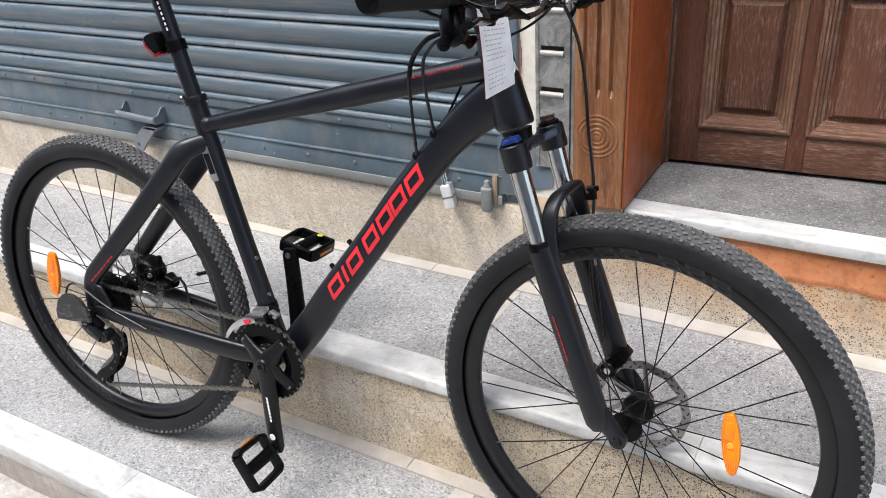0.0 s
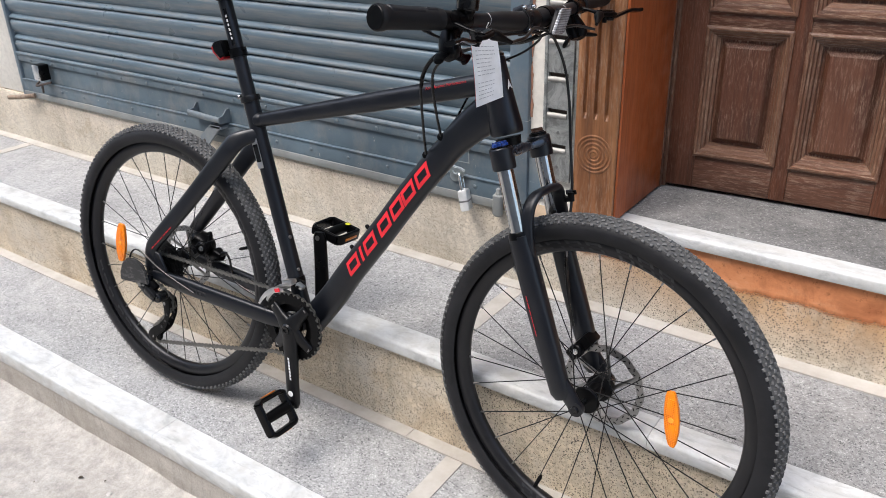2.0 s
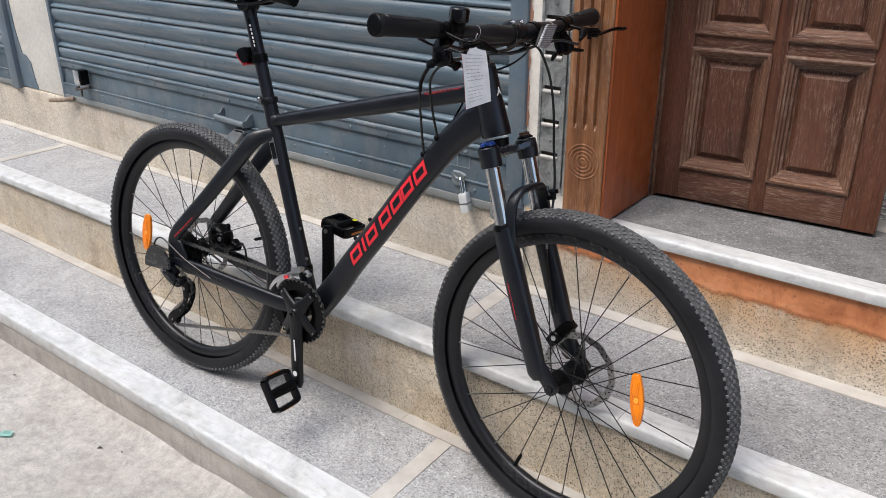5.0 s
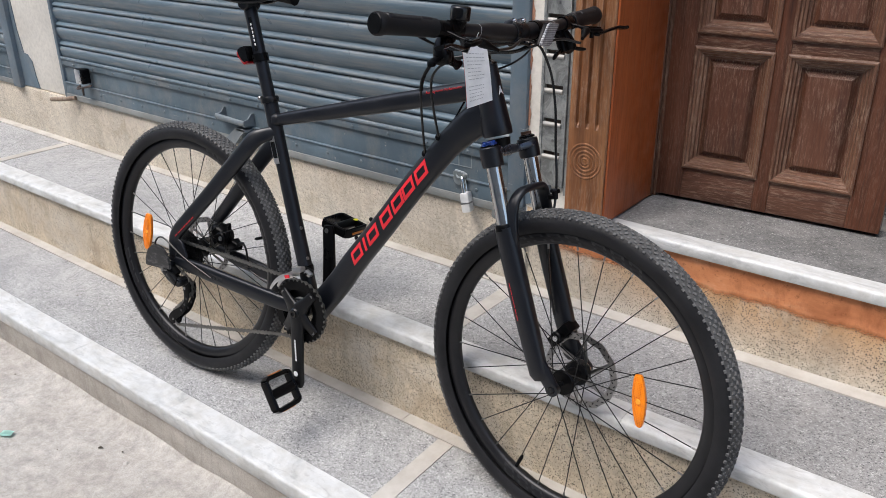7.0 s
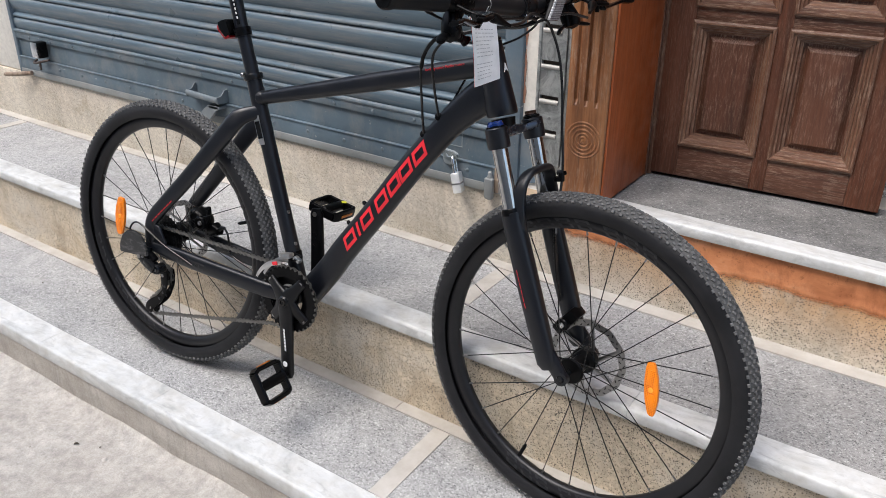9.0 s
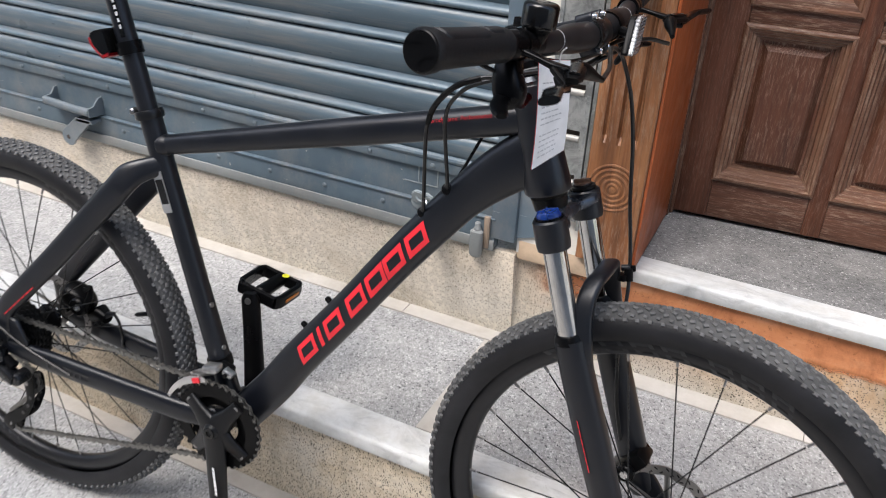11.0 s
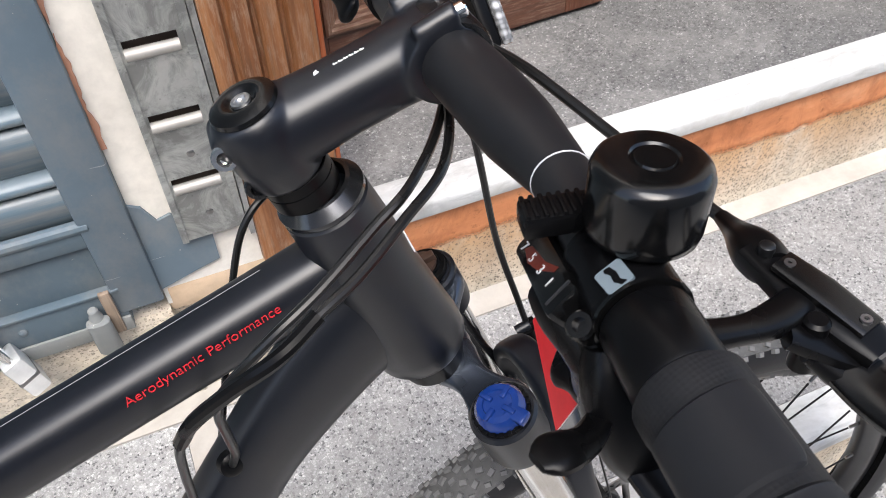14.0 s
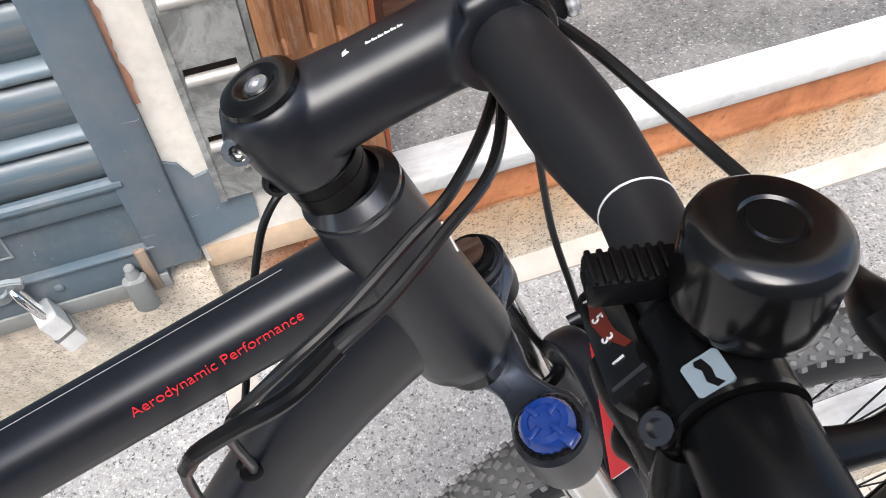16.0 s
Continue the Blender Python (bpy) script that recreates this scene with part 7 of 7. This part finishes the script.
for p in (port1, port2):
    part("cable_port", turned(p, Vector((0.2, -0.9, 0.35)), [(-0.004, 0.0), (-0.004, 0.0085), (0.001, 0.0075), (0.003, 0.0045), (0.003, 0.0)], 16), M["plastic"], frame_part)

# ---- drive train
BBK = B(0.419, -0.0415)
crank = part("crankset", turned(BBK - Y * 0.061, Y, [(-0.009, 0), (-0.009, 0.010), (-0.006, 0.0135), (0.0, 0.015), (0.02, 0.016), (0.118, 0.012), (0.123, 0.0)], 28), M["part"], bike, "black crankset with two toothed rings")
cdir = Vector((0.105, 0, -0.995)).normalized()


def toothed(r, teeth, y, thick, wide):
    pts = []
    for i in range(teeth * 4):
        a = 2 * math.pi * i / (teeth * 4)
        rr_ = r + (0.0032, 0.0036, -0.0012, -0.0014)[i % 4]
        pts.append((rr_ * math.cos(a), rr_ * math.sin(a)))
    inner = r - wide
    bm = bmesh.new()
    m_ = basis(BBK + Y * y, (1, 0, 0), (0, 0, 1))
    k = len(pts)
    ring = []
    for zz in (0.0, thick):
        ring.append(([bm.verts.new(m_ @ Vector((x, z, zz))) for x, z in pts], [bm.verts.new(m_ @ Vector((inner * x / math.hypot(x, z), inner * z / math.hypot(x, z), zz))) for x, z in pts]))
    for i in range(k):
        j = (i + 1) % k
        (o0, i0), (o1, i1) = ring
        bm.faces.new((o0[i], o0[j], i0[j], i0[i]))
        bm.faces.new((o1[i], i1[i], i1[j], o1[j]))
        bm.faces.new((o0[i], o1[i], o1[j], o0[j]))
        bm.faces.new((i0[i], i0[j], i1[j], i1[i]))
    bmesh.ops.recalc_face_normals(bm, faces=bm.faces)
    return bm


part("chainring", toothed(0.0745, 36, -0.047, 0.003, 0.0205), M["plastic"], crank, "black outer chainring")
part("chainring", toothed(0.060, 26, -0.038, 0.003, 0.026), M["plastic"], crank, "small inner chainring")
for k in range(4):
    a = math.atan2(cdir.z, cdir.x) + math.pi / 4 + k * math.pi / 2
    d = Vector((math.cos(a), 0, math.sin(a)))
    part("spider_arm", tube([BBK - Y * 0.0575 + d * 0.008, BBK - Y * 0.0535 + d * 0.038, BBK - Y * 0.0505 + d * 0.066], [0.022, 0.0130, 0.0108], n=20, ratio=[0.42, 0.5, 0.4], up=(0, 1, 0), power=2.5), M["scuff_dark"], crank)
    part("ring_bolt", turned(BBK - Y * 0.0535 + d * 0.062, -Y, [(0, 0.0045), (0.002, 0.0042), (0.002, 0.0)], 12), M["dull"], crank)
L_ = 0.172
part("crank_arm", tube([BBK - Y * 0.0575, BBK - Y * 0.0605 + cdir * 0.05, BBK - Y * 0.066 + cdir * 0.12, BBK - Y * 0.0685 + cdir * L_, BBK - Y * 0.0685 + cdir * (L_ + 0.012)], [0.021, 0.0182, 0.0168, 0.0165, 0.011], n=20, ratio=0.5, up=(0, 1, 0), power=2.6), M["scuff_dark"], crank, "black crank arm")
part("crank_arm", tube([BBK + Y * 0.0575, BBK + Y * 0.0605 - cdir * 0.05, BBK + Y * 0.066 - cdir * 0.12, BBK + Y * 0.0685 - cdir * L_, BBK + Y * 0.0685 - cdir * (L_ + 0.012)], [0.021, 0.0182, 0.0168, 0.0165, 0.011], n=20, ratio=0.5, up=(0, 1, 0), power=3), M["plastic"], crank)
part("crank_bolt", turned(BBK - Y * 0.0705, -Y, [(0, 0.0095), (0.002, 0.009), (0.002, 0.005), (-0.003, 0.0045), (-0.003, 0)], 20), M["gloss"], crank)
bm = bmesh.new()
cx_ = cdir.cross(Y)
for k in range(7):
    glyph(bm, 0.062 + k * 0.0078, [(0, 0.006, 0, 1)], 0.0042, basis(BBK - Y * 0.0735 - cx_ * 0.002, cdir, -cx_) if (cdir.cross(-cx_)).y < 0 else basis(BBK - Y * 0.0735, cdir, cx_))
part("white_print", bm, M["white"], crank)
part("white_sticker", turned(BBK - Y * 0.0760 + cdir * 0.148, -Y, [(0, 0.0068), (0.0006, 0.0066), (0.0006, 0)], 20), M["white"], crank, "round white sticker")
# the left arm's eye
part("crank_eye", turned(BBK + Y * 0.0608 - cdir * L_, -Y, [(0, 0.006), (0.002, 0.0055), (0.002, 0.0)], 14), M["dull"], crank)


def pedal(name, at, out, tilt, label):
    """A cage pedal; out: +1 to the left."""
    m_ = Matrix.Translation(at) @ Matrix.Rotation(tilt, 4, "Y")
    ob = part(name, move(tube([(0, 0, 0), (0, out * 0.012, 0), (0, out * 0.016, 0), (0, out * 0.088, 0)], [0.0085, 0.0085, 0.013, 0.0115], n=16, up=(0, 0, 1)), m_), M["plastic"], bike, label)
    for sx_ in (-1, 1):
        pts = [(sx_ * 0.033, out * 0.012, 0), (sx_ * 0.038, out * 0.021, 0), (sx_ * 0.0395, out * 0.077, 0), (sx_ * 0.034, out * 0.086, 0)]
        part("cage", move(tube(pts, 0.0058, n=8, ratio=2.1, up=(0, 0, 1), power=3.5), m_), M["plastic"], ob)
    for yy in (0.012, 0.086):
        part("cage_bar", move(tube([(-0.034, out * yy, 0), (0.034, out * yy, 0)], 0.0055, n=8, ratio=2.1, up=(0, 0, 1), power=3.5), m_), M["plastic"], ob)
    for sx_ in (-1, 1):
        bm = block((-0.020, -0.0012, -0.0028), (0.020, 0.0012, 0.0028), 0.0008, m_ @ Matrix.Translation((sx_ * 0.0448, out * 0.049, 0)) @ Matrix.Rotation(radians(90), 4, "Z"))
        part("pedal_reflector", bm, M["amber_dark"], ob, "narrow dark amber reflector")
    return ob


pedal("right_pedal", BBK - Y * 0.0765 + cdir * L_, -1, radians(58), "black cage pedal, hanging down")
plp = pedal("left_pedal", BBK + Y * 0.0765 - cdir * L_, 1, radians(11), "black cage pedal, raised over the step")
part("yellow_sticker", turned(BBK + Y * 0.1555 - cdir * L_ + Vector((0.012, 0, 0.011)), Vector((0.1, 0, 1)), [(0, 0.0065), (0.0012, 0.006), (0.0012, 0)], 14), M["yellow"], plp, "round yellow sticker")

# chain: links along the upper and lower runs
jock1, jock2 = B(0.022, -0.088, -0.045), B(-0.030, -0.189, -0.045)
chain_pts = []
for k in range(15):
    a = radians(95 - 190 * k / 14)
    chain_pts.append(BBK + Vector((math.cos(a) * 0.0745, -0.045, math.sin(a) * 0.0745)))
chain_pts += [B(0.366, -0.1175, -0.045), B(0.18, -0.161, -0.045), jock2 + Vector((0.01, 0, -0.018)), jock2 + Vector((-0.018, 0, -0.004)), jock2 + Vector((-0.006, 0, 0.02)), jock1 + Vector((0.02, 0, -0.008)), jock1 + Vector((0.016, 0, 0.016)), B(-0.012, -0.045, -0.046), B(-0.040, 0.0, -0.046), B(-0.026, 0.028, -0.046), B(0.002, 0.036, -0.046), B(0.2, 0.036, -0.046)]
chain_pts.append(chain_pts[0])
dense = []
for a_, b_ in zip(chain_pts, chain_pts[1:]):
    n_ = max(1, round((b_ - a_).length / 0.0127))
    dense += [a_ + (b_ - a_) * (i / n_) for i in range(n_)]
bm = bmesh.new()
for i, (a_, b_) in enumerate(zip(dense, dense[1:] + dense[:1])):
    d = (b_ - a_)
    L2 = d.length
    if L2 < 1e-4:
        continue
    m_ = basis((a_ + b_) / 2, d, Y)
    gap_ = 0.0032 if i % 2 else 0.002
    for s in (-1, 1):
        outline = [(-L2 * 0.64, 0), (-L2 * 0.52, 0.0044), (-L2 * 0.3, 0.0042), (-L2 * 0.1, 0.0022), (L2 * 0.1, 0.0022), (L2 * 0.3, 0.0042), (L2 * 0.52, 0.0044), (L2 * 0.64, 0), (L2 * 0.52, -0.0044), (L2 * 0.3, -0.0042), (L2 * 0.1, -0.0022), (-L2 * 0.1, -0.0022), (-L2 * 0.3, -0.0042), (-L2 * 0.52, -0.0044)]
        prism(bm, outline, 0.0009, m_ @ Matrix.Rotation(radians(90), 4, "X") @ Matrix.Translation((0, 0, s * gap_)))
ch = part("chain", bm, M["chain"], bike, "grey steel bicycle chain")
ch["kind"] = "stuff"

# front derailleur
FD = BBK + Vector((-0.001, 0, 0.0025))
fd = part("front_derailleur", tube([FD + Vector((-0.025, 0, 0.078)), FD + Vector((-0.0298, 0, 0.093))], 0.0200, n=24), M["plastic"], bike, "silver front derailleur with a red mark")
for y in (-0.060, -0.036):
    pts = [FD + Vector((math.cos(a) * r, y, math.sin(a) * r)) for a, r in [(radians(98 + 8.5 * k), 0.086 + 0.0006 * k) for k in range(8)]]
    part("cage_plate", tube(pts, [0.0035, 0.0062, 0.0068, 0.0062, 0.0054, 0.0046, 0.004, 0.003], n=10, ratio=0.16, up=(0, 1, 0)), M["silver"], fd)
part("linkage", block((-0.014, -0.008, -0.006), (0.014, 0.012, 0.006), 0.003, basis(FD + Vector((-0.014, -0.040, 0.096)), Vector((1, 0, 0.25)), Y)), M["silver"], fd, "bright silver link")
part("linkage", block((-0.009, -0.006, -0.005), (0.010, 0.008, 0.005), 0.003, basis(FD + Vector((0.012, -0.034, 0.092)), Vector((1, 0, -0.45)), Y)), M["silver"], fd)
part("linkage", block((-0.013, -0.009, -0.008), (0.013, 0.010, 0.008), 0.003, basis(FD + Vector((0.000, -0.024, 0.090)), Vector((1, 0, -0.15)), Y)), M["plastic"], fd)
part("linkage_screw", turned(FD + Vector((0.012, -0.042, 0.092)), -Y, [(0, 0.0035), (0.003, 0.0032), (0.003, 0)], 12), M["plastic"], fd)
part("red_mark", block((-0.007, -0.004, -0.0006), (0.007, 0.004, 0.0006), 0.0, basis(FD + Vector((-0.028, -0.0622, 0.081)), Vector((1, 0, 0.35)), Vector((0, 0, 1)))), M["red"], fd)

# rear derailleur with its guard
rd = part("rear_derailleur", tube(curve([B(-0.004, -0.014, -0.075), B(-0.002, -0.03, -0.08), B(0.006, -0.042, -0.08)], 4), [0.010, 0.0105, 0.011, 0.0115, 0.012, 0.012, 0.0115, 0.011, 0.0105], n=14), M["plastic"], bike, "black rear derailleur with a guard")
part("parallelogram", block((-0.017, -0.012, -0.008), (0.019, 0.012, 0.008), 0.004, basis(B(0.014, -0.05, -0.084), Vector((0.86, 0, -0.5)), Y)), M["part"], rd)
part("parallelogram", block((-0.013, -0.008, -0.006), (0.015, 0.008, 0.006), 0.003, basis(B(0.012, -0.034, -0.078), Vector((0.86, 0, -0.5)), Y)), M["plastic"], rd)
part("lower_knuckle", turned(B(0.030, -0.062, -0.088), Y, [(0, 0), (0, 0.011), (0.003, 0.0125), (0.026, 0.0125), (0.028, 0.011), (0.028, 0)], 22), M["part"], rd)
part("link_plate", tube([B(-0.024, -0.038, -0.088), B(0.004, -0.052, -0.092), B(0.030, -0.062, -0.092)], [0.008, 0.0095, 0.009], n=14, ratio=0.35, up=(0, 1, 0), power=3), M["part"], rd)
part("link_pivot", turned(B(-0.020, -0.036, -0.092), -Y, [(0, 0.006), (0.0015, 0.0055), (0.0015, 0)], 14), M["dull"], rd)
part("stop_screw", turned(B(-0.004, -0.036, -0.092), Vector((-0.4, -0.6, 0.5)), [(0, 0.0026), (0.005, 0.0024), (0.005, 0)], 10), M["dull"], rd)
part("knuckle_bolt", turned(B(0.030, -0.062, -0.088), -Y, [(0, 0.005), (0.0012, 0.0048), (0.0012, 0)], 14), M["dull"], rd)
bm = bmesh.new()
prism(bm, [(-0.074, -0.036), (-0.073, -0.014), (-0.062, 0.010), (-0.042, 0.026), (-0.018, 0.030), (0.004, 0.023), (0.018, 0.006), (0.024, -0.014), (0.025, -0.028), (-0.02, -0.033)], 0.007, basis(B(-0.012, -0.002, -0.088), (1, 0, 0.02), (0, 0, 1)))
bmesh.ops.bevel(bm, geom=bm.edges[:], offset=0.0025, segments=2, affect="EDGES")
part("guard", bm, M["scuffed"], rd, "scuffed black guard plate")
for y in (-0.0125, 0.0105):
    way = curve([jock1 + Vector((0.002, y, 0.014)), jock1 + Vector((0.006, y, -0.006)), jock1 + Vector((0.004, y, -0.034)), jock1 + Vector((-0.016, y, -0.066)), jock2 + Vector((0.002, y, 0.008)), jock2 + Vector((-0.006, y, -0.012))], 5)
    k = len(way)
    part("cage_plate", tube(way, [0.007 + 0.006 * abs(math.cos(math.pi * min(1, i / (k - 4)))) - (0.005 if i in (0, k - 1) else 0) for i in range(k)], n=10, ratio=0.12, up=(0, 1, 0), power=3), M["plastic"], rd)
    for f in (0.35, 0.47, 0.6):
        part("cage_hole", turned(way[int(k * f)] - Y * 0.0016, -Y, [(-0.003, 0), (-0.003, 0.0034), (0.0002, 0.0034), (0.0002, 0)], 10), M["decal"], rd)
for j in (jock1, jock2):
    pts = []
    for i in range(44):
        a = 2 * math.pi * i / 44
        r = 0.0185 if i % 4 < 2 else 0.0155
        pts.append((r * math.cos(a), r * math.sin(a)))
    part("jockey_wheel", prism(bmesh.new(), pts, 0.005, basis(j + Y * 0.0025, (1, 0, 0), (0, 0, 1))), M["plastic"], rd)
    part("jockey_bolt", turned(j - Y * 0.0125, -Y, [(0, 0.0048), (0.0015, 0.0045), (0.0015, 0)], 12), M["dull"], rd)
cable("gear_cable", [B(-0.03, -0.01, -0.085), B(-0.055, 0.02, -0.085), B(-0.03, 0.045, -0.08), B(0.05, 0.008, -0.078), B(0.14, -0.026, -0.07)], 0.0022)
# rear brake caliper inside the left stay
bm = bmesh.new()
sweep(bm, curve([B(0.022, 0.050, 0.045), B(0.045, 0.052, 0.045), B(0.066, 0.042, 0.045), B(0.078, 0.026, 0.045)], 4), [0.012, 0.016, 0.019, 0.021, 0.0215, 0.0215, 0.021, 0.021, 0.0205, 0.019, 0.017, 0.014, 0.010], n=16, ratio=1.1, up=(0, 1, 0), power=2.8)
lathe(bm, B(0.072, 0.042, 0.030), -Y, [(0, 0.0175), (0.008, 0.0175), (0.011, 0.0145), (0.011, 0)], 24)
rc_ = part("rear_caliper", bm, M["plastic"], bike, "black rear disc brake caliper")
part("pad_adjuster", turned(B(0.075, 0.043, 0.019), -Y, [(0, 0.0062), (0.003, 0.0056), (0.003, 0.003), (0.001, 0.0028), (0.001, 0)], 14), M["silver"], rc_, "bright adjuster screw")
bm = tube(curve([B(0.080, 0.036, 0.028), B(0.092, 0.058, 0.030), B(0.096, 0.076, 0.032), B(0.092, 0.084, 0.034)], 4), [0.009, 0.0085, 0.008, 0.0075, 0.007, 0.0065, 0.006, 0.0056, 0.0054, 0.0054, 0.0056, 0.0058, 0.005], n=12, ratio=0.6, up=(0, 1, 0), power=2.6)
part("actuator_arm", bm, M["plastic"], rc_)
part("arm_pin", turned(B(0.0935, 0.083, 0.024), -Y, [(-0.01, 0), (-0.01, 0.0042), (0.003, 0.0042), (0.003, 0)], 12), M["part"], rc_)
part("mount_block", tube([B(0.082, 0.018, 0.050), B(0.104, 0.030, 0.045), B(0.122, 0.026, 0.040)], [0.013, 0.0145, 0.010], n=14, power=2.8), M["plastic"], rc_)
part("mount_bolt", turned(B(0.108, 0.016, 0.030), -Y, [(-0.01, 0), (-0.01, 0.005), (0.004, 0.005), (0.004, 0.0026), (0.001, 0.0024), (0.001, 0)], 14), M["part"], rc_)
part("hose_barrel", tube([B(0.118, 0.030, 0.040), B(0.130, 0.038, 0.040), B(0.138, 0.040, 0.040)], [0.0055, 0.005, 0.0034], n=12), M["part"], rc_)
cable("brake_hose", [B(0.136, 0.040, 0.040), B(0.147, 0.026, 0.040), B(0.150, -0.004, 0.043), B(0.153, -0.034, 0.050), B(0.25, -0.06, 0.05), B(0.36, -0.07, 0.04)], 0.0027)

# ---- card tag tied to the lever
TAG = [place @ C(x, z, y) for x, y, z in ((0.890, -0.170, 0.630), (0.909, -0.119, 0.625), (0.908, -0.079, 0.522), (0.888, -0.131, 0.509))]
tag = finish("hang_tag", bmesh.new(), [M["paper"], M["red_paper"]])
tag_m = basis((TAG[0] + TAG[1]) / 2, TAG[1] - TAG[0], (TAG[0] + TAG[1]) - (TAG[2] + TAG[3]))
back_m = tag_m.inverted()
flat = [back_m @ p for p in TAG]
bm = bmesh.new()
cols_, rows_n = 6, 12
gv = []
for j in range(rows_n + 1):
    row = []
    for i in range(cols_ + 1):
        u_, v_ = i / cols_, j / rows_n
        p = (flat[0] * (1 - u_) + flat[1] * u_) * (1 - v_) + (flat[3] * (1 - u_) + flat[2] * u_) * v_
        p = p + Vector((0, 0, 0.0025 * math.sin(3.1 * v_)))
        row.append((bm.verts.new(p + Vector((0, 0, 0.0004))), bm.verts.new(p - Vector((0, 0, 0.0004)))))
    gv.append(row)
for j in range(rows_n):
    for i in range(cols_):
        bm.faces.new((gv[j][i][0], gv[j + 1][i][0], gv[j + 1][i + 1][0], gv[j][i + 1][0])).material_index = 0
        bm.faces.new((gv[j][i][1], gv[j][i + 1][1], gv[j + 1][i + 1][1], gv[j + 1][i][1])).material_index = 1
bm.normal_update()
bm.to_mesh(tag.data)
bm.free()
tag.matrix_world = tag_m
tagged(tag, "white printed card tag with a red back on the lever", "tag")
rng = random.Random(3)
for j in range(15):
    if j in (0, 9):
        continue
    v_ = 0.14 + 0.054 * j
    u_ = 0.12
    end = 0.88 - rng.random() * 0.25
    bm = bmesh.new()
    while u_ < end:
        w2 = rng.uniform(0.04, 0.13)
        q = [(flat[0] * (1 - a_) + flat[1] * a_) * (1 - b_) + (flat[3] * (1 - a_) + flat[2] * a_) * b_ + Vector((0, 0, 0.0025 * math.sin(3.1 * b_) + 0.0007)) for a_, b_ in ((u_, v_), (min(end, u_ + w2), v_), (min(end, u_ + w2), v_ + 0.011), (u_, v_ + 0.011))]
        bm.faces.new([bm.verts.new(p) for p in q])
        u_ += w2 + 0.03
    part("print_bar", bm, M["ink"], tag)
part("tie", tube(curve([back_m @ (place @ B(0.903, 0.622, -0.145)), back_m @ (place @ B(0.905, 0.634, -0.148)), back_m @ (place @ B(0.91, 0.640, -0.152))], 5), 0.0007, n=6), M["white"], tag)
